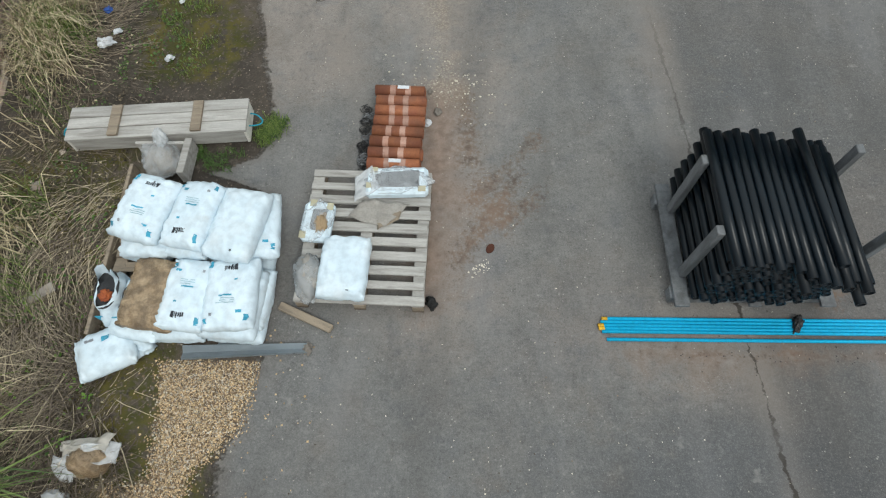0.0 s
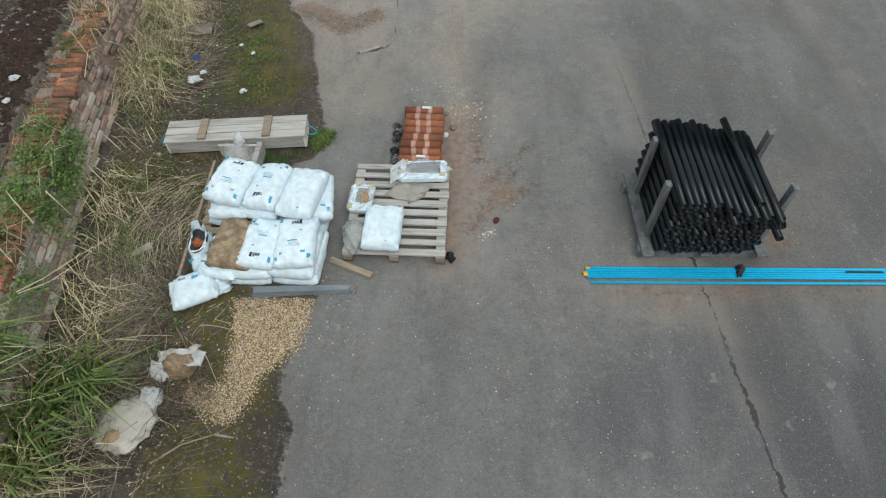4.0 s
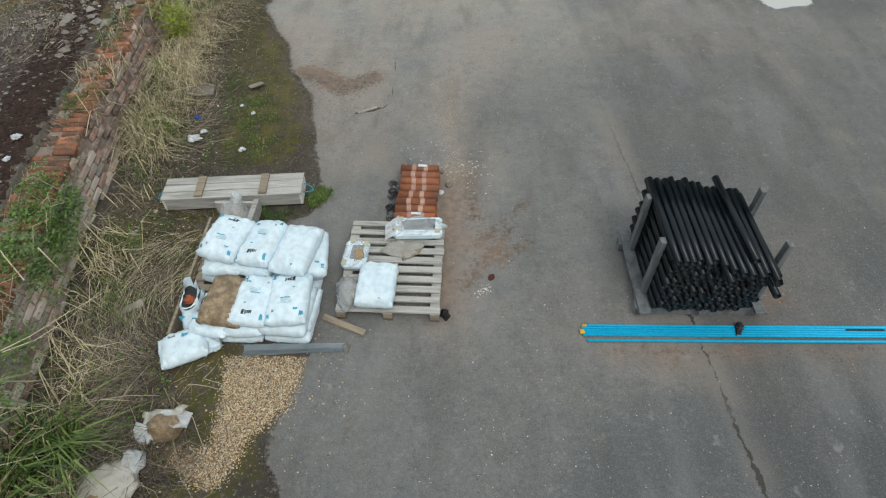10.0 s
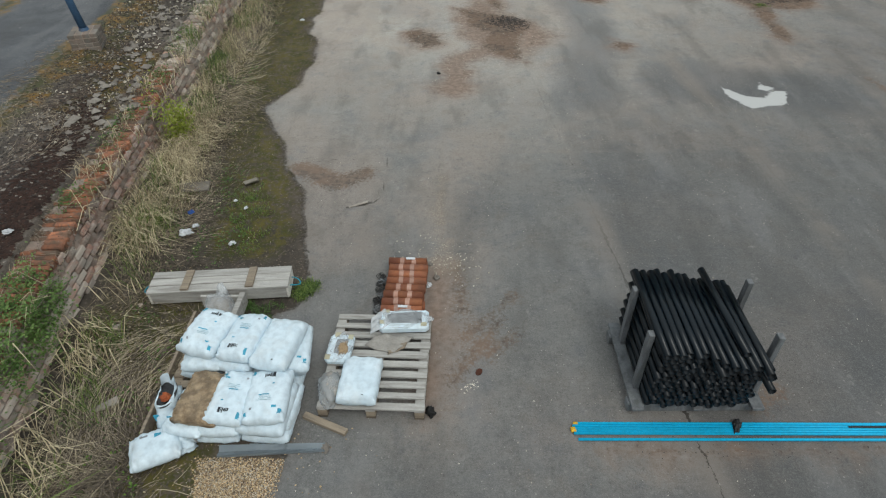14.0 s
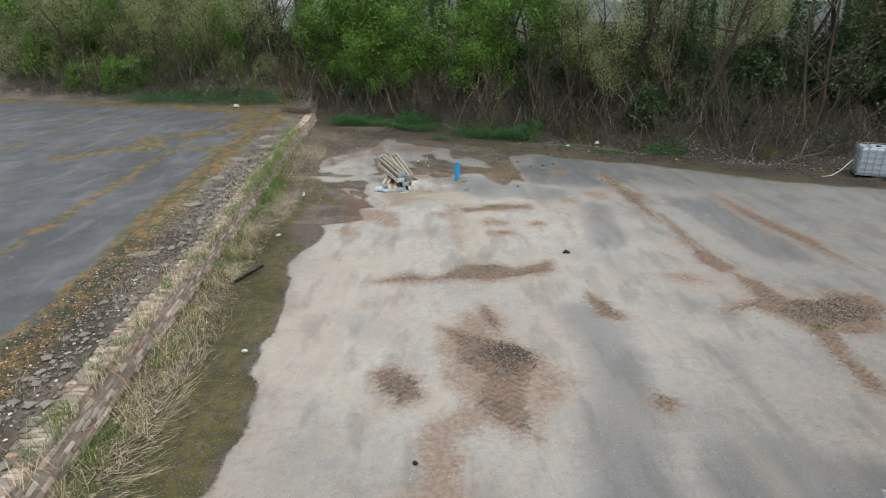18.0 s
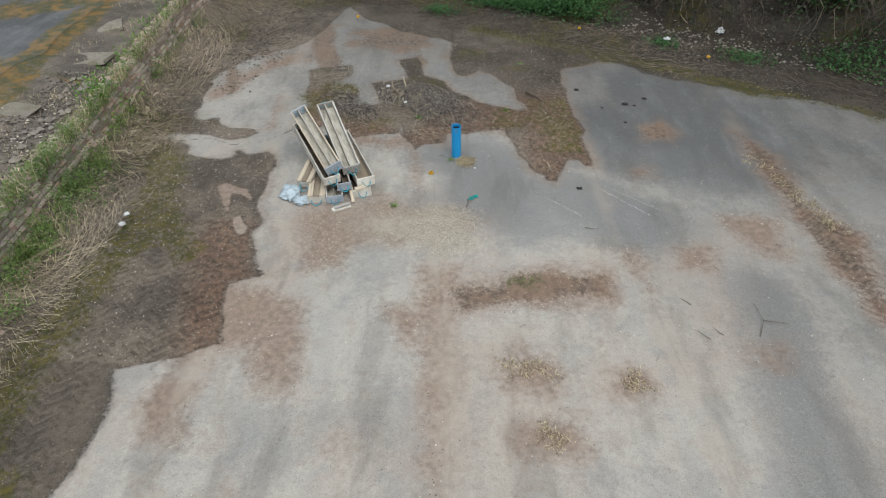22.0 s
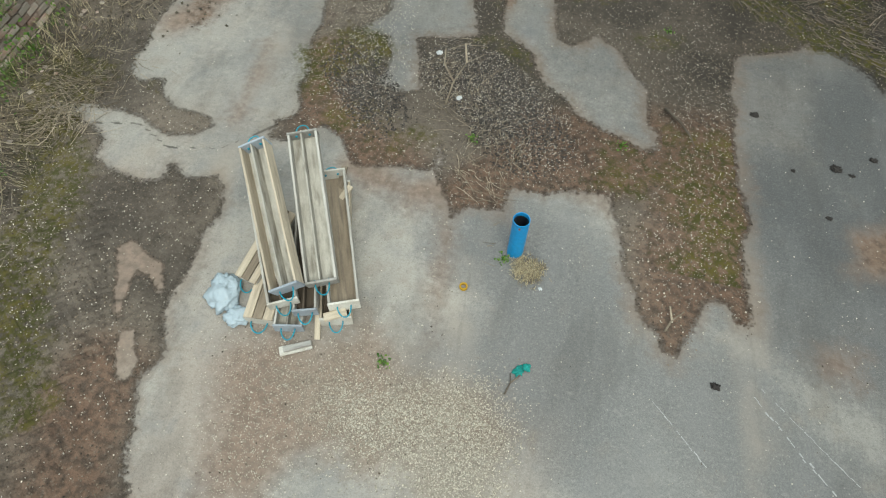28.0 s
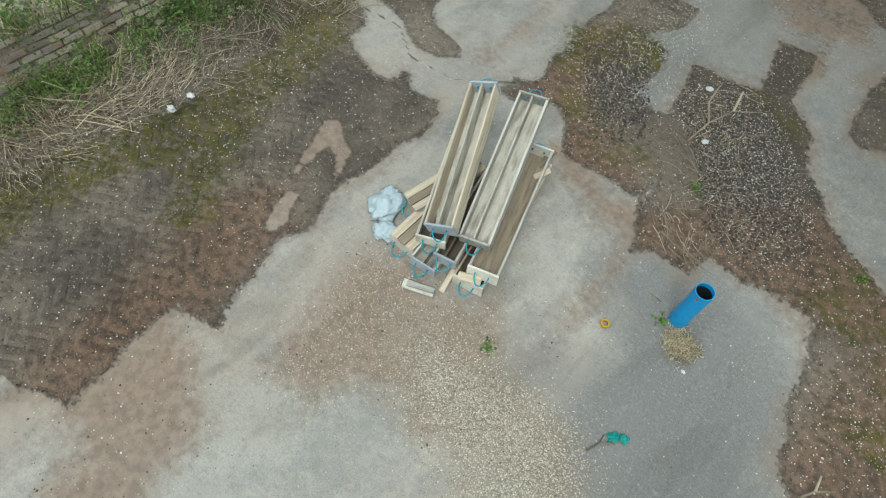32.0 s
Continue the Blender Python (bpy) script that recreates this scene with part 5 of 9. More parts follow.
def crumpled(name, size, seed, material, parent=None, amp=0.5, n=14, label="", flat=0.15, crease=0.0):
    """A crumpled lump or flap of sheet: a squashed, creased shell that is closed below."""
    bm = bmesh.new()
    bmesh.ops.create_icosphere(bm, subdivisions=4, radius=1.0)
    for v in bm.verts:
        p = v.co.copy()
        k = 1 + amp * noise.noise(p * 1.7 + Vector((seed * 3.3, 0, 0))) + amp * 0.6 * noise.noise(p * 4.1 + Vector((0, seed * 5.1, 0))) - amp * 0.45 * max(0.0, 0.25 - abs(noise.noise(p * 2.9 + Vector((seed, seed, 0))))) + amp * 0.2 * noise.noise(p * 8.0)
        if crease:
            k -= crease * (0.55 - noise.voronoi(p * 1.9 + Vector((seed, 0, seed)))[0][0]) + crease * 0.6 * (0.3 - noise.voronoi(p * 4.2 + Vector((0, seed, 0)))[0][0])
        p *= k
        z = p.z if p.z > 0 else p.z * flat
        v.co = Vector((p.x * size[0] / 2, p.y * size[1] / 2, z * size[2]))
    low = min(v.co.z for v in bm.verts)
    for v in bm.verts:
        v.co.z -= low
    return part(name, bm, material, parent, label, smooth=True)


def sheet_flap(name, pts, seed, material, parent=None, amp=0.03, n=12, label="", thick=0.003):
    """A creased four-cornered sheet through four corner points, with thickness."""
    a, b, c, d = (Vector(p) for p in pts)
    bm = bmesh.new()
    g = []
    for i in range(n + 1):
        row = []
        for j in range(n + 1):
            s, t = i / n, j / n
            p = (a * (1 - s) + b * s) * (1 - t) + (d * (1 - s) + c * s) * t
            q = p * 9 + Vector((seed * 4.1, seed, 0))
            w = noise.noise(q) + 0.6 * noise.noise(q * 2.3)
            p.z += amp * abs(w)
            p.x += amp * 0.6 * noise.noise(q * 1.3 + Vector((9, 0, 0)))
            p.y += amp * 0.6 * noise.noise(q * 1.3 + Vector((0, 9, 0)))
            row.append(bm.verts.new(p))
        g.append(row)
    for i in range(n):
        for j in range(n):
            bm.faces.new((g[i][j], g[i + 1][j], g[i + 1][j + 1], g[i][j + 1]))
    bmesh.ops.recalc_face_normals(bm, faces=bm.faces)
    bmesh.ops.solidify(bm, geom=bm.faces[:], thickness=thick)
    return part(name, bm, material, parent, label, smooth=True)


# pallet under the sacks
sack_pallet = plank_pallet(pose(-1.93, 2.88, 0, 0, 0, 1), 0.80, 0.96, 8, "damp wooden pallet under stacked white sacks", M_WOOD, 0.12, 3)
box_part("side_rail", (-0.45, 0.0, 0.085), (0.03, 1.46, 0.13), M_WOOD, sack_pallet, 0.004)
box_part("end_rail", (-0.14, -0.74, 0.085), (0.58, 0.03, 0.10), M_WOODGREY, sack_pallet, 0.004)
box_part("end_rail", (-0.03, 0.78, 0.12), (0.06, 0.34, 0.16), M_WOODGREY, sack_pallet, 0.004, m=pose(0, 0, 0, 0, 0, -2))
box_part("end_rail", (-0.24, 0.92, 0.10), (0.42, 0.03, 0.16), M_WOODGREY, sack_pallet, 0.004)

# rear row, three layers, and front row, two layers: x, y, base z, turn, tilt, size, seed, kind
SACKS = (
    (-1.99, 2.95, 0.12, 82, 0, (0.53, 0.37, 0.155), 1, "m"), (-1.97, 2.93, 0.255, 90, -2, (0.52, 0.36, 0.155), 2, "e"), (-1.96, 2.99, 0.39, 77, 3, (0.52, 0.36, 0.17), 3, "m"),
    (-1.62, 2.96, 0.12, 94, 0, (0.53, 0.35, 0.15), 4, "e"), (-1.65, 2.93, 0.245, 84, 0, (0.52, 0.34, 0.15), 5, "e"), (-1.60, 2.96, 0.365, 79, -6, (0.54, 0.33, 0.16), 6, "f"),
    (-1.25, 2.99, 0.12, 98, 0, (0.54, 0.37, 0.15), 7, "m"), (-1.19, 2.94, 0.24, 96, 2, (0.54, 0.35, 0.145), 8, "m"), (-1.27, 2.89, 0.355, 79, -4, (0.57, 0.36, 0.155), 9, "p"),
    (-1.30, 2.37, 0.12, 86, 0, (0.54, 0.42, 0.15), 10, "e"), (-1.27, 2.40, 0.245, 93, -4, (0.54, 0.37, 0.15), 11, "m"), (-1.26, 2.44, 0.06, 84, 0, (0.48, 0.40, 0.14), 12, "e"),
    (-1.67, 2.36, 0.12, 92, 0, (0.54, 0.35, 0.14), 13, "e"), (-1.595, 2.39, 0.235, 85, 2, (0.53, 0.33, 0.14), 14, "f"),
    (-1.95, 2.36, 0.12, 80, 0, (0.54, 0.36, 0.13), 15, "e"),
    (-1.30, 2.93, 0.0, 92, 0, (0.56, 0.42, 0.145), 16, "e"), (-1.70, 2.38, 0.0, 90, 0, (0.54, 0.37, 0.14), 17, "e"), (-2.01, 2.40, 0.0, 87, 0, (0.50, 0.34, 0.13), 18, "e"), (-1.28, 2.385, 0.0, 87, 0, (0.54, 0.42, 0.14), 20, "e"),
)
for x, y, z, turn, tilt, size, seed, how in SACKS:
    printed_sack(pose(x, y, z, tilt, 0, turn), seed, size, how in "mf", how == "f", "plain unprinted white plastic sack on the stack" if how == "p" else "", how == "p")
sand = thing("sand_bag", "tan sand-filled clear plastic bag slumped on sacks", "bag", pose(-1.85, 2.40, 0.225, 4, 0, 84))
part("bag_skin", Sack(0.54, 0.41, 0.15, 31, 0.45).mesh(), M_SANDBAG, sand, smooth=True)

# torn sack that stands open
torn = thing("torn_sack", "torn open white sack with black lining and orange contents", "sack", pose(-2.19, 2.39, 0.10, 0, 0, 4))
bm = bmesh.new()
rings = []
for i in range(9):
    z = i / 8
    ring = []
    for k in range(24):
        a = k * math.tau / 24
        n = noise.noise(Vector((math.cos(a) * 1.5, math.sin(a) * 1.5, z * 3 + 5)))
        n += 0.5 * noise.noise(Vector((math.cos(a) * 3.5, math.sin(a) * 3.5, z * 5 + 2)))
        rr = (0.160 - 0.05 * z) * (1 + 0.42 * n)
        ring.append(bm.verts.new((rr * (0.80 - 0.12 * z) * math.cos(a), rr * 1.25 * math.sin(a) + 0.04 * z, 0.27 * z + (0.10 * n + 0.04 * math.sin(a) if i == 8 else 0))))
    rings.append(ring)
for r0, r1 in zip(rings, rings[1:]):
    for k in range(24):
        bm.faces.new((r0[k], r0[(k + 1) % 24], r1[(k + 1) % 24], r1[k]))
bm.faces.new(rings[0][::-1])
part("sack_skin", bm, M_SACK, torn, smooth=True)
bm = bmesh.new()
bmesh.ops.create_circle(bm, cap_ends=True, segments=20, radius=0.125, matrix=pose(0, 0.03, 0.225) @ Matrix.Diagonal((0.72, 1.2, 1, 1)))
part("lining", bm, M_BLACKFILM, torn)
o = crumpled("contents", (0.08, 0.09, 0.04), 4, M_ORANGE, torn)
o.location = (0.02, -0.03, 0.25)
for du, dv, w, h, mt in ((-0.045, -0.155, 0.05, 0.09, M_PRINTCYAN), (0.06, -0.16, 0.04, 0.05, M_PRINTCYAN)):
    box_part("cyan_mark", (du, dv, 0.14), (w, 0.004, h), mt, torn, 0)
for i in range(4):
    box_part("wordmark_bar", (-0.005 + i * 0.022, -0.162, 0.07), (0.014, 0.004, 0.05), M_PRINTDARK, torn, 0)

floor_sack = thing("cement_sack", "half-empty white plastic sack slumped on the earth", "sack", pose(-2.20, 2.02, 0.03, 0, 0, 25))
part("sack_skin", Sack(0.42, 0.34, 0.17, 41, 0.75).mesh(), M_SACK, floor_sack, smooth=True)
s = Sack(0.42, 0.34, 0.17, 41, 0.75)
s.print_on("cyan_mark", 0.1, 0.35, 0.3, 0.5, M_PRINTCYAN, floor_sack)
s.print_on("wordmark_bar", -0.45, -0.15, 0.45, 0.6, M_PRINTGREY, floor_sack)
o = crumpled("loose_neck", (0.26, 0.2, 0.09), 8, M_SACK, floor_sack)
o.location = (0.19, 0.0, 0.0)

grey_bag = thing("rubble_bag", "clouded clear plastic bag of grey rubble", "bag", pose(-2.13, 3.62, 0.12, 0, 0, 15))
crumpled("contents", (0.27, 0.30, 0.14), 5, M_STONE, grey_bag, 0.25)
crumpled("bag_film", (0.31, 0.36, 0.19), 6, M_GLAZE, grey_bag, 0.22, crease=0.12)
o = crumpled("twisted_neck", (0.10, 0.15, 0.1), 9, M_CLEAR, grey_bag, 0.35)
o.location = (0.04, 0.13, 0.14)


# ---- long lidded timber box and open troughs of the same kind ----
def rope_loop(parent, x, z, out, w=0.13, label="blue rope handle"):
    bm = bmesh.new()
    pts = []
    for i in range(13):
        a = math.pi * i / 12
        pts.append((x + out * 0.10 * math.sin(a), -w / 2 * math.cos(a), z - 0.035 * math.sin(a) ** 2))
    tube(bm, pts, 0.0065, 6)
    handle = part("rope_handle", bm, M_ROPE, parent, label, smooth=True)
    for s_ in (-1, 1):
        bm = bmesh.new()
        bmesh.ops.create_icosphere(bm, subdivisions=1, radius=0.014, matrix=Matrix.Translation((x - out * 0.03, s_ * w / 2, z)))
        part("rope_knot", bm, M_ROPE, handle)


def trough(m, label, seed, length=1.56, w=0.30, h=0.17, lid=False, divider=True, ends=M_WHITEWASH, side=M_TROUGH, inner=M_BOARD, ropes=True, group="timber troughs in the heap"):
    r = random.Random(seed)
    ob = thing("timber_trough" if not lid else "timber_box", label, "box" if lid else "trough", m, "" if lid else group)
    t = 0.022
    box_part("floor_board", (0, 0, t / 2), (length - 0.01, w - 0.004, t), inner, ob, 0.002)
    for s_ in (-1, 1):
        box_part("side_board", (0, s_ * (w / 2 - t / 2), h / 2 + 0.004), (length - 2 * t - 0.004, t, h - 0.008), side, ob, 0.003, 0.002, rng=r)
        box_part("end_board", (s_ * (length / 2 - t / 2), 0, h / 2 + 0.002), (t, w + 0.008, h), ends, ob, 0.003, 0.002, rng=r)
    if divider:
        box_part("divider_board", (0, 0.01, h / 2 + 0.012), (length - 2 * t - 0.006, t * 0.8, h - 0.03), inner, ob, 0.002)
    if lid:
        pw = (w + 0.02) / 3
        for i in range(3):
            box_part("lid_plank", (0, -w / 2 - 0.01 + pw * (i + 0.5), h + 0.012), (length + 0.012, pw - 0.006, 0.022), M_WOODGREY, ob, 0.003, 0.003, rng=r)
        for x in (-length * 0.235, length * 0.225):
            box_part("batten", (x, 0, h + 0.036), (0.085, w - 0.01, 0.024), M_WOOD, ob, 0.003)
    if ropes:
        for s_ in (-1, 1):
            rope_loop(ob, s_ * (length / 2 + 0.002), h * 0.62, s_)
    return ob


trough(pose(-2.23, 4.0, 0.055, 0, 0, 4.6), "long grey timber box with battened plank lid and blue rope handles", 4, 1.50, 0.32, 0.15, lid=True, side=M_WOODGREY)

# ---- second pallet with its goods ----
plank_pallet(pose(-0.395, 2.99, 0, 0, 0, -1.5), 0.97, 1.16, 10, "weathered grey wooden pallet with open slatted deck", M_WOODGREY, 0.14, 6)
printed_sack(pose(-0.52, 2.66, 0.14, 0, 0, 88), 51, (0.50, 0.36, 0.14), plain=True, label="full plain white plastic sack on a pallet")


def lidded_tub(m, seed, label, w=0.24, d=0.34, h=0.09):
    ob = thing("film_wrapped_tray", label, "tray", m)
    bm = bmesh.new()
    box(bm, 0, 0, h / 2, w, d, h, bevel=0.03)
    part("tray_shell", bm, M_SACK, ob)
    bm = bmesh.new()
    box(bm, 0, 0, h / 2 + 0.004, w - 0.08, d - 0.12, h, bevel=0.02, jig=0.008)
    part("grey_contents", bm, M_DARKPART, ob)
    o_ = crumpled("wrap_film", (w * 0.95, d * 0.95, 0.05), seed + 90, M_GLAZE, ob, 0.25, crease=0.3)
    o_.location = (0, 0, h - 0.025)
    for i, (x, y) in enumerate(((-w * 0.36, -d * 0.4), (w * 0.36, d * 0.36), (-w * 0.2, d * 0.42))):
        box_part("yellow_label", (x, y, h + 0.001), (0.05, 0.06, 0.003), M_YELLOWFILM, ob, 0)
    return ob


tub = lidded_tub(pose(-0.77, 3.06, 0.14, 0, 0, -4), 1, "clear plastic tray with yellow labels, torn open")
o = crumpled("torn_card", (0.09, 0.16, 0.04), 13, M_CARD, tub, 0.5)
o.location = (0.04, -0.03, 0.09)
pack = lidded_tub(pose(-0.17, 3.42, 0.14, 0, 0, 92), 2, "clear film-wrapped pack with grey parts inside", 0.25, 0.50, 0.11)
for i, (x, y) in enumerate(((0.01, 0.05), (0.02, -0.12), (-0.04, -0.02))):
    bm = bmesh.new()
    bmesh.ops.create_icosphere(bm, subdivisions=2, radius=0.045, matrix=pose(x, y, 0.095) @ Matrix.Diagonal((1, 1, 0.4, 1)))
    part("grey_fitting", bm, M_GREYCLOTH, pack, smooth=True)
o = sheet_flap("film_flap", ((-0.17, 0.33, 0.06), (-0.10, 0.12, 0.12), (0.13, 0.20, 0.12), (0.05, 0.34, 0.05)), 3, M_CLEAR, pack, 0.03)
rag = thing("torn_sheet", "torn grey plastic sheet strewn over pallet slats", "sheet", pose(-0.33, 3.19, 0.148, 0, 0, -8))
sheet_flap("sheet", ((-0.20, -0.10, 0), (0.10, -0.13, 0), (0.26, 0.10, 0), (-0.12, 0.08, 0)), 5, M_GREYCLOTH, rag, 0.035)
sheet_flap("loose_scrap", ((0.05, -0.16, 0), (0.2, -0.05, 0), (0.18, 0.06, 0.0), (0.02, -0.05, 0)), 8, M_WOOD, rag, 0.03, 8)
gb = thing("crumpled_bag", "crumpled dusty grey plastic bag on a pallet", "bag", pose(-0.79, 2.60, 0.14, 0, 0, 10))
crumpled("bag_film", (0.20, 0.36, 0.11), 17, M_GREYCLOTH, gb, 0.22, crease=0.15)
crumpled("outer_film", (0.22, 0.38, 0.12), 18, M_CLEARTHIN, gb, 0.22, crease=0.15)
rub = thing("rubber_scrap", "black rubber scrap at a pallet corner", "scrap", pose(0.13, 2.46, 0.0, 0, 0, 20))
crumpled("scrap", (0.07, 0.10, 0.07), 19, M_RUBBER, rub, 0.6)

# ---- stack of clay pipes ----
clay = thing("clay_pipe_stack", "wrapped stack of terracotta clay pipes on the concrete", "pipe stack", pose(-0.205, 4.0, 0, 0, 0, -2.5))
bm = bmesh.new()
hollow(bm, 0.43, 0.0495, 0.012, 16, "X")
bmesh.ops.translate(bm, vec=(-0.215, 0, 0), verts=bm.verts)
me_clay = None
r = random.Random(8)
for layer in range(2):
    for i in range(9 - layer):
        y, z = -0.43 + 0.108 * i + 0.054 * layer, 0.055 + 0.094 * layer
        if me_clay is None:
            ob = part("clay_pipe", bm, M_CLAY, clay, smooth=False)
            me_clay = ob.data
            for f in me_clay.polygons:
                f.use_smooth = abs(f.normal.x) < 0.5
        else:
            ob = new("clay_pipe", me_clay)
            ob.parent = clay
        ob.matrix_basis = pose(r.uniform(-0.015, 0.015), y, z, r.uniform(0, 360), 0, r.uniform(-0.8, 0.8))
for i in range(8):
    for c_ in (-0.065 + r.uniform(-0.02, 0.02), 0.07 + r.uniform(-0.02, 0.02)):
        bm = bmesh.new()
        tube(bm, [(c_ - 0.024, 0, 0), (c_ + 0.024, 0, 0)], 0.0508, 16, False)
        o = part("wrap_band", bm, M_TAPE, clay, smooth=True)
        o.location = (0, -0.376 + 0.108 * i, 0.149)
for y in (-0.376, 0.38):
    box_part("white_ticket", (0.02, y, 0.206), (0.10, 0.035, 0.002), M_LITTER, clay, 0)
for i in range(9):
    bm = bmesh.new()
    for q in range(7):
        c_, ph, ra = Vector((r.gauss(0, 0.018), r.gauss(0, 0.02), 0.02 + 0.03 * r.random())), r.random() * 6, r.uniform(0.018, 0.042)
        t1, t2 = r.uniform(-0.8, 0.8), r.uniform(-0.8, 0.8)
        loop = [c_ + Vector((ra * math.cos(k * 0.7 + ph), ra * math.sin(k * 0.7 + ph), 0.5 * ra * (t1 * math.cos(k * 0.7) + t2 * math.sin(k * 0.9)))) for k in range(9)]
        tube(bm, loop, 0.004, 4)
    low = min(v.co.z for v in bm.verts)
    bmesh.ops.translate(bm, vec=(0, 0, -low), verts=bm.verts)
    net = part("black_netting", bm, M_CAGE if i % 3 == 1 else M_BLACKFILM, None)
    net.location = (-0.47 - 0.04 * r.random(), 3.68 + 0.075 * i, 0)
    tagged(net, "crumpled dark plastic netting beside clay pipes", "netting", "netting scraps")
for x, y, s_, k in ((0.05, 4.50, 0.05, 1), (0.045, 4.15, 0.06, 2), (0.0, 4.08, 0.04, 3), (0.13, 4.27, 0.07, 4)):
    o = crumpled("concrete_chip", (s_, s_ * 1.2, s_ * 0.4), 40 + k, M_STONE if k != 2 else M_LITTER, None, 0.4)
    o.location = (x, y, 0)
    tagged(o, "pale broken chip lying on the concrete", "chip", "chips by the clay pipes")

# ---- rack of black ducts ----
rack = thing("pipe_rack", "grey timber stillage with four posts holding black ducts", "rack", pose(2.50, 2.97, 0, 0, 0, 1.0))
for y in (-0.40, 0.40):
    box_part("cross_bearer", (0, y, 0.05), (1.20, 0.10, 0.10), M_RACKWOOD, rack, 0.005)
for x in (-0.53, 0, 0.53):
    box_part("runner", (x, 0, 0.115), (0.11 if x else 0.09, 1.04, 0.03), M_RACKWOOD, rack, 0.004)
for x, y in ((-0.50, -0.26), (-0.50, 0.28), (0.565, -0.30), (0.565, 0.36)):
    box_part("post", (x, y, 0.49), (0.052, 0.072, 0.72), M_RACKWOOD, rack, 0.005, m=pose(0, 0, 0, 0, 0, 0))
bm = bmesh.new()
hollow(bm, 1.02, 0.0325, 0.005, 14, "Y")
bmesh.ops.translate(bm, vec=(0, -0.51, 0), verts=bm.verts)
me_d = part("duct", bm, M_BLACKPIPE, None)
DUCT = me_d.data
for f in DUCT.polygons:
    f.use_smooth = abs(f.normal.y) < 0.5
bpy.data.objects.remove(me_d)
r = random.Random(21)
first = True
for row_ in range(11):
    n = 14 if row_ % 2 == 0 else 13
    if row_ > 8:
        n = 11 if row_ == 9 else 4
    z = 0.165 + 0.0630 * row_
    for i in range(n):
        x = -0.445 + 0.0660 * i + (0.033 if row_ % 2 else 0)
        out = 0.03 + r.gauss(0, 0.022)
        ob = new("duct", DUCT)
        tagged(ob, "black plastic duct lying in a timber rack", "duct", "black ducts in the rack")
        ob.matrix_basis = pose(2.50, 2.96, 0, 0, 0, 1.2) @ pose(x + r.uniform(-0.003, 0.003), out, z, 0, r.uniform(0, 360), r.uniform(-0.4, 0.4))
# loose top layer, with splayed ends
PUSH = (0.02, 0.01, 0.015, 0.03, 0.0, 0.04, 0.0, -0.04, -0.09, -0.11, -0.12, -0.08, -0.13)
for i in range(13):
    x = -0.425 + 0.0665 * i + r.uniform(-0.006, 0.006)
    ob = new("duct", DUCT)
    tagged(ob, "black plastic duct on top of the rack", "duct", "black ducts in the rack")
    ob.matrix_basis = pose(2.475, 2.94, 0, 0, 0, 2.0) @ pose(x, PUSH[i] + r.uniform(-0.012, 0.012), 0.864 - 0.0060 * i + r.uniform(-0.010, 0.004), 0.5 + r.uniform(-0.5, 0.5), r.uniform(0, 360), r.uniform(-0.9, 0.9))
for x, y, z, turn in ((0.17, -0.02, 0.880, 2.4), (0.385, -0.12, 0.70, 3), (0.40, -0.17, 0.60, 2), (-0.02, -0.16, 0.76, 1), (0.06, -0.10, 0.76, 1), (0.26, -0.12, 0.72, 2), (0.36, -0.10, 0.78, 2)):
    ob = new("duct", DUCT)
    tagged(ob, "black plastic duct that juts from the rack", "duct", "black ducts in the rack")
    ob.matrix_basis = pose(2.50, 2.97, 0, 0, 0, 1.0) @ pose(x, y, z, 0, 40, turn)

# ---- long blue water pipes on the concrete ----
bm = bmesh.new()
hollow(bm, 6.0, 0.0132, 0.002, 10, "X")
tmp = part("water_pipe", bm, M_BLUEPIPE, None)
WATER = tmp.data
for f in WATER.polygons:
    f.use_smooth = abs(f.normal.x) < 0.5
bpy.data.objects.remove(tmp)
bm = bmesh.new()
tube(bm, [(-0.012, 0, 0), (0.03, 0, 0)], 0.0142, 10)
tmp = part("end_cap", bm, M_YELLOW, None)
CAP = tmp.data
bpy.data.objects.remove(tmp)
r = random.Random(3)
for i in range(6):
    y = (2.372, 2.346, 2.320, 2.296, 2.272, 2.212)[i]
    ob = thing("blue_water_pipe", "long sky-blue plastic water pipe lying on concrete", "pipe", pose(1.395 + (0.02, 0.0, -0.01, -0.005, 0.005, 0.035)[i], y, 0.0128, 0, 0, 0.45 + 0.12 * (i == 5)), "blue water pipes")
    o = new("pipe_tube", WATER)
    o.parent = ob
    if i in (0, 2, 3):
        o = new("end_cap", CAP)
        o.parent = ob
        o["label"] = "yellow plastic end cap"
strap = thing("black_film_scrap", "black polythene scrap lying over blue pipes", "scrap", pose(2.83, 2.35, 0.026, 0, 0, 70))
crumpled("film", (0.13, 0.07, 0.025), 61, M_BLACKFILM, strap, 0.6)
for x in (3.98, 4.6):
    box_part_ob = thing("black_tape_band", "black tape band round blue pipes", "tape", pose(x, 2.355, 0.027, 0, 0, 0.45))
    box_part("tape", (0, 0, 0), (0.35, 0.02, 0.003), M_BLACKFILM, box_part_ob, 0)

lid_ob = thing("brown_lid", "flat red-brown plastic lid lying on concrete", "lid", pose(0.58, 2.94, 0.0, 0, 0, 60))
bm = bmesh.new()
tube(bm, [(0, 0, 0), (0, 0, 0.006), (0, 0, 0.008)], [0.036, 0.036, 0.030], 14)
bmesh.ops.scale(bm, vec=(1.25, 0.85, 1), verts=bm.verts)
part("lid", bm, M_CLAYIN, lid_ob)

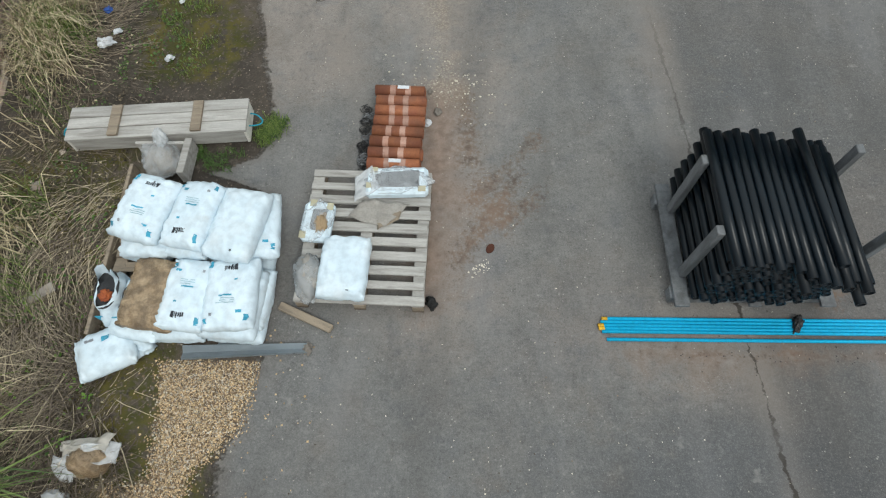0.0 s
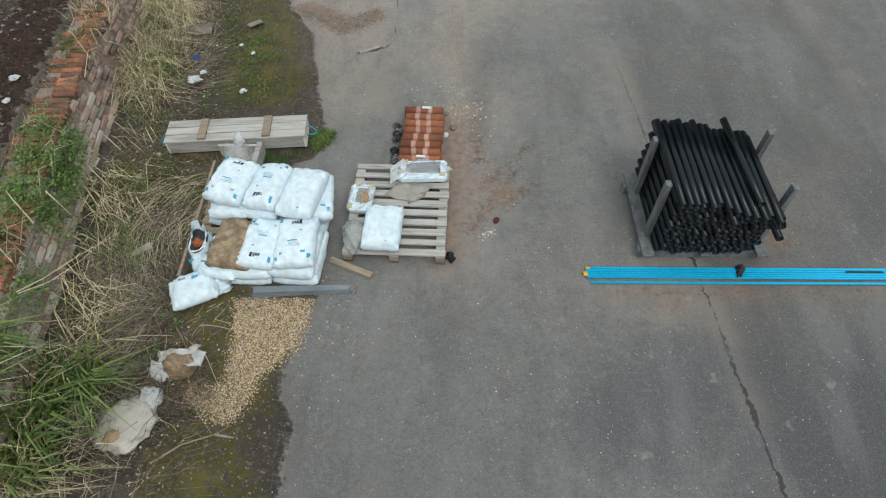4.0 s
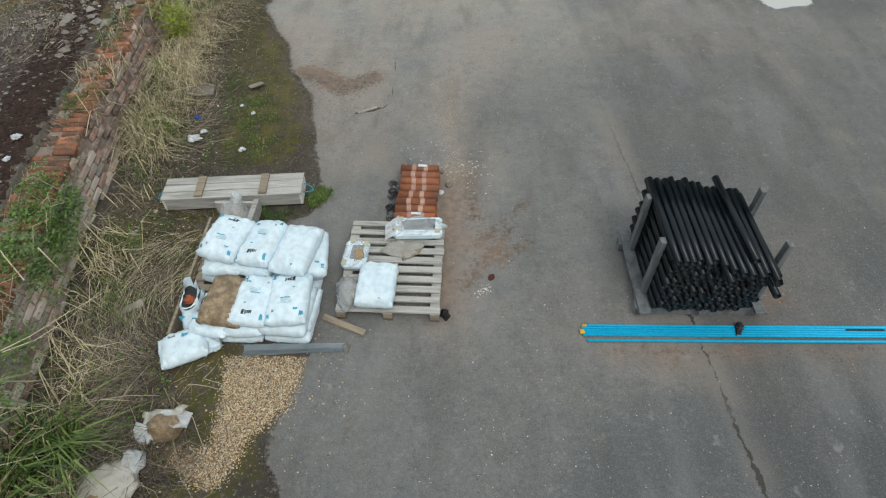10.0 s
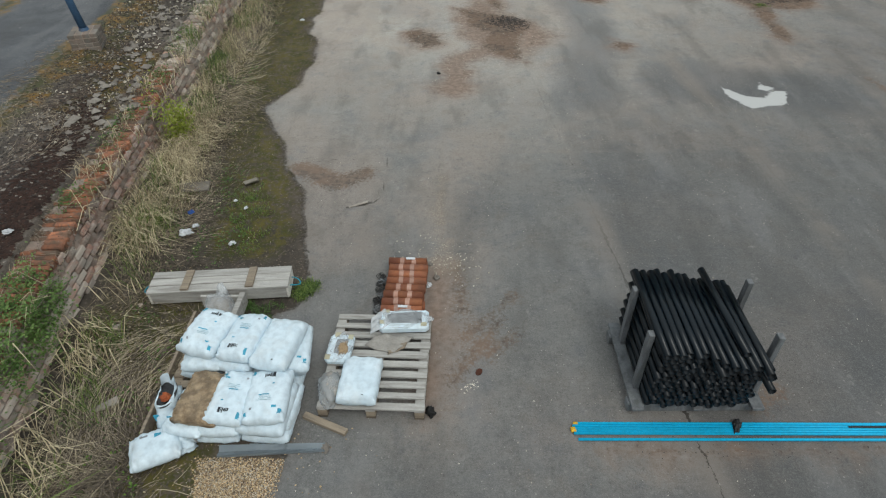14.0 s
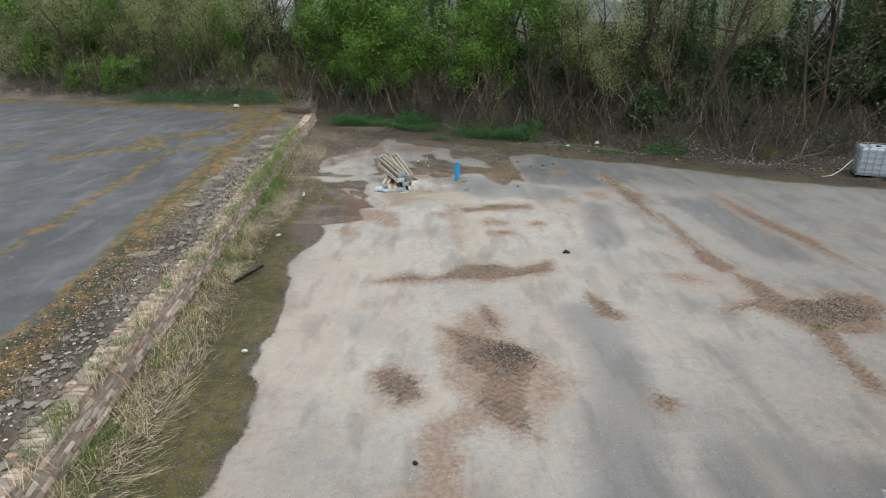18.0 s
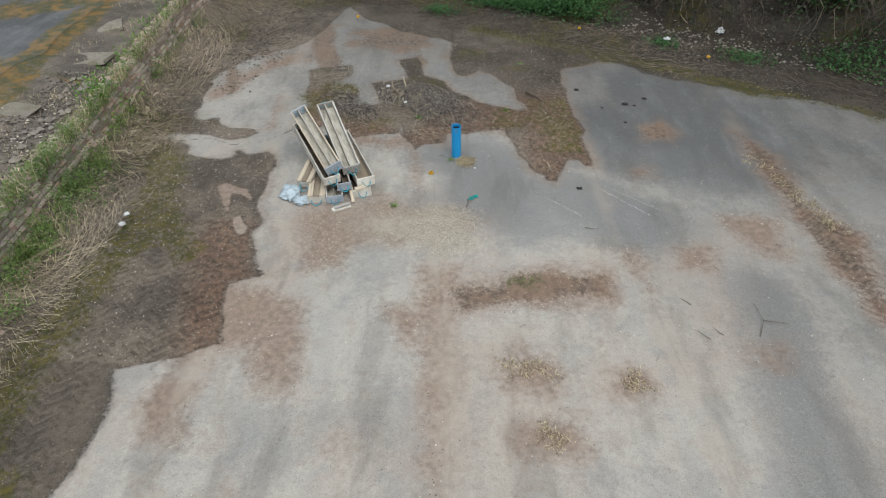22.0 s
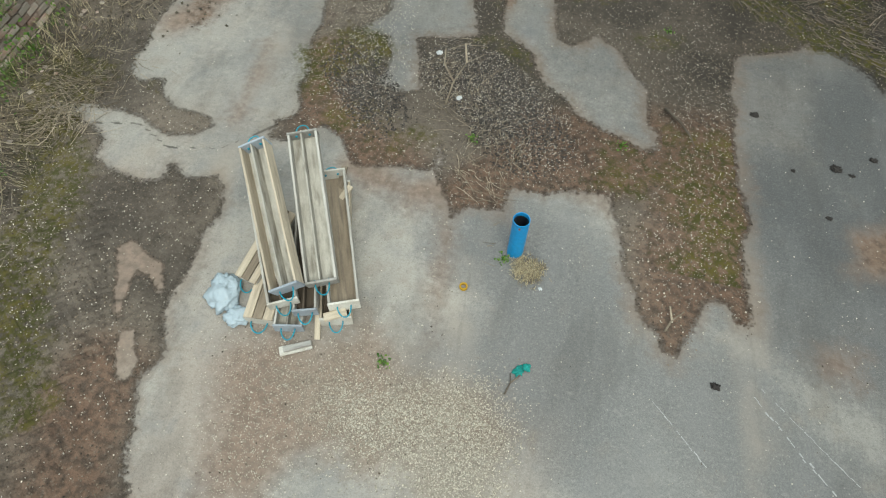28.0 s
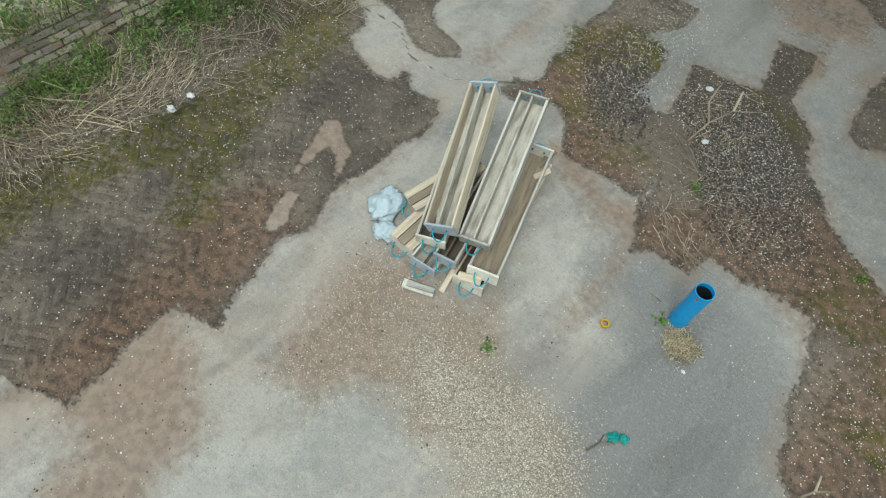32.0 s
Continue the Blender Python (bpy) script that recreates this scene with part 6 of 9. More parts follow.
# ---- plank, grey sheet and litter by the sacks ----
pl = thing("loose_plank", "short weathered plank lying on concrete", "plank", pose(-0.815, 2.335, 0.0, 0, 0, -23.5))
box_part("board", (0, 0, 0.022), (0.45, 0.062, 0.044), M_WOOD, pl, 0.004, 0.002)
pvc = thing("grey_channel", "thin grey plastic channel lying beside gravel", "channel", pose(-1.23, 2.075, 0.0, 0, 0, 3.2))
bm = bmesh.new()
prof = ((-0.055, 0.004), (-0.05, 0.03), (0.0, 0.008), (0.05, 0.035), (0.055, 0.01))
for i in range(2):
    for y, z in prof:
        bm.verts.new((-0.46 + 0.92 * i, y * (1 - 0.35 * i), z + 0.01))
bm.verts.ensure_lookup_table()
for k in range(4):
    bm.faces.new((bm.verts[k], bm.verts[k + 1], bm.verts[k + 6], bm.verts[k + 5]))
bmesh.ops.solidify(bm, geom=bm.faces[:], thickness=0.003)
part("channel", bm, M_SHEET, pvc)
o = crumpled("muddy_end", (0.06, 0.09, 0.04), 66, M_STONE, pvc, 0.5)
o.location = (0.46, 0.0, 0.0)
pv2 = thing("grey_channel", "short grey plastic strip under a channel", "channel", pose(-1.52, 2.10, 0.012, 0, 0, 0))
box_part("strip", (0, 0, 0.0), (0.42, 0.075, 0.004), M_SHEET, pv2, 0)


def gravel_bag(m, label, seed, size, full=True):
    """A burst bag: what is left of its gravel, with torn and creased film draped over it."""
    w, d, h = size
    ob = thing("gravel_bag", label, "bag", m, "burst gravel bags")
    if full:
        crumpled("gravel_inside", (w * 0.85, d * 0.9, h), seed + 3, M_SANDBAG, ob, 0.16)
    for k, q in enumerate((((-0.55, -0.2, 0.25), (0.0, -0.45, 0.15), (0.1, 0.3, 1.05), (-0.5, 0.45, 0.7)), ((0.0, -0.1, 0.95), (0.6, -0.15, 0.45), (0.62, 0.4, 0.55), (0.0, 0.35, 1.05)),
                           ((-0.5, 0.25, 0.75), (0.45, 0.2, 1.0), (0.55, 0.62, 0.6), (-0.6, 0.6, 0.35)), ((-0.7, -0.35, 0.1), (-0.25, -0.5, 0.2), (-0.2, 0.1, 0.85), (-0.65, 0.2, 0.5)))):
        sheet_flap("torn_film", [(x * w, y * d, z * h) for x, y, z in q], seed + k, M_BAGFILM if k % 2 == 0 else M_CLEAR, ob, 0.045 if full else 0.035, 14)
    return ob


gravel_bag(pose(-2.13, 1.28, 0.03, 0, 0, 6), "burst milky plastic gravel bag on earth", 71, (0.34, 0.25, 0.17))
flat_bag = thing("gravel_bag", "flattened milky plastic gravel bag in the grass", "bag", pose(-2.43, 0.79, 0.05, 0, 0, 52), "burst gravel bags")
crumpled("bag_film", (0.48, 0.42, 0.07), 75, M_BAGFILM, flat_bag, 0.20, crease=0.14)
o = crumpled("torn_mouth", (0.16, 0.20, 0.05), 76, M_CLEAR, flat_bag, 0.4, crease=0.2)
o.location = (0.26, 0.02, 0.02)
o = crumpled("gravel_inside", (0.14, 0.12, 0.05), 77, M_GRAVEL, flat_bag, 0.2)
o.location = (-0.12, -0.03, 0.035)


# ---- heap of timber troughs ----
def placed(near, yaw, pitch, length, h, roll=0):
    """Pose of a trough whose near upper rim has its middle at near; it runs away along yaw, rising by pitch."""
    m = Matrix.Translation(near) @ pose(0, 0, 0, 0, 0, yaw) @ pose(0, 0, 0, 0, -pitch, 0) @ pose(0, 0, 0, roll, 0, 0)
    return m @ pose(length / 2, 0, -h)


trough(placed((-1.20, 22.96, 0.615), 122.5, 12.5, 1.52, 0.17, -18), "open timber trough with divider, whitened end, on top of the heap", 11, 1.52, 0.27, 0.17, side=M_WOODNEW, ends=M_BLUEWOOD)
trough(placed((-0.95, 23.17, 0.47), 116, 17.0, 1.54, 0.16, -4), "open grey timber trough with divider, tilted over the heap", 12, 1.54, 0.29, 0.16, ends=M_WOODGREY)
trough(placed((-0.73, 23.10, 0.30), 115.0, 1.0, 1.60, 0.16), "open timber trough with mud inside and whitened end", 13, 1.60, 0.29, 0.16, divider=False, inner=M_WOOD)
trough(placed((-0.79, 22.99, 0.15), 110.5, 0.0, 1.66, 0.15), "open timber trough flat on the concrete under others", 14, 1.66, 0.30, 0.15, divider=False, inner=M_WOODDARK, side=M_WOODNEW)
trough(placed((-1.22, 22.90, 0.44), 121, 10.5, 1.50, 0.15), "timber trough with white end board and blue rope", 15, 1.50, 0.27, 0.15, inner=M_WOODDARK)
trough(placed((-1.05, 22.93, 0.30), 110, 6, 1.40, 0.14), "dark timber trough wedged inside the heap", 16, 1.40, 0.22, 0.14, ends=M_BLUEWOOD, inner=M_WOODDARK)
trough(placed((-1.20, 22.80, 0.14), 104, 2, 1.10, 0.13), "broken timber trough at the heap's foot", 17, 1.10, 0.27, 0.13, ends=M_BLUEWOOD)
def upturned(m, label, seed, length, w, h):
    """Trough lying face down: three planks uppermost."""
    r = random.Random(seed)
    ob = thing("timber_trough", label, "trough", m, "timber troughs in the heap")
    for i in range(3):
        box_part("plank", (0, (i - 1) * w / 3, h - 0.011), (length, w / 3 - 0.008, 0.022), (M_WOODNEW, M_WOOD, M_WOODNEW)[i], ob, 0.003, 0.003, rng=r)
    for s_ in (-1, 1):
        box_part("side_board", (0, s_ * (w / 2 - 0.012), h / 2 - 0.014), (length - 0.05, 0.022, h - 0.03), M_WOODGREY, ob, 0.003)
        box_part("end_board", (s_ * (length / 2 - 0.012), 0, h / 2 - 0.013), (0.022, w, h - 0.028), M_WHITEWASH, ob, 0.003)
    rope_loop(ob, -length / 2 - 0.002, h * 0.4, -1, 0.16)
    return ob


upturned(placed((-1.50, 22.80, 0.15), 97, 2, 0.75, 0.15), "upturned planked trough with white end and rope", 18, 0.75, 0.29, 0.15)
upturned(placed((-1.77, 23.13, 0.20), 79, 14, 0.80, 0.16), "upturned planked trough leaning under the heap", 19, 0.80, 0.25, 0.16)
for x, y, z, l, w, turn, tilt, m_ in ((-1.08, 22.66, 0.02, 0.30, 0.085, 30, 0, M_WHITEWASH), (-1.06, 22.67, 0.055, 0.26, 0.05, 32, 0, M_WOODGREY), (-0.95, 22.92, 0.09, 0.30, 0.05, 108, 18, M_WOODNEW),
                                      (-1.22, 24.32, 0.17, 0.35, 0.07, 75, 10, M_WOODNEW), (-1.30, 24.55, 0.2, 0.30, 0.07, 95, 14, M_WOOD), (-0.80, 23.02, 0.165, 0.22, 0.08, 32, 0, M_WOODNEW)):
    o = thing("loose_plank", "broken timber offcut in the trough heap", "plank", pose(x, y, z, 0, -tilt, turn), "offcuts in the heap")
    box_part("board", (0, 0, 0), (l, w, 0.03), m_, o, 0.003, 0.004)
film_ob = thing("plastic_sheet", "crumpled pale blue plastic sheet under troughs", "sheet", pose(-1.98, 23.02, 0.02, 0, 0, 20))
crumpled("film", (0.30, 0.40, 0.09), 81, M_PALEBLUE, film_ob, 0.35, crease=0.25)
o = crumpled("film_tail", (0.24, 0.20, 0.06), 83, M_PALEBLUE, film_ob, 0.4, crease=0.25)
o.location = (0.16, -0.28, 0)

# ---- blue standpipe, yellow ring, rag ----
stand = thing("standpipe", "upright bright blue plastic pipe rising from concrete", "pipe", pose(0.69, 24.265, -0.02, 2.5, 0, 0))
bm = bmesh.new()
hollow(bm, 0.65, 0.083, 0.007, 28)
part("tube", bm, M_BLUEDUCT, stand, smooth=False)
# dark inner sleeve: the shade inside the blue pipe, painted as colour
bm = bmesh.new()
tube(bm, [(0, 0, 0.03), (0, 0, 0.60)], 0.0755, 28, False)
bmesh.ops.reverse_faces(bm, faces=bm.faces)
part("dark_bore", bm, M_PRINTDARK, stand)
for f in stand.children[0].data.polygons:
    f.use_smooth = abs(f.normal.z) < 0.5
box_part("rust_stain", (0.0, -0.084, 0.60), (0.018, 0.003, 0.03), M_CLAY, stand, 0)
ring_ob = thing("yellow_ring", "small yellow plastic ring lying on concrete", "ring", pose(0.275, 23.72, 0.0))
bm = bmesh.new()
hollow(bm, 0.03, 0.042, 0.014, 16)
part("ring", bm, M_YELLOW, ring_ob)
rag2 = thing("teal_rag", "small teal scrap of netting on concrete", "rag", pose(0.98, 23.0, 0.002, 0, 0, 60))
crumpled("scrap", (0.09, 0.07, 0.02), 91, M_TEAL, rag2, 0.9)
o = crumpled("scrap", (0.07, 0.06, 0.02), 92, M_TEAL, rag2, 0.9)
o.location = (0.08, -0.03, 0)

# ---- caged liquid tank at the yard's edge ----
tank = thing("ibc_tank", "milky plastic liquid tank in a steel cage on pallet", "tank", pose(15.33, 24.28, 0.02, 0, 0, -23.5))
bm = bmesh.new()
box(bm, 0, 0, 0.60, 1.10, 0.92, 0.92, bevel=0.06)
bottle = part("bottle", bm, M_TANK, tank)
bm = bmesh.new()
tube(bm, [(0, 0, 1.05), (0, 0, 1.09)], 0.09, 16)
part("filler_cap", bm, M_BLACKPIPE, bottle)
for z in (0.16, 0.36, 0.56, 0.76, 0.94, 1.09):
    bm = bmesh.new()
    for (ax, ay), (bx, by) in zip(((-0.58, -0.49), (0.58, -0.49), (0.58, 0.49), (-0.58, 0.49)), ((0.58, -0.49), (0.58, 0.49), (-0.58, 0.49), (-0.58, -0.49))):
        tube(bm, [(ax, ay, z), (bx, by, z)], 0.010, 6)
    part("cage_hoop", bm, M_CAGE, tank)
for i in range(6):
    x = -0.55 + 0.22 * i
    for y in (-0.50, 0.50):
        bm = bmesh.new()
        tube(bm, [(x, y, 0.13), (x, y, 1.10)], 0.009, 6)
        part("cage_bar", bm, M_CAGE, tank)
for i in range(5):
    y = -0.4 + 0.2 * i
    for x in (-0.59, 0.59):
        bm = bmesh.new()
        tube(bm, [(x, y, 0.13), (x, y, 1.10)], 0.009, 6)
        part("cage_bar", bm, M_CAGE, tank)
for x in (-0.3, 0.3):
    box_part("top_bar", (x, 0, 1.115), (0.05, 1.0, 0.02), M_CAGE, tank, 0.003)
for y in (-0.42, 0, 0.42):
    box_part("skid", (0, y, 0.02), (1.16, 0.09, 0.03), M_BLACKPIPE, tank, 0.004)
    for x in (-0.5, 0, 0.5):
        box_part("skid_block", (x, y, 0.075), (0.12, 0.09, 0.08), M_BLACKPIPE, tank, 0.004)
box_part("deck", (0, 0, 0.125), (1.18, 1.0, 0.02), M_CAGE, tank, 0.003)
hose = thing("pale_hose", "pale stiff hose trailing from the tank", "hose", pose(14.5, 24.3, 0))
bm = bmesh.new()
tube(bm, [(0.18, 0.1, 0.62), (0.0, 0.05, 0.5), (-0.25, 0.05, 0.22), (-0.55, 0.0, 0.06), (-0.9, -0.05, 0.03)], 0.016, 6)
part("hose_tube", bm, M_LITTER, hose, smooth=True)

# ---- blue post in its brick block on the terrace ----
post = thing("bollard", "leaning worn blue post with red reflector in a brick block", "bollard", pose(-5.83, 9.0, TERRACE_Z - 0.02, 0, 0, 14))
r = random.Random(4)
BL = None
for layer in range(4):
    for i in range(2):
        for j in range(4):
            x, y = ((i - 0.5) * 0.225, (j - 1.5) * 0.112) if layer % 2 == 0 else ((j - 1.5) * 0.112, (i - 0.5) * 0.225)
            sx, sy = (0.215, 0.103) if layer % 2 == 0 else (0.103, 0.215)
            if BL is None:
                bm = bmesh.new()
                box(bm, 0, 0, 0, 0.215, 0.103, 0.066, bevel=0.006, jig=0.003, rng=r)
                ob = part("brick", bm, M_BLOCK, post)
                BL = ob.data
            else:
                ob = new("brick", BL)
                ob.parent = post
            ob.matrix_basis = pose(x, y, 0.035 + 0.073 * layer, 0, 0, 90 if layer % 2 else 0)
box_part("mortar_core", (0, 0, 0.145), (0.43, 0.43, 0.275), M_MORTAR, post, 0.005)
bm = bmesh.new()
tube(bm, [(0, 0, 0.27), (-0.055, 0.02, 0.80), (-0.085, 0.03, 1.10)], [0.062, 0.056, 0.056], 14)
tube_ = part("post_tube", bm, M_BLUEPAINT, post, smooth=True)
bm = bmesh.new()
tube(bm, [(0, 0, 0.27), (-0.004, 0.001, 0.33)], [0.085, 0.07], 14)
part("base_collar", bm, M_BLUEPAINT, post)
box_part("reflector", (-0.055, -0.03, 0.98), (0.075, 0.012, 0.14), M_RED, tube_, 0.004, m=pose(0, 0, 0, 0, 0, 0))

# ---- black pipe length by the wall, covers, slabs, litter ----
bp = thing("black_duct_length", "single black plastic duct lying by the wall", "duct", pose(-4.1, 15.775, 0.10, 0, -2, 65))
bm = bmesh.new()
hollow(bm, 0.96, 0.034, 0.005, 14, "X")
bmesh.ops.translate(bm, vec=(-0.48, 0, 0), verts=bm.verts)
part("duct_tube", bm, M_BLACKPIPE, bp)
r = random.Random(15)
for x, y, sx, sy, turn in ((-6.95, 21.6, 0.55, 0.45, 20), (-7.05, 24.3, 0.6, 0.5, -12), (-6.9, 26.6, 0.7, 0.55, 8), (-7.35, 28.3, 0.55, 0.6, 30), (-6.1, 15.2, 0.4, 0.35, 10), (-6.4, 18.6, 0.42, 0.36, 50)):
    o = thing("paving_slab", "loose weathered paving slab lying on terrace rubble", "slab", pose(x, y, float(terrace_height(np.array([x]), np.array([y]), *terrace_masks(np.array([x]), np.array([y])))[0]), r.uniform(-3, 3), r.uniform(-3, 3), turn), "loose slabs")
    box_part("slab", (0, 0, 0.005), (sx, sy, 0.05), M_SLABSTONE, o, 0.012, 0.04, rng=r)
for x, y, z, s_, turn in ((-2.99, 4.95, 0.10, 0.15, 10), (-2.92, 5.10, 0.1, 0.08, 40), (-2.39, 4.83, 0.04, 0.085, 30), (-2.42, 5.55, 0.05, 0.06, 70), (-2.6, 5.7, 0.06, 0.05, 15), (-4.38, 4.1, 0.80, 0.09, 20), (-4.3, 3.75, 0.80, 0.07, 60), (-3.1, 12.5, 0.08, 0.1, 5), (-4.1, 18.3, 0.1, 0.12, 60), (-4.3, 22.0, 0.12, 0.10, 5), (-4.35, 22.25, 0.12, 0.09, 25),
                          (-0.86, 26.95, 0.07, 0.08, 10), (-0.41, 26.22, 0.07, 0.075, 50), (7.0, 30.1, 0.1, 0.25, 50), (7.3, 30.3, 0.12, 0.18, 10), (5.6, 29.6, 0.1, 0.15, 0), (-11.5, 37.0, 0.95, 0.3, 20), (1.02, 23.9, 0.0, 0.045, 0)):
    o = crumpled("white_litter", (s_, s_ * 0.7, s_ * 0.35), int(abs(x * 7 + y * 3)), M_LITTER, None, 0.5)
    o.matrix_basis = pose(x, y, z, 0, 0, turn)
    tagged(o, "crumpled white plastic scrap on the ground", "litter", "white litter")
for x, y, z, s_ in ((-3.05, 5.33, 0.14, 0.08), (-5.15, 5.05, 0.72, 0.2), (-5.2, 5.2, 0.74, 0.14)):
    o = crumpled("blue_litter", (s_, s_ * 0.8, s_ * 0.4), int(abs(x * 9)), M_LITTERBLUE, None, 0.5)
    o.location = (x, y, z)
    tagged(o, "crumpled blue plastic scrap among weeds", "litter", "blue litter")
for x, y, s_ in ((3.6, 30.4, 0.05), (6.3, 28.6, 0.05), (-2.2, 31.2, 0.05), (9.4, 26.9, 0.05)):
    o = crumpled("yellow_litter", (s_ * 1.6, s_ * 1.4, s_), int(y), M_YELLOW, None, 0.3)
    o.location = (x, y, 0.06)
    tagged(o, "small yellow plastic scrap on earth", "litter", "yellow litter")
card = thing("card_scrap", "small square of tan cardboard lying on tarmac", "card", pose(1.48, -0.31, 0.0, 0, 0, 20))
box_part("card", (0, 0, 0.004), (0.075, 0.085, 0.006), M_CARD, card, 0.002, 0.004)
for x, y, z, l, w, turn, m_, lab_ in ((-3.22, 5.95, 0.10, 0.38, 0.20, 12, M_STONE, "broad dark slate half buried in dead grass"), (-2.52, 6.17, 0.06, 0.20, 0.09, 28, M_SLABSTONE, "split grey board end lying on moss")):
    o = thing("flat_stone", lab_, "stone", pose(x, y, z, 3, 2, turn))
    box_part("stone", (0, 0, 0.012), (l, w, 0.03), m_, o, 0.008, 0.018)
stick = thing("flat_stone", "flat grey slate piece lying on moss", "stone", pose(-2.86, 2.46, 0.07, 4, 0, 40))
box_part("stone", (0, 0, 0.01), (0.24, 0.07, 0.02), M_STONE, stick, 0.006, 0.012)
# no bar lies here: it is added for the bright rim of a groove
cover = thing("drain_rod", "added stone-grey bar standing for the bright rim of a groove", "bar", pose(-0.95, 5.70, 0.0, 0, -3, 22))
bm = bmesh.new()
tube(bm, [(-0.14, 0, 0.0), (0.12, 0, 0.008)], 0.016, 8)
part("bar", bm, M_STONE, cover)


def scuff(pts, w, seed):
    """A broken white scrape: short, thin, tapering flakes in a line on the concrete."""
    r_ = random.Random(seed)
    bm = bmesh.new()
    a, b = Vector((*pts[0], 0.004)), Vector((*pts[1], 0.004))
    side = (b - a).cross(Vector((0, 0, 1))).normalized()
    n = int((b - a).length / 0.05)
    for i in range(n):
        if r_.random() < 0.2:
            continue
        s0, s1 = i / n, (i + r_.uniform(0.7, 1.1)) / n
        ww, off_ = w * r_.uniform(0.4, 1.2), side * r_.gauss(0, w * 0.4)
        v = [bm.verts.new(a.lerp(b, s) + off_ + side * k * ww / 2) for s, k in ((s0, -1), (s1, -0.7), (s1, 0.7), (s0, 1))]
        bm.faces.new(v)
    ob_ = part("white_scuff", bm, M_SCUFF, None)
    return tagged(ob_, "broken white scrape line on grey concrete", "scuff mark", kind="stuff")


scuff(((3.05, 23.36), (3.74, 22.63)), 0.016, 1)
scuff(((2.2, 23.05), (2.69, 22.58)), 0.010, 2)
scuff(((3.15, 23.42), (3.95, 22.75)), 0.008, 3)
green_post = thing("green_marker_post", "short teal plastic marker post before the wood", "post", pose(-13.9, 42.0, 1.2))
bm = bmesh.new()
tube(bm, [(0, 0, -0.3), (0, 0, 0.75)], 0.16, 10)
part("post_tube", bm, M_TEAL, green_post)
iron = thing("dark_debris", "small dark lump of debris on concrete", "debris", pose(3.3, 17.2, 0))
crumpled("lump", (0.17, 0.10, 0.05), 88, M_RUBBER, iron, 0.6)
stain = thing("lead_lump", "small black lump lying on concrete", "debris", pose(0.0, 9.84, 0))
crumpled("lump", (0.07, 0.07, 0.03), 89, M_RUBBER, stain, 0.4)


# ---- plants ----
def unit(v):
    return v / (np.linalg.norm(v, axis=-1, keepdims=True) + 1e-9)


def blades(name, base, height, lean, width, seed, material, label, category="grass", droop=0.6, kind="stuff"):
    """Bent grass blades: two segments each, from base points upward along a lean."""
    g = np.random.default_rng(seed)
    n = len(base)
    a = g.uniform(0, math.tau, n)
    out = np.stack([np.cos(a), np.sin(a), np.zeros(n)], -1)
    side = np.stack([-np.sin(a), np.cos(a), np.zeros(n)], -1)
    h = height * g.uniform(0.55, 1.25, n)[:, None]
    ln = lean * g.uniform(0.3, 1.3, n)[:, None]
    w = width * g.uniform(0.6, 1.3, n)[:, None]
    up = np.array([0, 0, 1.0])
    mid = base + up * h * 0.62 + out * h * ln * 0.4
    tip = base + up * h * (1 - droop * np.clip(ln, 0, 1) * 0.7) + out * h * ln * 1.1
    v = np.stack([base - side * w, base + side * w, mid + side * w * 0.8, mid - side * w * 0.8, tip], 1).reshape(-1, 3)
    i = np.arange(n)[:, None] * 5
    quads, tris = i + np.array([0, 1, 2, 3]), i + np.array([3, 2, 4])
    ob = mesh_object(name, v.tolist(), quads.tolist() + tris.tolist(), material)
    return tagged(ob, label, category, kind=kind)


def leaf_verts(p, size, seed, flat=0.0, fold=0.25):
    """Pointed leaves at p: five-cornered blades, folded a little; flat turns them towards the sky."""
    g = np.random.default_rng(seed)
    n = len(p)
    d = unit(g.normal(size=(n, 3)) * np.array([1, 1, 1 - flat * 0.85]))
    nrm = unit(g.normal(size=(n, 3)) + np.array([0, 0, 3.0 * flat + 0.6]))
    s = unit(np.cross(d, nrm))
    nrm = np.cross(s, d)
    z = size * g.uniform(0.6, 1.35, n)[:, None]
    v = np.stack([p, p + d * z * 0.45 + s * z * 0.36 + nrm * z * fold * 0.4, p + d * z, p + d * z * 0.45 - s * z * 0.36 + nrm * z * fold * 0.4], 1).reshape(-1, 3)
    f = np.arange(n)[:, None] * 4 + np.array([0, 1, 2, 3])
    return v, f


def leaves(name, p, size, seed, material, flat=0.0, parent=None):
    v, f = leaf_verts(p, size, seed, flat)
    return mesh_object(name, v, f, material, parent)


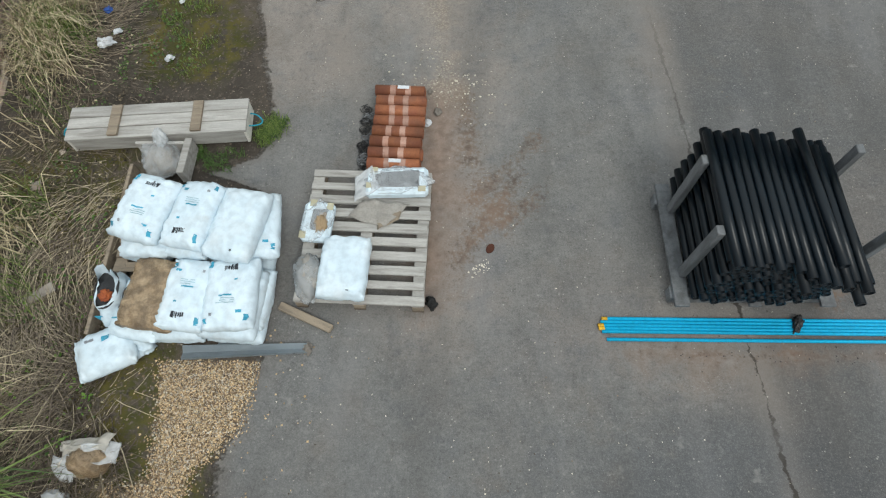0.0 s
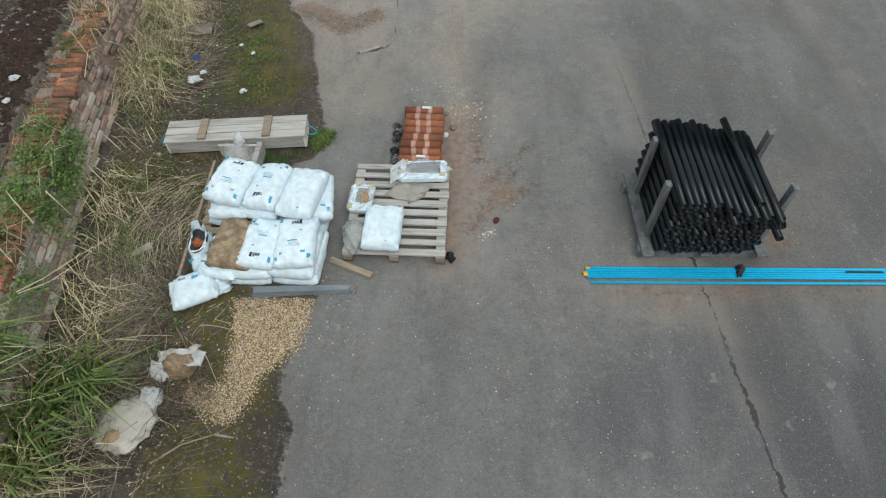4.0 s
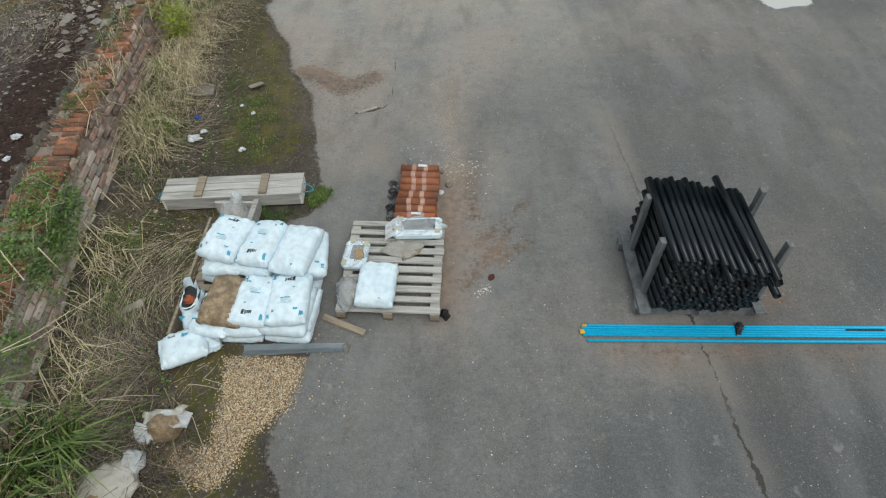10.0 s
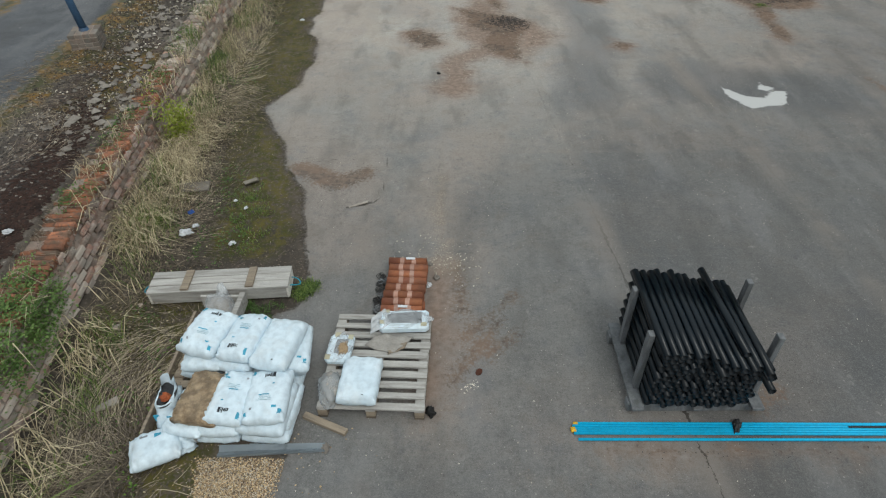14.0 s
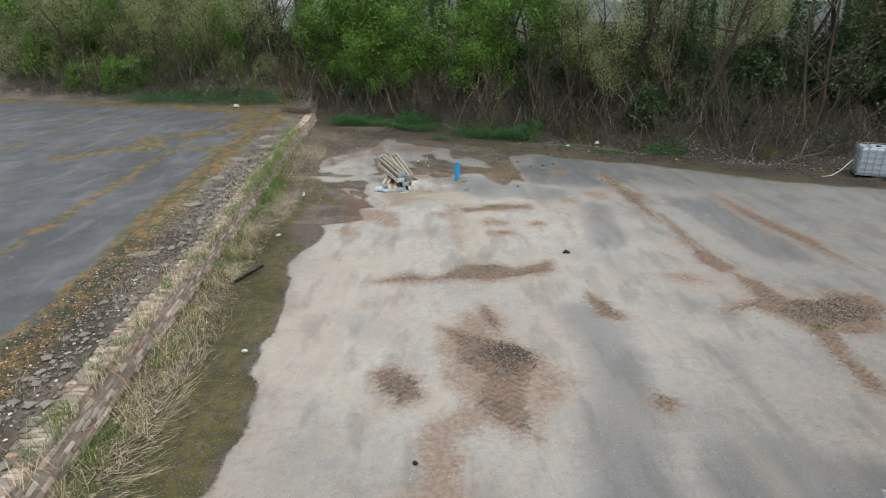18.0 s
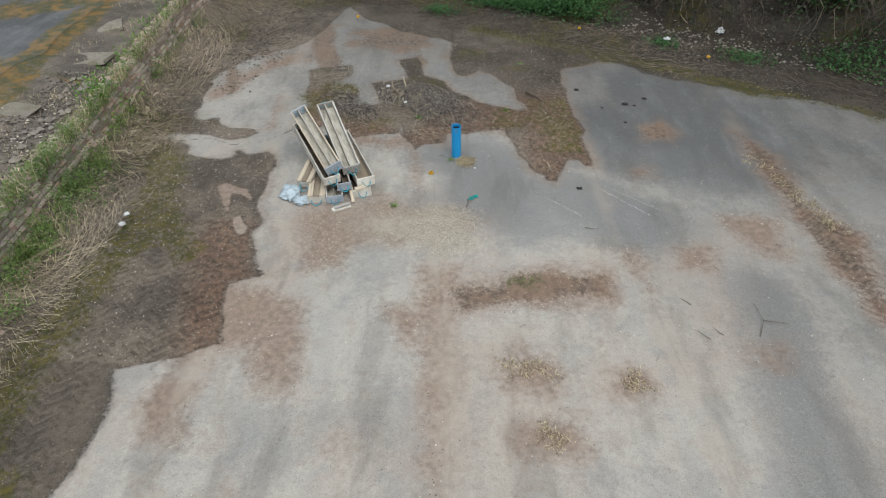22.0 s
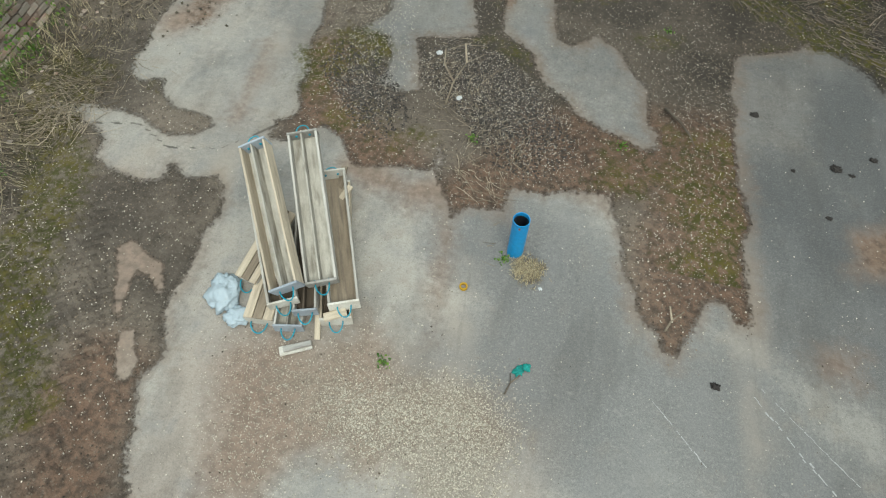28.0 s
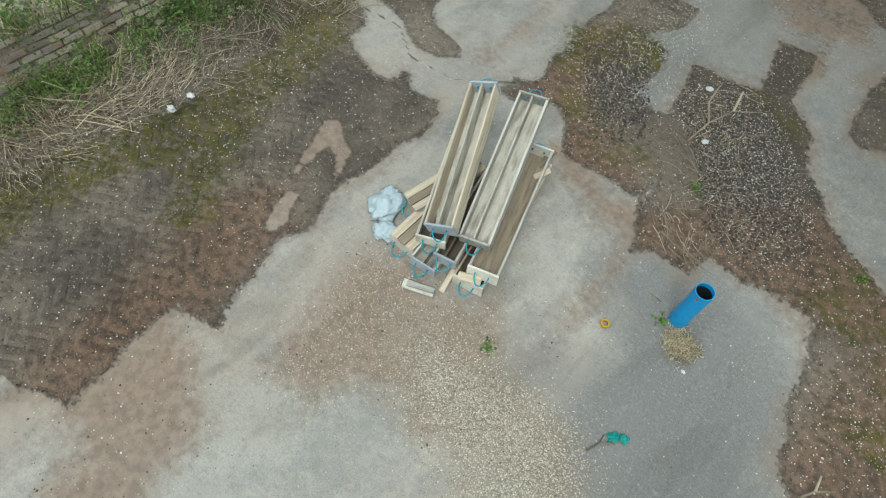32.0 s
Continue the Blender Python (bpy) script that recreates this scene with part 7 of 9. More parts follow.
def twigs(name, a, b, r, seed, material, bend=0.15, segs=3, parent=None):
    """Thin three-sided sticks from a to b, bowed."""
    g = np.random.default_rng(seed)
    n = len(a)
    d = unit(b - a)
    ref = np.where(np.abs(d[:, 2:3]) > 0.9, np.array([[1.0, 0, 0]]), np.array([[0, 0, 1.0]]))
    s = unit(np.cross(d, ref))
    t = np.cross(d, s)
    L = np.linalg.norm(b - a, axis=-1, keepdims=True)
    bow = unit(g.normal(size=(n, 3)))
    rr = (r * g.uniform(0.6, 1.4, n))[:, None]
    rings = []
    for k in range(segs + 1):
        q = k / segs
        c = a + (b - a) * q + bow * L * bend * math.sin(math.pi * q) + g.normal(size=(n, 3)) * L * bend * 0.12 * (0 < k < segs)
        rad = rr * (1 - 0.65 * q)
        for m in range(3):
            ang = m * math.tau / 3
            rings.append(c + (s * math.cos(ang) + t * math.sin(ang)) * rad)
    v = np.stack(rings, 1).reshape(-1, 3)
    f = []
    for k in range(segs):
        for m in range(3):
            f.append([k * 3 + m, k * 3 + (m + 1) % 3, k * 3 + 3 + (m + 1) % 3, k * 3 + 3 + m])
    f = (np.arange(n)[:, None, None] * 3 * (segs + 1) + np.array(f)[None]).reshape(-1, 4)
    return mesh_object(name, v, f, material, parent)


def spread(n, pts, r, seed):
    """n random places within r of a broken line."""
    g = np.random.default_rng(seed)
    pts = np.array(pts, float)
    seg = np.linalg.norm(np.diff(pts, axis=0), axis=1)
    c = np.concatenate([[0], np.cumsum(seg)])
    t = g.uniform(0, c[-1], n)
    x, y = np.interp(t, c, pts[:, 0]), np.interp(t, c, pts[:, 1])
    k = r * np.sqrt(g.uniform(0, 1, n))
    a = g.uniform(0, math.tau, n)
    return x + k * np.cos(a), y + k * np.sin(a)


def yard_z(x, y):
    return sampled("ground", x, y)


def terrace_z(x, y):
    return sampled("terrace", x, y)


def on(x, y):
    """Stand points on whichever is uppermost: yard, wall or terrace."""
    u = x + SHEAR * y - wall_off(y)
    z = yard_z(x, y)
    z = np.where((u < WALL_U) & (u >= WALL_BACK_U) & (y < 37), wall_top(y) - 0.02, z)
    return np.stack([x, y, np.where((u < WALL_BACK_U) & (y < 50), terrace_z(x, y), z)], -1)


def tufts(name, centres, per, rad, height, lean, width, seed, material, label, droop=0.6, category="grass"):
    """Tussocks: blades gathered round each centre."""
    g = np.random.default_rng(seed)
    cx, cy = centres
    x = np.repeat(cx, per) + g.normal(size=len(cx) * per) * rad
    y = np.repeat(cy, per) + g.normal(size=len(cy) * per) * rad
    return blades(name, on(x, y), height, lean, width, seed + 1, material, label, category, droop)


def wall_line(y0, y1, off=0.0):
    return [(WALL_U + off + float(wall_off(y)) - SHEAR * y, y) for y in np.linspace(y0, y1, 8)]


# dry grass along the foot of the wall, thick in places
tufts("dry_grass", spread(60, wall_line(4.5, 8.0, 0.30), 0.24, 1), 44, 0.09, 0.36, 1.5, 0.0038, 2, M_STRAW, "tangled straw-coloured dead grass along a brick wall", 0.9)
tufts("dry_grass", spread(30, wall_line(-1.5, 4.6, 0.14), 0.16, 3), 22, 0.10, 0.32, 1.2, 0.0045, 4, M_STRAW, "matted straw-coloured dead grass along a brick wall", 0.9)
tufts("dry_grass", spread(85, wall_line(8.2, 18.8, 0.22), 0.26, 5), 34, 0.10, 0.30, 1.35, 0.0036, 6, M_STRAW, "tangled straw-coloured dead grass along a brick wall", 0.8)
tufts("dry_grass", spread(40, wall_line(18.0, 30.0, 0.20), 0.25, 7), 24, 0.12, 0.22, 1.4, 0.0032, 8, M_STRAW, "sparse straw-coloured dead grass below the wall", 0.9)
tufts("dry_grass", spread(60, [(-4.7, 7), (-5.3, 13), (-6.3, 22), (-7.2, 30)], 0.55, 9), 18, 0.14, 0.14, 1.6, 0.0024, 10, M_STRAW, "flattened dead grass on terrace rubble", 1.1)
# fresh grass
tufts("green_grass", spread(32, wall_line(1.5, 8.5, 0.30), 0.28, 11), 26, 0.10, 0.26, 0.9, 0.0032, 12, M_GRASS, "fresh green grass through dead grass by the wall", 0.6)
tufts("green_grass", spread(42, wall_line(8.5, 24.0, 0.20), 0.25, 13), 44, 0.10, 0.30, 0.9, 0.004, 14, M_GRASS, "fresh green grass by the wall foot", 0.6)
tufts("sedge_tussock", (np.array([-3.3, -3.05, -3.4, -3.0, -3.25, -3.5, -2.85]), np.array([1.05, 0.75, 0.65, 0.40, 0.2, 0.3, 1.05])), 150, 0.08, 0.42, 1.25, 0.0085, 15, M_SEDGE, "large green strap-leaved sedge tussock by the wall", 0.9)
tufts("sedge_tussock", (np.array([-3.2, -3.0, -3.3, -2.9]), np.array([0.95, 0.6, 0.35, 0.2])), 50, 0.12, 0.40, 1.4, 0.005, 17, M_STRAW, "dead straw leaves through a sedge tussock", 1.0)
tufts("short_grass", spread(34, [(-2.3, 4.7), (-2.3, 5.4), (-2.6, 6.2)], 0.3, 19), 26, 0.05, 0.05, 0.8, 0.003, 20, M_GRASS, "short green grass on mossy earth")
tufts("short_grass", spread(26, [(-1.38, 3.98), (-1.30, 4.12)], 0.10, 21), 40, 0.03, 0.06, 0.9, 0.003, 22, M_GRASS, "small green grass tuft at a timber box end")
tufts("short_grass", spread(18, [(-2.0, 3.75), (-1.55, 3.72)], 0.10, 23), 26, 0.03, 0.05, 0.9, 0.003, 24, M_WEED, "small green weeds between sacks and a box")
tufts("short_grass", spread(30, [(0.78, 24.1), (0.95, 24.05)], 0.14, 25), 30, 0.03, 0.05, 1.2, 0.003, 26, M_STRAW, "dried grass tuft at the foot of a blue pipe")
for k, (pts, n) in enumerate((([(1.6, 21.05), (1.9, 21.1)], 9), ([(1.5, 19.6), (1.95, 19.55)], 18), ([(1.8, 18.75), (2.0, 18.7)], 14), ([(2.85, 19.47), (3.0, 19.5)], 14), ([(5.8, 24.4), (6.5, 22.3)], 50), ([(7.2, 13.4), (7.3, 13.3)], 10))):
    tufts("short_grass", spread(n, pts, 0.14, 30 + k), 16, 0.05, 0.035, 1.3, 0.004, 40 + k, M_GRASS if k in (0, 5) else M_STRAW, "sparse dry grass and moss in a dirt patch")


def weed_clumps(name, centres, per, rad, h, size, seed, material, label, category="weeds"):
    g = np.random.default_rng(seed)
    cx, cy = centres
    n = len(cx) * per
    x, y = np.repeat(cx, per) + g.normal(size=n) * rad, np.repeat(cy, per) + g.normal(size=n) * rad
    p = on(x, y)
    p[:, 2] += h * g.uniform(0, 1, n) ** 1.4
    ob = leaves(name, p, size, seed + 1, material, 0.55)
    return tagged(ob, label, category, kind="stuff")


weed_clumps("wall_weeds", spread(16, [(-3.75, 3.3), (-3.6, 2.4), (-3.75, 1.6)], 0.22, 51), 90, 0.07, 0.16, 0.032, 52, M_HERB, "leafy green weeds spilling over the wall coping")
for k, (yc, n, zc) in enumerate(((3.35, 1100, 0.68), (2.95, 1200, 0.60), (2.5, 900, 0.66), (1.75, 500, 0.6), (1.2, 500, 0.64))):
    g = np.random.default_rng(530 + k)
    yy = yc + g.normal(size=n) * 0.14
    zz = np.clip(zc + g.normal(size=n) * 0.13, 0.15, 0.92)
    uu = WALL_TOP_U + wall_off(yy) + (0.68 - zz) * 0.3 + np.abs(g.normal(size=n)) * 0.08 - 0.10 * (zz > 0.7)
    ob = leaves("wall_weeds", np.stack([uu - SHEAR * yy, yy, zz], -1), 0.030, 540 + k, M_HERB, 0.5)
    tagged(ob, "leafy green weeds hanging over the wall face", "weeds", kind="stuff")
for k, (yc, n) in enumerate(((21.3, 420), (21.9, 620), (22.5, 560), (23.2, 420), (24.0, 360))):
    g = np.random.default_rng(560 + k)
    yy = yc + g.normal(size=n) * 0.22
    top = wall_top(yy)
    drop = np.abs(g.normal(size=n)) * 0.14
    uu = WALL_TOP_U + wall_off(yy) - 0.12 + drop * 0.9 + g.normal(size=n) * 0.10
    ob = leaves("wall_weeds", np.stack([uu - SHEAR * yy, yy, top + 0.10 - drop], -1), 0.036, 570 + k, M_HERB, 0.4)
    tagged(ob, "bright green herbs sprawling over the broken wall top", "weeds", kind="stuff")
weed_clumps("wall_weeds", spread(16, wall_line(4.5, 12, -0.3), 0.25, 55), 70, 0.07, 0.16, 0.03, 56, M_WEED, "small green weeds on the wall top")
weed_clumps("wall_weeds", spread(34, wall_line(12, 31, -0.10), 0.28, 57), 90, 0.10, 0.32, 0.036, 58, M_HERB, "green weeds growing along the wall top")
weed_clumps("wall_weeds", spread(14, wall_line(24.5, 29, -0.12), 0.22, 59), 120, 0.12, 0.5, 0.05, 60, M_LEAF, "tall bright weeds on the far wall top")
tufts("dry_grass", spread(80, wall_line(9.5, 31.0, -0.1), 0.2, 207), 22, 0.12, 0.34, 1.1, 0.0035, 208, M_STRAW, "dead grass hanging on the wall face", 0.9)
tufts("green_grass", spread(60, wall_line(9.0, 31.0, -0.1), 0.2, 209), 24, 0.08, 0.26, 0.9, 0.0035, 210, M_GRASS, "fresh green grass on the wall face", 0.6)
weed_clumps("wall_weeds", spread(12, wall_line(20.0, 24.0, 0.25), 0.3, 253), 90, 0.10, 0.25, 0.04, 254, M_HERB, "bright green weeds at the wall foot")
weed_clumps("lime_shrub", (np.array([-3.80, -3.74, -3.84]), np.array([7.28, 7.12, 7.0])), 500, 0.09, 0.62, 0.04, 61, M_LIME, "small lime green shrub by the wall foot", "shrub")
weed_clumps("earth_weeds", spread(40, wall_line(1.0, 8.0, 0.55), 0.35, 63), 22, 0.05, 0.05, 0.022, 64, M_WEED, "tiny green weeds on mossy earth")
weed_clumps("earth_weeds", spread(26, wall_line(9.0, 24.0, 0.5), 0.4, 65), 26, 0.06, 0.08, 0.03, 66, M_WEED, "tiny green weeds on mossy earth")
weed_clumps("earth_weeds", (np.array([1.62, 0.6, -0.25, 2.0, -0.1]), np.array([26.05, 24.15, 22.75, 28.3, 25.65])), 40, 0.035, 0.04, 0.03, 67, M_LEAF, "small bright green seedlings on bare ground")
# dead leaves and twigs at the wall foot, on the terrace strip and in the far corner
g = np.random.default_rng(70)


def litter(name, n, pts, rad, length, r, seed, material, label, rise=0.05, category="twigs"):
    g = np.random.default_rng(seed)
    x, y = spread(n, pts, rad, seed)
    a = on(x, y) + np.array([0, 0, 0.012])
    ang = g.uniform(0, math.tau, n)
    L = length * g.uniform(0.4, 1.5, n)
    b = a + np.stack([np.cos(ang) * L, np.sin(ang) * L, g.uniform(-0.02, rise, n)], -1)
    ob = twigs(name, a, b, r, seed + 1, material, 0.10)
    return tagged(ob, label, category, kind="stuff")


weed_clumps("wall_weeds", spread(26, wall_line(20.0, 24.6, 0.12), 0.22, 255), 120, 0.10, 0.34, 0.034, 256, M_HERB, "bright green weeds at the wall foot")
litter("dead_twigs", 700, wall_line(20.0, 27.5, 0.45), 0.4, 0.26, 0.0030, 257, M_TWIGPALE, "pale straw stalks strewn below the wall", 0.15)
litter("dead_twigs", 500, wall_line(8.5, 20.0, 0.35), 0.35, 0.30, 0.003, 259, M_STALK, "pale straw stalks strewn below the wall", 0.12)
litter("dead_twigs", 600, wall_line(-2, 9, 0.45), 0.5, 0.22, 0.0035, 71, M_TWIGPALE, "dead twigs and stalks strewn along the wall foot", 0.12)
litter("dead_twigs", 420, wall_line(0, 5, 0.7), 0.5, 0.30, 0.003, 72, M_TWIG, "dark dead stalks matted on the earth", 0.1)
litter("dead_twigs", 800, wall_line(9, 26, 0.45), 0.5, 0.24, 0.003, 73, M_TWIGPALE, "dead stalks strewn along the wall foot", 0.1)
litter("flattened_straw", 1500, wall_line(1.0, 5.2, 0.36), 0.30, 0.26, 0.0020, 271, M_TWIGPALE, "flattened dead grass stalks by the wall", 0.05, "grass")
litter("flattened_straw", 1500, wall_line(5.0, 9.0, 0.55), 0.35, 0.26, 0.0022, 273, M_TWIGPALE, "flattened dead grass stalks on mossy earth", 0.04, "grass")
litter("bramble_stems", 60, [(-2.9, 1.7), (-2.2, 1.5), (-2.3, 1.0)], 0.35, 0.6, 0.004, 75, M_TWIG, "arching bramble stems over earth", 0.25)
litter("bramble_stems", 220, [(-2.5, 1.35), (-2.15, 1.15)], 0.28, 0.22, 0.0025, 76, M_TWIG, "tangle of dead bramble by a gravel bag", 0.15)
litter("dead_twigs", 1900, [(-4.7, 5.5), (-5.0, 8), (-5.4, 12), (-6.0, 18)], 0.55, 0.18, 0.0022, 77, M_TWIG, "dead stalks strewn over terrace rubble", 0.06)
litter("dead_twigs", 1500, [(-5.5, 5.6), (-5.7, 7.0), (-5.9, 9.0)], 0.75, 0.12, 0.0026, 78, M_TWIGPALE, "dead stalks strewn over the terrace", 0.06)
litter("dead_twigs", 2200, [(-5.6, 27), (-5.9, 31), (-5.0, 34.5), (-3.5, 34.5)], 0.8, 0.26, 0.0045, 79, M_TWIGPALE, "heaped dead branches in the yard's far corner", 0.3)
litter("dead_twigs", 160, [(-4.8, 23), (-4.9, 20)], 0.5, 0.28, 0.004, 81, M_TWIGPALE, "pale dead stalks by the wall", 0.2)
litter("dead_twigs", 200, [(-4.9, 24.3), (-4.7, 25.6)], 0.4, 0.3, 0.004, 82, M_TWIGPALE, "pale dead stalks by the wall", 0.25)
litter("brush_pile", 260, [(-8.2, 35.6), (-7.2, 36.2)], 0.5, 0.8, 0.012, 83, M_TWIG, "pile of brushwood at the wall's end", 0.5)
litter("dead_twigs", 260, [(-0.7, 27.0), (-0.5, 26.5), (0.2, 25.7), (0.0, 25.1)], 0.42, 0.24, 0.0036, 84, M_TWIGPALE, "dry twigs on a dirt mound", 0.04)
litter("dead_twigs", 12, [(0.3, 24.3), (0.6, 24.4), (1.0, 23.9)], 0.3, 0.12, 0.004, 85, M_TWIGPALE, "dry twigs scattered on concrete", 0.02)
litter("dead_twigs", 9, [(1.6, 19.4), (4.4, 20.4), (0.9, 20.6), (2.6, 22.8)], 0.5, 0.18, 0.005, 86, M_TWIG, "dry twigs scattered on concrete", 0.03)
litter("dead_twigs", 2600, [(-5.2, 29), (-4.2, 33.5), (-1.5, 33.5), (2, 30.8), (6, 28.6)], 1.1, 0.2, 0.007, 180, M_TWIG, "dark dead stalks matted over far earth", 0.05)
litter("dead_twigs", 500, [(3, 30.4), (7, 28.8), (11, 26), (16, 23.6)], 0.8, 0.4, 0.008, 87, M_TWIG, "dead sticks along the yard's edge", 0.15)


def branch(name, a, pts, r, label, material=M_TWIG):
    bm = bmesh.new()
    for line in pts:
        tube(bm, [Vector(p) for p in line], [r * (1 - 0.25 * i) for i in range(len(line))], 6)
    ob = part(name, bm, material, None, smooth=True)
    ob.location = a
    return tagged(ob, label, "branch", "fallen branches")


branch("fallen_branch", (-2.15, 0.50, 0.03), [[(0, 0, 0), (0.2, 0.14, 0.02), (0.45, 0.22, 0.03), (0.56, 0.3, 0.02)], [(0.45, 0.22, 0.03), (0.6, 0.2, 0.02)]], 0.011, "thin fallen branch on mossy earth", M_TWIGPALE)
branch("fallen_branch", (-0.55, 26.1, 0.06), [[(0, 0, 0), (0.02, 0.3, 0.1), (0.1, 0.65, 0.12), (0.3, 0.9, 0.1)], [(0.02, 0.3, 0.1), (-0.15, 0.5, 0.16), (-0.2, 0.75, 0.2)], [(0.1, 0.65, 0.12), (0.02, 0.9, 0.2)]], 0.014, "pale dead branch on a dirt mound", M_TWIGPALE)
branch("fallen_branch", (2.25, 23.75, 0.05), [[(0, 0, 0), (0.05, 0.12, 0.02), (0.16, 0.24, 0.02)], [(0.05, 0.12, 0.02), (0.02, 0.26, 0.03)]], 0.011, "short dead branch on earth", M_TWIGPALE)
branch("fallen_branch", (2.05, 26.75, 0.06), [[(0, 0, 0), (0.18, -0.2, 0.02), (0.32, -0.42, 0.02), (0.36, -0.55, 0.02)]], 0.02, "dark fallen branch on earth")
branch("fallen_branch", (0.9, 22.75, 0.01), [[(0, 0, 0), (0.03, 0.12, 0.01), (0.01, 0.2, 0.02)], [(0.03, 0.12, 0.01), (0.1, 0.2, 0.01)]], 0.008, "small forked twig on concrete")
branch("fallen_branch", (4.55, 20.2, 0.01), [[(0, 0, 0), (0.12, 0.25, 0.02), (0.1, 0.55, 0.02)], [(0.12, 0.25, 0.02), (0.4, 0.2, 0.03)]], 0.005, "forked twig on concrete")
branch("fallen_branch", (12.6, 25.4, 0.15), [[(0, 0, 0), (0.8, 0.1, 0.3), (1.6, 0.0, 0.5), (2.2, 0.3, 0.9)], [(0.8, 0.1, 0.3), (1.2, 0.5, 0.9)], [(0.2, 0, 0.1), (1.0, -0.3, 0.05)]], 0.032, "grey fallen branch against the bank", M_TWIG)

# leaf litter, clods, stones and seedlings over the strip of earth
litter("dead_twigs", 1500, wall_line(0.5, 9.0, 0.75), 0.55, 0.12, 0.0022, 281, M_TWIGPALE, "short pale stalks strewn on mossy earth", 0.03)
litter("dead_twigs", 1300, [(-2.6, 2.9), (-2.7, 2.2), (-2.5, 1.6), (-2.3, 1.0)], 0.42, 0.20, 0.0028, 283, M_TWIG, "dark tangled stalks on mossy earth", 0.10)
litter("dead_twigs", 900, [(-2.8, 3.2), (-2.8, 2.0), (-2.6, 0.8)], 0.40, 0.24, 0.0026, 285, M_STALK, "pale tangled stalks on mossy earth", 0.12)
litter("dead_twigs", 26, [(-3.2, 1.5), (-2.7, 1.75), (-2.1, 1.75)], 0.20, 0.75, 0.0042, 287, M_STALK, "long arching pale stems over the earth", 0.22)
litter("dead_twigs", 60, wall_line(20.5, 24.5, 0.40), 0.4, 0.60, 0.0055, 2890, M_STALK, "long thick pale stalks fallen from the wall", 0.25)
litter("dead_twigs", 1500, wall_line(20.0, 27.5, 0.50), 0.5, 0.16, 0.0024, 289, M_STALK, "short dead stalks matted below the wall", 0.05)
litter("dead_twigs", 1500, wall_line(9.0, 21.0, 0.45), 0.40, 0.20, 0.003, 291, M_STALK, "pale straw stalks matted below the wall", 0.06)
litter("flattened_straw", 420, wall_line(1.0, 9.0, -0.48), 0.14, 0.14, 0.0024, 293, M_TWIGPALE, "dead grass stalks lying along the wall top", 0.05, "grass")
for k, (n, pts, rad, size, m_, lab_) in enumerate((
        (5200, wall_line(0.3, 9.0, 0.7), 0.6, 0.022, M_DEADLEAF, "brown leaf litter on mossy earth"), (1300, wall_line(0.3, 9.0, 0.6), 0.5, 0.026, M_STRAW, "bleached leaf litter on mossy earth"),
        (2600, wall_line(21.0, 28.0, 0.5), 0.5, 0.026, M_DEADLEAF, "brown leaf litter below the wall"), (900, wall_line(21.0, 28.0, 0.5), 0.5, 0.024, M_STRAW, "bleached leaf litter below the wall"),
        (2600, [(-5.0, 6.2), (-5.3, 8.5), (-5.8, 13), (-6.4, 19)], 0.4, 0.028, M_DEADLEAF, "brown leaf litter on the terrace strip"))):
    x, y = spread(n, pts, rad, 295 + k)
    ob = leaves("leaf_litter", on(x, y) + np.array([0, 0, 0.010]), size, 1295 + k, m_, 0.75)
    tagged(ob, lab_, "leaves", kind="stuff")
weed_clumps("earth_weeds", spread(40, [(-2.5, 4.6), (-2.7, 5.6), (-2.9, 6.6)], 0.32, 297), 16, 0.05, 0.06, 0.026, 298, M_WEED, "small green weeds on mossy earth")
weed_clumps("earth_weeds", spread(34, [(-2.6, 3.0), (-2.5, 1.7), (-2.8, 1.3)], 0.4, 299), 12, 0.05, 0.07, 0.028, 300, M_LEAF, "small green weeds among dead stalks")
weed_clumps("wall_weeds", spread(26, wall_line(1.0, 9.0, -0.38), 0.16, 1301), 40, 0.05, 0.10, 0.028, 1302, M_WEED, "small green weeds on the wall top")
tufts("dry_grass", spread(12, wall_line(5.0, 9.5, -0.42), 0.10, 1303), 14, 0.06, 0.20, 1.3, 0.0035, 1304, M_STRAW, "dead grass on the wall top", 0.9)
tufts("green_grass", spread(18, wall_line(4.0, 8.6, 0.22), 0.22, 1305), 26, 0.07, 0.36, 0.8, 0.0034, 1306, M_GRASS, "long fresh grass through dead grass by the wall", 0.5)

# blossom, pebbles, gravel, clinker
def scatter(name, n, x, y, size, seed, material, label, category, lift=0.3, squash=0.6):
    """Little stones: eight-sided lumps."""
    g = np.random.default_rng(seed)
    z = on(x, y)[:, 2]
    s = size * g.uniform(0.5, 1.5, len(x))
    o = np.array([[1, 0, 0], [0, 1, 0], [-1, 0, 0], [0, -1, 0], [0, 0, 1], [0, 0, -1]], float)
    v = o[None] * s[:, None, None] * g.uniform(0.7, 1.3, (len(x), 6, 1))
    a = g.uniform(0, math.tau, len(x))
    c, sn = np.cos(a)[:, None], np.sin(a)[:, None]
    v = np.stack([v[..., 0] * c - v[..., 1] * sn, v[..., 0] * sn + v[..., 1] * c, v[..., 2] * squash], -1)
    v += np.stack([x, y, z + s * lift], -1)[:, None]
    f = np.array([[0, 1, 4], [1, 2, 4], [2, 3, 4], [3, 0, 4], [1, 0, 5], [2, 1, 5], [3, 2, 5], [0, 3, 5]])
    ob = mesh_object(name, v.reshape(-1, 3), (np.arange(len(x))[:, None, None] * 6 + f).reshape(-1, 3), material)
    return tagged(ob, label, category, kind="stuff")


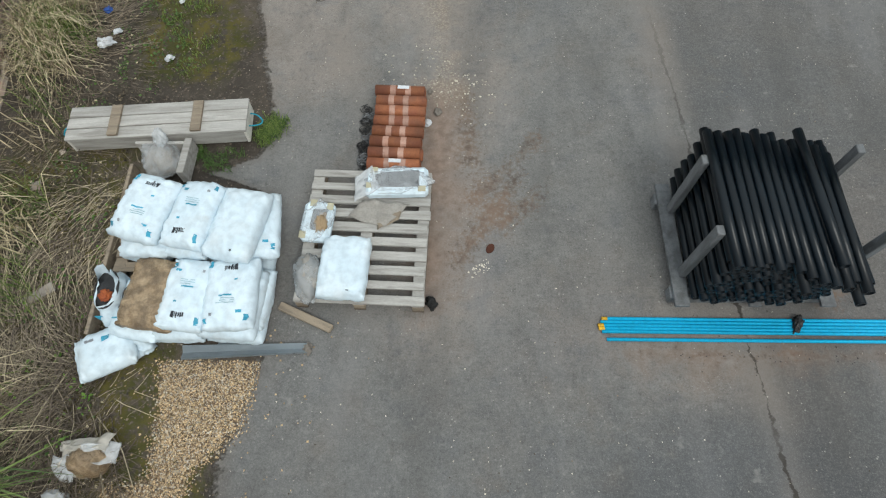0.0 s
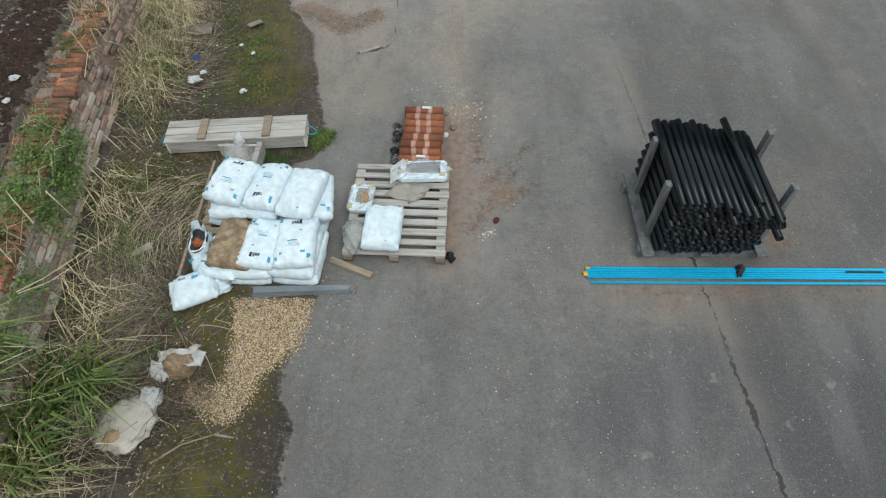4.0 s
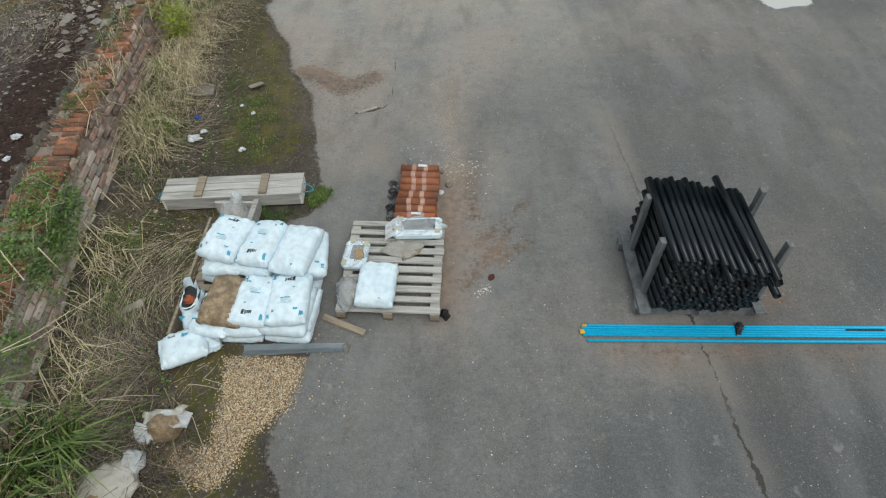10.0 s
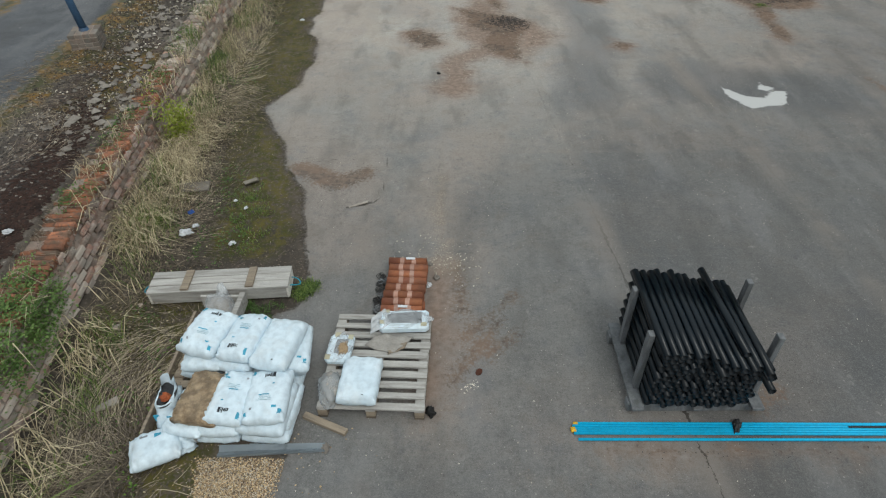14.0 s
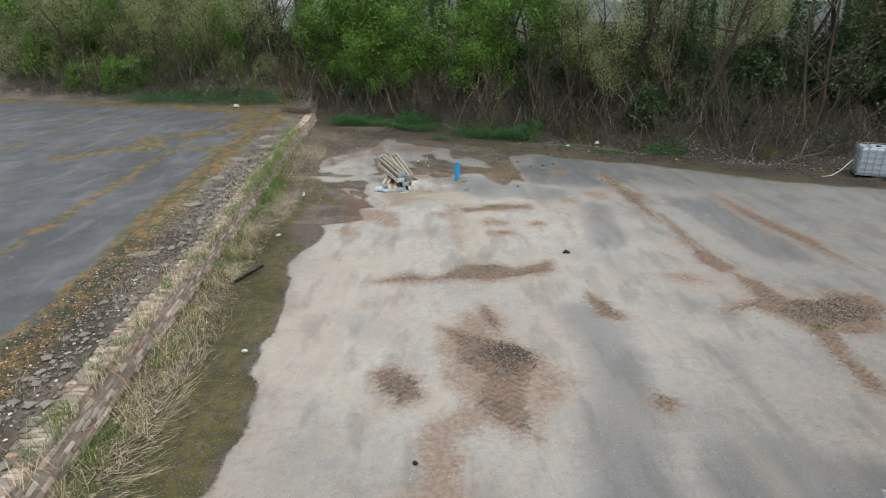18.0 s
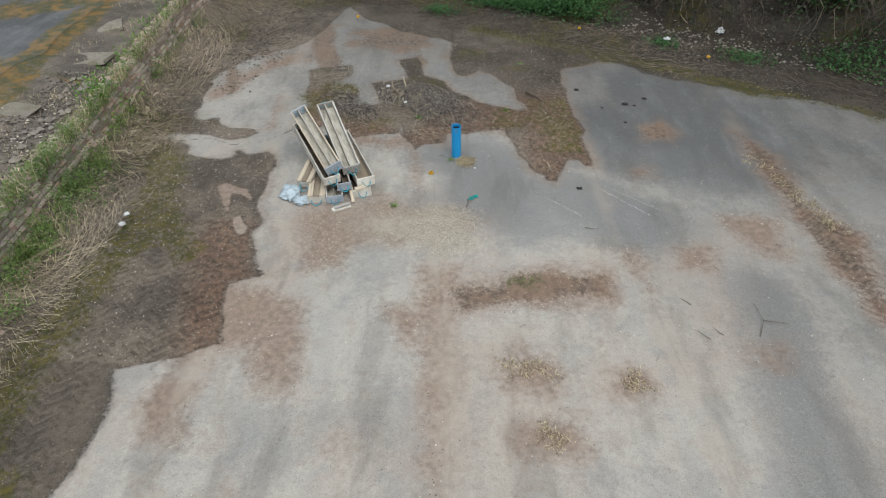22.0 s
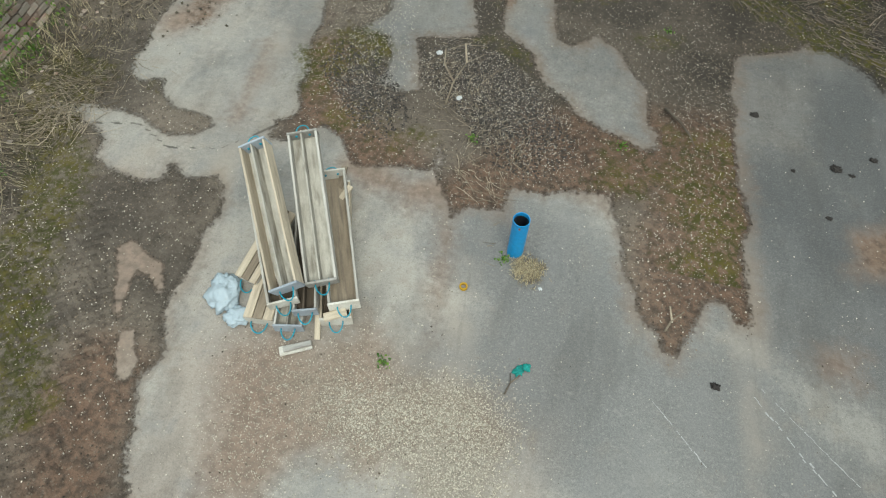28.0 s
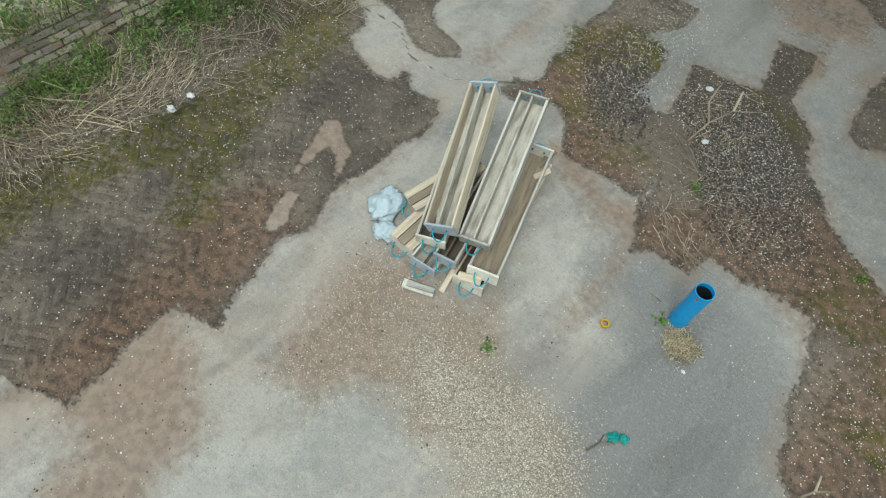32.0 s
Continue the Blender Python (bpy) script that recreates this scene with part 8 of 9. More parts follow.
def within(n, poly, seed, soft=0.05):
    g = np.random.default_rng(seed)
    p = np.array(poly)
    x = g.uniform(p[:, 0].min() - soft, p[:, 0].max() + soft, n * 3)
    y = g.uniform(p[:, 1].min() - soft, p[:, 1].max() + soft, n * 3)
    keep = inside(x, y, poly) > soft * g.normal(size=n * 3) - 0.01
    return x[keep][:n], y[keep][:n]


x, y = within(24000, [(-1.8, 1.95), (-1.14, 1.96), (-1.17, 1.74), (-1.23, 1.52), (-1.35, 1.39), (-1.5, 1.22), (-1.53, 1.06), (-1.6, 0.9), (-1.68, 0.84), (-1.83, 0.92), (-2.02, 1.05), (-2, 1.09), (-1.81, 1.1), (-1.72, 1.17), (-1.72, 1.36), (-1.74, 1.62)], 101, 0.04)
for k_, (m_, lab_) in enumerate(((M_GRAVEL, "spill of tan pea gravel on earth"), (M_GRIT, "pale stones through a gravel spill"), (M_DARKSTONE, "brown stones through a gravel spill"))):
    pick = np.arange(len(x)) % 10
    pick = (pick < 5) if k_ == 0 else (pick >= 5) & (pick < 7) if k_ == 1 else pick >= 7
    scatter("gravel_spill", 0, x[pick], y[pick], 0.0056, 102 + 10 * k_, m_, lab_, "gravel")
x, y = within(220, [(-2.1, 2.3), (-0.6, 2.3), (-0.8, 0.9), (-2.3, 0.7)], 103, 0.1)
scatter("gravel_spill", 0, x, y, 0.007, 104, M_GRAVEL, "stray tan pebbles round a gravel spill", "gravel")
x, y = within(12000, GRIT[0], 105, 0.18)
scatter("pale_grit", 0, x, y, 0.0055, 106, M_GRIT, "pale grit spread over concrete", "gravel")
x, y = within(9000, SILT[0], 107, 0.2)
scatter("pale_grit", 0, x, y, 0.0045, 108, M_GRIT, "thin pale grit over concrete", "gravel")
for k, (pts, rad, n) in enumerate((([(-0.6, 26.9), (0.2, 26.2), (0.6, 25.7)], 0.55, 5200), ([(-2.0, 26.6), (-1.2, 25.7)], 0.4, 2200), ([(1.6, 12.2), (1.3, 12.6)], 0.4, 900), ([(7.3, 13.9), (8.5, 14.2)], 0.5, 900))):
    x, y = spread(n, pts, rad, 110 + k)
    scatter("clinker", 0, x, y, 0.012, 120 + k, M_CLINKER, "dark clinker and mould heaped on a dirt mound", "clinker")
x, y = spread(700, [(-4.9, 6), (-5.2, 10), (-5.8, 16), (-6.9, 26)], 0.55, 131)
scatter("rubble", 0, x, y, 0.035, 132, M_STONE, "broken stone rubble on the terrace strip", "rubble")
x, y = spread(500, [(-4.75, 6), (-5.05, 10), (-5.6, 16), (-6.6, 26)], 0.35, 231)
scatter("pale_grit", 0, x, y, 0.022, 232, M_GRIT, "pale stone chips on the terrace strip", "gravel")
x, y = spread(240, [(-4.7, 6), (-5.0, 10), (-5.5, 16), (-6.5, 26)], 0.4, 235)
scatter("rubble", 0, x, y, 0.07, 236, M_STONE, "lumps of broken stone on the terrace strip", "rubble")
x, y = spread(3500, [(-4.9, 5), (-5.2, 10), (-5.8, 16), (-6.8, 26)], 0.45, 237)
scatter("clinker", 0, x, y, 0.018, 238, M_CLINKER, "dark soil crumbs on the terrace strip", "clinker")
x, y = spread(9000, [(-4.9, 2.5), (-5.2, 6.5), (-5.6, 9.5), (-6.2, 16)], 0.6, 239)
scatter("clinker", 0, x, y, 0.012, 240, M_CLINKER, "dark cinder crumbs on the terrace strip", "clinker")
x, y = spread(1300, [(-5.2, 6.0), (-5.6, 9.5), (-6.2, 16), (-7.0, 24)], 0.5, 241)
scatter("pale_grit", 0, x, y, 0.014, 242, M_GRIT, "pale stone crumbs on the terrace strip", "gravel")
x, y = spread(2600, [(-4.35, 3.2), (-4.5, 4.4), (-4.75, 5.6), (-5.0, 7.2)], 0.26, 243)
scatter("moss_cushions", 0, x, y, 0.030, 244, M_MOSSBROWN, "dark red-brown moss cushions on the terrace strip", "moss", 0.1, 0.35)
x, y = spread(420, [(-4.5, 3.4), (-4.8, 5.0), (-5.2, 7.0)], 0.5, 245)
scatter("rubble", 0, x, y, 0.022, 246, M_STONE, "small broken stones on the terrace strip", "rubble", 0.1, 0.4)
x, y = spread(160, wall_line(3, 30, 0.25), 0.25, 133)
scatter("rubble", 0, x, y, 0.035, 134, M_BRICKS, "broken brick rubble at the wall foot", "rubble")
x, y = spread(900, [(4.5, 31.0), (7.5, 29.3), (9.5, 28), (13, 26.2), (16.5, 25)], 0.7, 135)
scatter("rubble", 0, x, y, 0.030, 136, M_STONE, "pale rubble and rubbish along the bank foot", "rubble")
x, y = spread(160, [(0.2, 4.6), (0.5, 4.4), (-0.2, 4.9)], 0.3, 137)
scatter("pale_grit", 0, x, y, 0.009, 138, M_GRIT, "pale stone chips on concrete", "gravel")
x, y = spread(46, [(0.44, 2.72), (0.56, 2.82)], 0.05, 143)
scatter("pale_grit", 0, x, y, 0.007, 144, M_PETAL, "white crumbs on the concrete", "gravel", squash=0.3)
x, y = spread(260, [(3.2, 2.6), (3.6, 3.2), (2.0, 2.15), (5, 2.2)], 0.2, 139)
scatter("pale_grit", 0, x, y, 0.0045, 140, M_CLINKER, "crumbs of soil beside black ducts", "gravel")


def petals(n, x, y, seed, size=0.0125):
    p = on(x, y) + np.array([0, 0, 0.008])
    ob = leaves("fallen_blossom", p, size, seed, M_PETAL, 0.95)
    return tagged(ob, "white blossom petals strewn over the ground", "petals", kind="stuff")


gg = np.random.default_rng(150)
x, y = gg.uniform(-4.8, 8.0, 62000), gg.uniform(19.5, 30.5, 62000)
k_ = {key: sampled("ground", x, y, key) for key in ("dirt", "silt", "patch")}
keep = gg.uniform(0, 1, len(x)) < np.where((x < -1.8) & (y < 25), 0.75, 1.0) * np.where(k_["dirt"] > 0, 0.1 + 1.2 * fnoise(x, y, 1.3, 61) * fnoise(x, y, 0.5, 62) * 1.4, 0.04)
petals(0, x[keep], y[keep], 151, 0.0145)
x, y = spread(3800, [(-0.7, 26.9), (0.2, 26.3), (0.7, 25.7)], 0.6, 156)
petals(0, x, y, 157, 0.0135)
x, y = spread(2200, [(-2.1, 26.6), (-1.5, 25.8), (-1.9, 28.2)], 0.45, 158)
petals(0, x, y, 159, 0.0135)
x, y = spread(700, [(2.6, 24.6), (2.5, 26.5), (2.4, 28.5)], 0.4, 160)
petals(0, x, y, 161, 0.0135)
x, y = gg.uniform(-4.6, -0.8, 1100), gg.uniform(-0.5, 18, 1100)
k_ = {key: sampled("ground", x, y, key) for key in ("dirt", "silt", "patch")}
keep = k_["dirt"] > 0
petals(0, x[keep], y[keep], 152, 0.012)
x, y = gg.uniform(-1.2, 8, 800), gg.uniform(-0.8, 12, 800)
petals(0, x, y, 153, 0.010)
# loose grit over all the concrete, thicker in drifts
x, y = gg.uniform(-3.0, 8.5, 60000), gg.uniform(-1.0, 24.5, 60000)
drift = fnoise(x, y, 0.8, 81) * fnoise(x, y, 2.7, 82)
keep = (sampled("ground", x, y, "dirt") < -0.02) & (gg.uniform(0, 1, len(x)) < 0.06 + 1.1 * np.clip(drift - 0.22, 0, 1))
for k, m_ in enumerate((M_GRIT, M_SOIL)):
    pick = keep & ((np.arange(len(x)) % 5 < 3) == (k == 0))
    scatter("loose_grit", 0, x[pick], y[pick], 0.0048, 164 + k, m_, ("pale stone", "dark soil")[k] + " grit scattered over concrete", "grit", squash=0.5)
# crumbs and clods on all bare earth, and grit washed over the concrete
for k, (x0, x1, y0, y1, n, size, m_, lab_) in enumerate(((-5.2, 4.2, 19.3, 31.0, 52000, 0.0085, M_SOIL, "crumbs of brown soil on bare earth"), (-4.6, -0.8, -1.5, 19.3, 42000, 0.0075, M_SOIL, "crumbs of brown soil along the wall"), (-5.2, 4.2, 23.0, 31.0, 5000, 0.0075, M_GRIT, "pale stones in the bare earth"))):
    x, y = gg.uniform(x0, x1, n), gg.uniform(y0, y1, n)
    k_ = {key: sampled("ground", x, y, key) for key in ("dirt", "silt", "patch")}
    keep = (k_["dirt"] > -0.03) & (gg.uniform(0, 1, n) < 0.25 + 0.9 * fnoise(x, y, 1.6, 71 + k))
    scatter("soil_crumbs", 0, x[keep], y[keep], size, 191 + k, m_, lab_, "soil")
x, y = gg.uniform(-2.2, 7.0, 26000), gg.uniform(9.5, 24.5, 26000)
k_ = {key: sampled("ground", x, y, key) for key in ("dirt", "silt", "patch")}
near_ = np.maximum(k_["silt"], k_["patch"])
keep = (near_ > -0.12) & (k_["dirt"] < 0) & (gg.uniform(0, 1, len(x)) < 0.5)
for k, m_ in enumerate((M_GRIT, M_SOIL)):
    pick = keep & (np.arange(len(x)) % 2 == k)
    scatter("soil_crumbs", 0, x[pick], y[pick], 0.007, 196 + k, m_, ("pale grit", "brown crumbs")[k] + " washed into patches on concrete", "soil")
x, y = spread(6000, [(-5.0, 27), (-4.6, 31), (-3, 34), (0, 32.6), (4, 30), (8, 27.6), (12, 25.2), (16, 23.2)], 1.2, 181)
k_ = {key: sampled("ground", x, y, key) for key in ("dirt", "silt", "patch")}
keep = k_["dirt"] > 0.06
scatter("clinker", 0, x[keep], y[keep], 0.018, 182, M_CLINKER, "dark leaf mould and crumbs over far earth", "leaf mould")
x, y = spread(7000, [(-5.0, 27), (-4.6, 31), (-3, 34), (0, 32.6), (4, 30), (8, 27.6), (12, 25.2), (16, 23.2)], 1.3, 183)
ob = leaves("dead_leaves", on(x, y) + np.array([0, 0, 0.015]), 0.045, 184, M_DEADLEAF, 0.8)
tagged(ob, "brown dead leaves over the far earth", "leaves", kind="stuff")
# dead leaves on the earth margin
x, y = spread(9000, wall_line(-2, 26, 0.6), 0.6, 160)
ob = leaves("dead_leaves", on(x, y) + np.array([0, 0, 0.012]), 0.032, 161, M_DEADLEAF, 0.8)
tagged(ob, "brown dead leaves on the earth by the wall", "leaves", kind="stuff")


for x, y, s_ in ((3.13, 26.99, 0.09), (4.03, 26.36, 0.12), (4.46, 26.61, 0.08), (2.74, 23.33, 0.08), (3.55, 26.2, 0.05), (3.9, 25.6, 0.06), (4.2, 26.3, 0.06)):
    o = crumpled("earth_clod", (s_, s_ * 0.8, s_ * 0.3), int(x * 31), M_CLINKER, None, 0.7)
    o.location = (x, y, 0)
    tagged(o, "small dark clod of earth on concrete", "clod", "earth clods")


# ---- the wood on the bank ----
def grow(seed, height, trunk_r, limbs, lean=0.08, first=0.25, up=0.7, twig=True, stems=1, spread_=0.0):
    """A tapered trunk (or several stems) with forking limbs; returns the mesh and the ends of its twigs."""
    r = random.Random(seed)
    bm = bmesh.new()
    ends = []

    def limb(p, d, length, rad, depth):
        n = 4 if depth < 2 else 3
        pts, radii = [p], [rad]
        for i in range(n):
            d = (d + Vector((r.gauss(0, 0.16), r.gauss(0, 0.16), r.gauss(0.05, 0.10)))).normalized()
            p = p + d * (length / n)
            pts.append(p)
            radii.append(rad * (1 - 0.75 * (i + 1) / n))
            if depth > 0:
                ends.append(p.copy())
        tube(bm, pts, radii, 6 if depth == 0 else 4 if depth == 1 else 3, False)
        if depth < (3 if twig else 2):
            k = limbs if depth == 0 else 4 if depth == 1 else 2
            for i in range(k):
                f = first + (1 - first) * (i + r.random()) / k
                j = min(int(f * n), n - 1)
                q = pts[j].lerp(pts[j + 1], f * n - j)
                a = r.uniform(0, math.tau)
                side = Vector((math.cos(a), math.sin(a), up * r.uniform(0.4, 1.3)))
                limb(q, side.normalized(), length * r.uniform(0.28, 0.5) * (1.15 - 0.5 * f), max(rad * 0.45 * (1.1 - f * 0.6), 0.006), depth + 1)
    for s_ in range(stems):
        a = s_ * math.tau / max(stems, 1) + r.random()
        d = Vector((lean * r.gauss(0, 1) + spread_ * math.cos(a), lean * r.gauss(0, 1) + spread_ * math.sin(a), 1)).normalized()
        limb(Vector((0.25 * spread_ * math.cos(a), 0.25 * spread_ * math.sin(a), -0.3)), d, height * r.uniform(0.75, 1.0), trunk_r, 0)
    return bm, np.array([tuple(e) for e in ends])


def tree(name, label, seed, height, trunk_r, limbs, leaf, leaf_size, per, blur, stems=1, spread_=0.0, first=0.25, up=0.7, low=0.0, bark=M_BARK):
    bm, ends = grow(seed, height, trunk_r, limbs, first=first, up=up, stems=stems, spread_=spread_)
    ob = thing(name, label, "tree" if "shrub" not in name else "shrub")
    part("trunk", bm, bark, ob, smooth=True)
    if leaf is not None:
        g = np.random.default_rng(seed)
        e = ends[ends[:, 2] > low]
        e = e[g.permutation(len(e))[: int(len(e) * 0.8)]]
        p = np.repeat(e, per, axis=0) + g.normal(size=(len(e) * per, 3)) * blur
        leaves("crown", p, leaf_size, seed + 1, leaf, 0.3, ob)
    return ob


def ivy_tree(seed, height, label):
    bm, ends = grow(seed, height, 0.16, 6, first=0.5)
    ob = thing("ivy_clad_tree", label, "tree")
    part("trunk", bm, M_BARK, ob, smooth=True)
    g = np.random.default_rng(seed)
    n = 5200
    z = g.uniform(0.2, height * 0.8, n)
    a = g.uniform(0, math.tau, n)
    rad = (0.22 + 0.55 * fnoise(a * 1.3, z, 0.9, seed % 7)) * g.uniform(0.75, 1.15, n)
    leaves("ivy", np.stack([rad * np.cos(a), rad * np.sin(a), z], -1), 0.11, seed + 2, M_IVY, 0.2, ob)
    p = np.repeat(ends[::3], 2, axis=0)
    leaves("crown", p + g.normal(size=p.shape) * 0.15, 0.07, seed + 3, M_LEAFYEL, 0.3, ob)
    return ob


def bush(seed, w, h, leaf, size, n, label, name="leafy_shrub"):
    """A dense shrub: short stems inside an uneven shell of leaves."""
    bm, ends = grow(seed, h, 0.04, 3, stems=6, spread_=0.7, first=0.2)
    ob = thing(name, label, "shrub")
    part("trunk", bm, M_BARK, ob, smooth=True)
    g = np.random.default_rng(seed)
    d = unit(g.normal(size=(n, 3)))
    d[:, 2] = np.abs(d[:, 2])
    lump = 0.62 + 0.55 * fnoise(d[:, 0] * 2 + 5, d[:, 1] * 2 + d[:, 2] * 3, 1.4, seed % 9)
    k = lump * g.uniform(0.72, 1.05, n) ** 0.6
    p = d * k[:, None] * np.array([w / 2, w / 2, h]) + g.normal(size=(n, 3)) * 0.06
    leaves("crown", p, size, seed + 1, leaf, 0.35, ob)
    return ob


def stand_at(ob, x, y, scale=1.0, turn=0.0, dz=-0.1):
    z = float(on(np.array([x]), np.array([y]))[0, 2])
    ob.matrix_basis = pose(x, y, z + dz, 0, 0, turn) @ Matrix.Scale(scale, 4)
    return ob


def again(ob, x, y, scale=1.0, turn=0.0, group=""):
    if group:
        ob["group"] = group
    z = float(on(np.array([x]), np.array([y]))[0, 2])
    c = copy_thing(ob, pose(x, y, z - 0.1, 0, 0, turn))
    c.scale = (scale, scale, scale)
    return c


leafy = [tree("leafy_tree", "young tree in bright green spring leaf", 301 + i, 7.0, 0.10, 9, M_LEAF, 0.125, 24, 0.34, first=0.12, low=0.4) for i in range(2)]
bare = [tree("bare_tree", "thin leafless tree with tangled grey twigs", 311 + i, 6.5, 0.07, 9, None, 0, 0, 0, stems=2, spread_=0.15, first=0.2, up=1.0) for i in range(2)]
scrub = [tree("bare_shrub", "leafless many-stemmed grey shrub on the bank", 321 + i, 3.4, 0.035, 5, None, 0, 0, 0, stems=6, spread_=0.45, first=0.2, up=0.9) for i in range(2)]
sallow = [tree("budding_tree", "sparse tree with pale yellow-green buds", 331 + i, 6.0, 0.07, 9, M_LEAFYEL, 0.075, 20, 0.30, stems=2, spread_=0.2, first=0.15, up=0.9) for i in range(2)]
ivied = [ivy_tree(341, 8.5, "tall tree clad in dark ivy"), ivy_tree(342, 8.0, "tall tree clad in dark ivy")]
bushes = [bush(351, 2.8, 2.2, M_LEAF, 0.10, 5200, "dense green leafy shrub at the wood's edge"), bush(352, 2.6, 1.9, M_IVY, 0.12, 4200, "dark ivy-green shrub under the trees")]

# along the bank: offset behind its foot, place along x, size
r = random.Random(77)


def at(x, back):
    return x, float(bank_foot(np.array([x]))[0]) + back


stand_at(leafy[0], *at(-5.2, 3.0), 1.0, 20)
stand_at(leafy[1], *at(-3.4, 3.4), 1.05, 100)
for x, b, s_, k in ((-6.8, 4.2, 1.0, 0), (-1.4, 3.2, 0.8, 1), (2.4, 2.2, 0.82, 0), (3.0, 3.6, 0.9, 1), (0.6, 4.5, 1.0, 0), (-9.0, 5.0, 0.9, 1), (6.2, 5.0, 0.95, 0), (-4.3, 2.2, 0.62, 0), (-2.6, 2.6, 0.6, 1)):
    again(leafy[k], *at(x, b), s_, r.uniform(0, 360), "leafy trees on the bank")
stand_at(bare[0], *at(-8.5, 2.0), 0.8, 10)
stand_at(bare[1], *at(4.8, 1.6), 0.7, 70)
for i in range(34):
    x = -26 + i * 1.45 + r.uniform(-0.6, 0.6)
    again(bare[i % 2], *at(x, r.uniform(1.4, 6.0)), r.uniform(0.65, 1.15), r.uniform(0, 360), "bare trees on the bank")
stand_at(scrub[0], *at(-0.5, 0.9), 0.8, 10)
stand_at(scrub[1], *at(5.6, 0.8), 0.8, 70)
for i in range(44):
    x = -24 + i * 1.08 + r.uniform(-0.5, 0.5)
    again(scrub[i % 2], *at(x, r.uniform(0.7, 3.2)), r.uniform(0.55, 1.1), r.uniform(0, 360), "bare shrubs on the bank")
stand_at(sallow[0], *at(-14.0, 3.0), 0.85, 10)
stand_at(sallow[1], *at(-18.0, 2.4), 0.9, 70)
for x, b, s_ in ((-21, 3.0, 0.9), (-24.5, 3.5, 1.0), (-16, 4.5, 1.0), (-11.5, 3.6, 0.85), (-28, 4, 1.0), (6.9, 3.5, 0.95), (7.8, 2.6, 0.8), (9.6, 4.0, 1.0), (12.5, 5, 1.0), (18, 4.5, 1.0), (-32, 4, 1.1), (-19.5, 6, 1.1)):
    again(sallow[int(abs(x)) % 2], *at(x, b), s_, r.uniform(0, 360), "budding trees on the bank")
stand_at(ivied[0], *at(8.9, 3.6), 1.0, 0)
stand_at(ivied[1], *at(11.2, 3.8), 1.0, 40)
for x, b, s_ in ((-1.0, 6.5, 1.0), (1.4, 7, 1.0), (10.0, 5.8, 0.95), (14.8, 4.0, 0.95), (16.3, 3.4, 1.0), (17.8, 4.2, 1.0), (19.5, 3.6, 1.0), (21.5, 4.2, 1.0), (23.5, 3.8, 1.0), (5.2, 6.5, 1.0), (-6.0, 7.5, 1.0), (-3.0, 7.5, 1.0), (3.6, 7.5, 1.0), (7.0, 7.5, 1.0)):
    again(ivied[int(abs(x) * 3) % 2], *at(x, b), s_, r.uniform(0, 360), "ivy-clad trees on the bank")
stand_at(bushes[0], *at(-20.2, 1.4), 1.0, 0)
stand_at(bushes[1], *at(9.2, 2.4), 0.9, 0)
for x, b, s_, k in ((-23.5, 1.6, 0.85, 0), (-18.6, 2.2, 0.9, 0), (12.4, 3.4, 0.9, 1), (13.8, 4.2, 1.0, 1), (16.5, 4.0, 1.2, 1), (18.8, 3.6, 1.2, 1), (21, 4, 1.3, 1), (10.4, 3.2, 0.9, 1), (-2.0, 5.5, 1.1, 1), (1.5, 4.5, 1.0, 1), (4.5, 4.0, 0.9, 1), (-7.5, 5.6, 1.2, 1)):
    again(bushes[k], *at(x, b), s_, r.uniform(0, 360), "shrubs on the bank")


# hedge of young leaf and twigs beyond the terrace
for i in range(13):
    x = -29 + i * 1.45 + r.uniform(-0.5, 0.5)
    again(bushes[0 if i % 3 else 1], *at(x, r.uniform(3.0, 7.0)), r.uniform(1.1, 1.8), r.uniform(0, 360))
pale_bush = bush(353, 2.8, 2.4, M_LEAFYEL, 0.07, 6500, "pale budding shrub at the wood's edge")
stand_at(pale_bush, *at(-22.0, 2.6), 1.0, 0)
for x, b, s_ in ((-16.8, 3.2, 0.9), (-25.4, 3.4, 1.2), (-28.2, 3.0, 1.3), (-31.0, 3.4, 1.4), (-34.0, 3.0, 1.5), (-37.5, 3.4, 1.6), (-13.0, 2.6, 0.8), (-10.6, 2.4, 0.7)):
    again(pale_bush, *at(x, b), s_, r.uniform(0, 360), "shrubs on the bank")
# tall trees behind the hedge
for i in range(10):
    x = -37 + i * 2.4 + r.uniform(-0.6, 0.6)
    again((sallow, leafy)[i % 2][i % 2], *at(x, r.uniform(6.0, 11.0)), r.uniform(1.25, 1.6), r.uniform(0, 360))
# deeper in the wood
for i in range(30):
    x = -34 + i * 2.15 + r.uniform(-0.8, 0.8)
    if 9.0 < x < 12.5:
        continue
    kind = (leafy, ivied, sallow)[(i * 7) % 3]
    again(kind[i % 2], *at(x, r.uniform(8.0, 13.0)), r.uniform(0.95, 1.3), r.uniform(0, 360), ("leafy trees on the bank", "ivy-clad trees on the bank", "budding trees on the bank")[(i * 7) % 3])
for x, b, s_ in ((-13.5, 3.6, 0.7), (-22.5, 4.0, 0.8), (-26, 3.0, 0.7), (-7.8, 2.8, 0.7), (-6.0, 2.0, 0.55)):
    again(leafy[int(abs(x)) % 2], *at(x, b), s_, r.uniform(0, 360))
for i in range(16):
    x = -9 + i * 2.0 + r.uniform(-0.6, 0.6)
    again(bushes[1], *at(x, r.uniform(4.5, 7.5)), r.uniform(0.9, 1.4), r.uniform(0, 360))

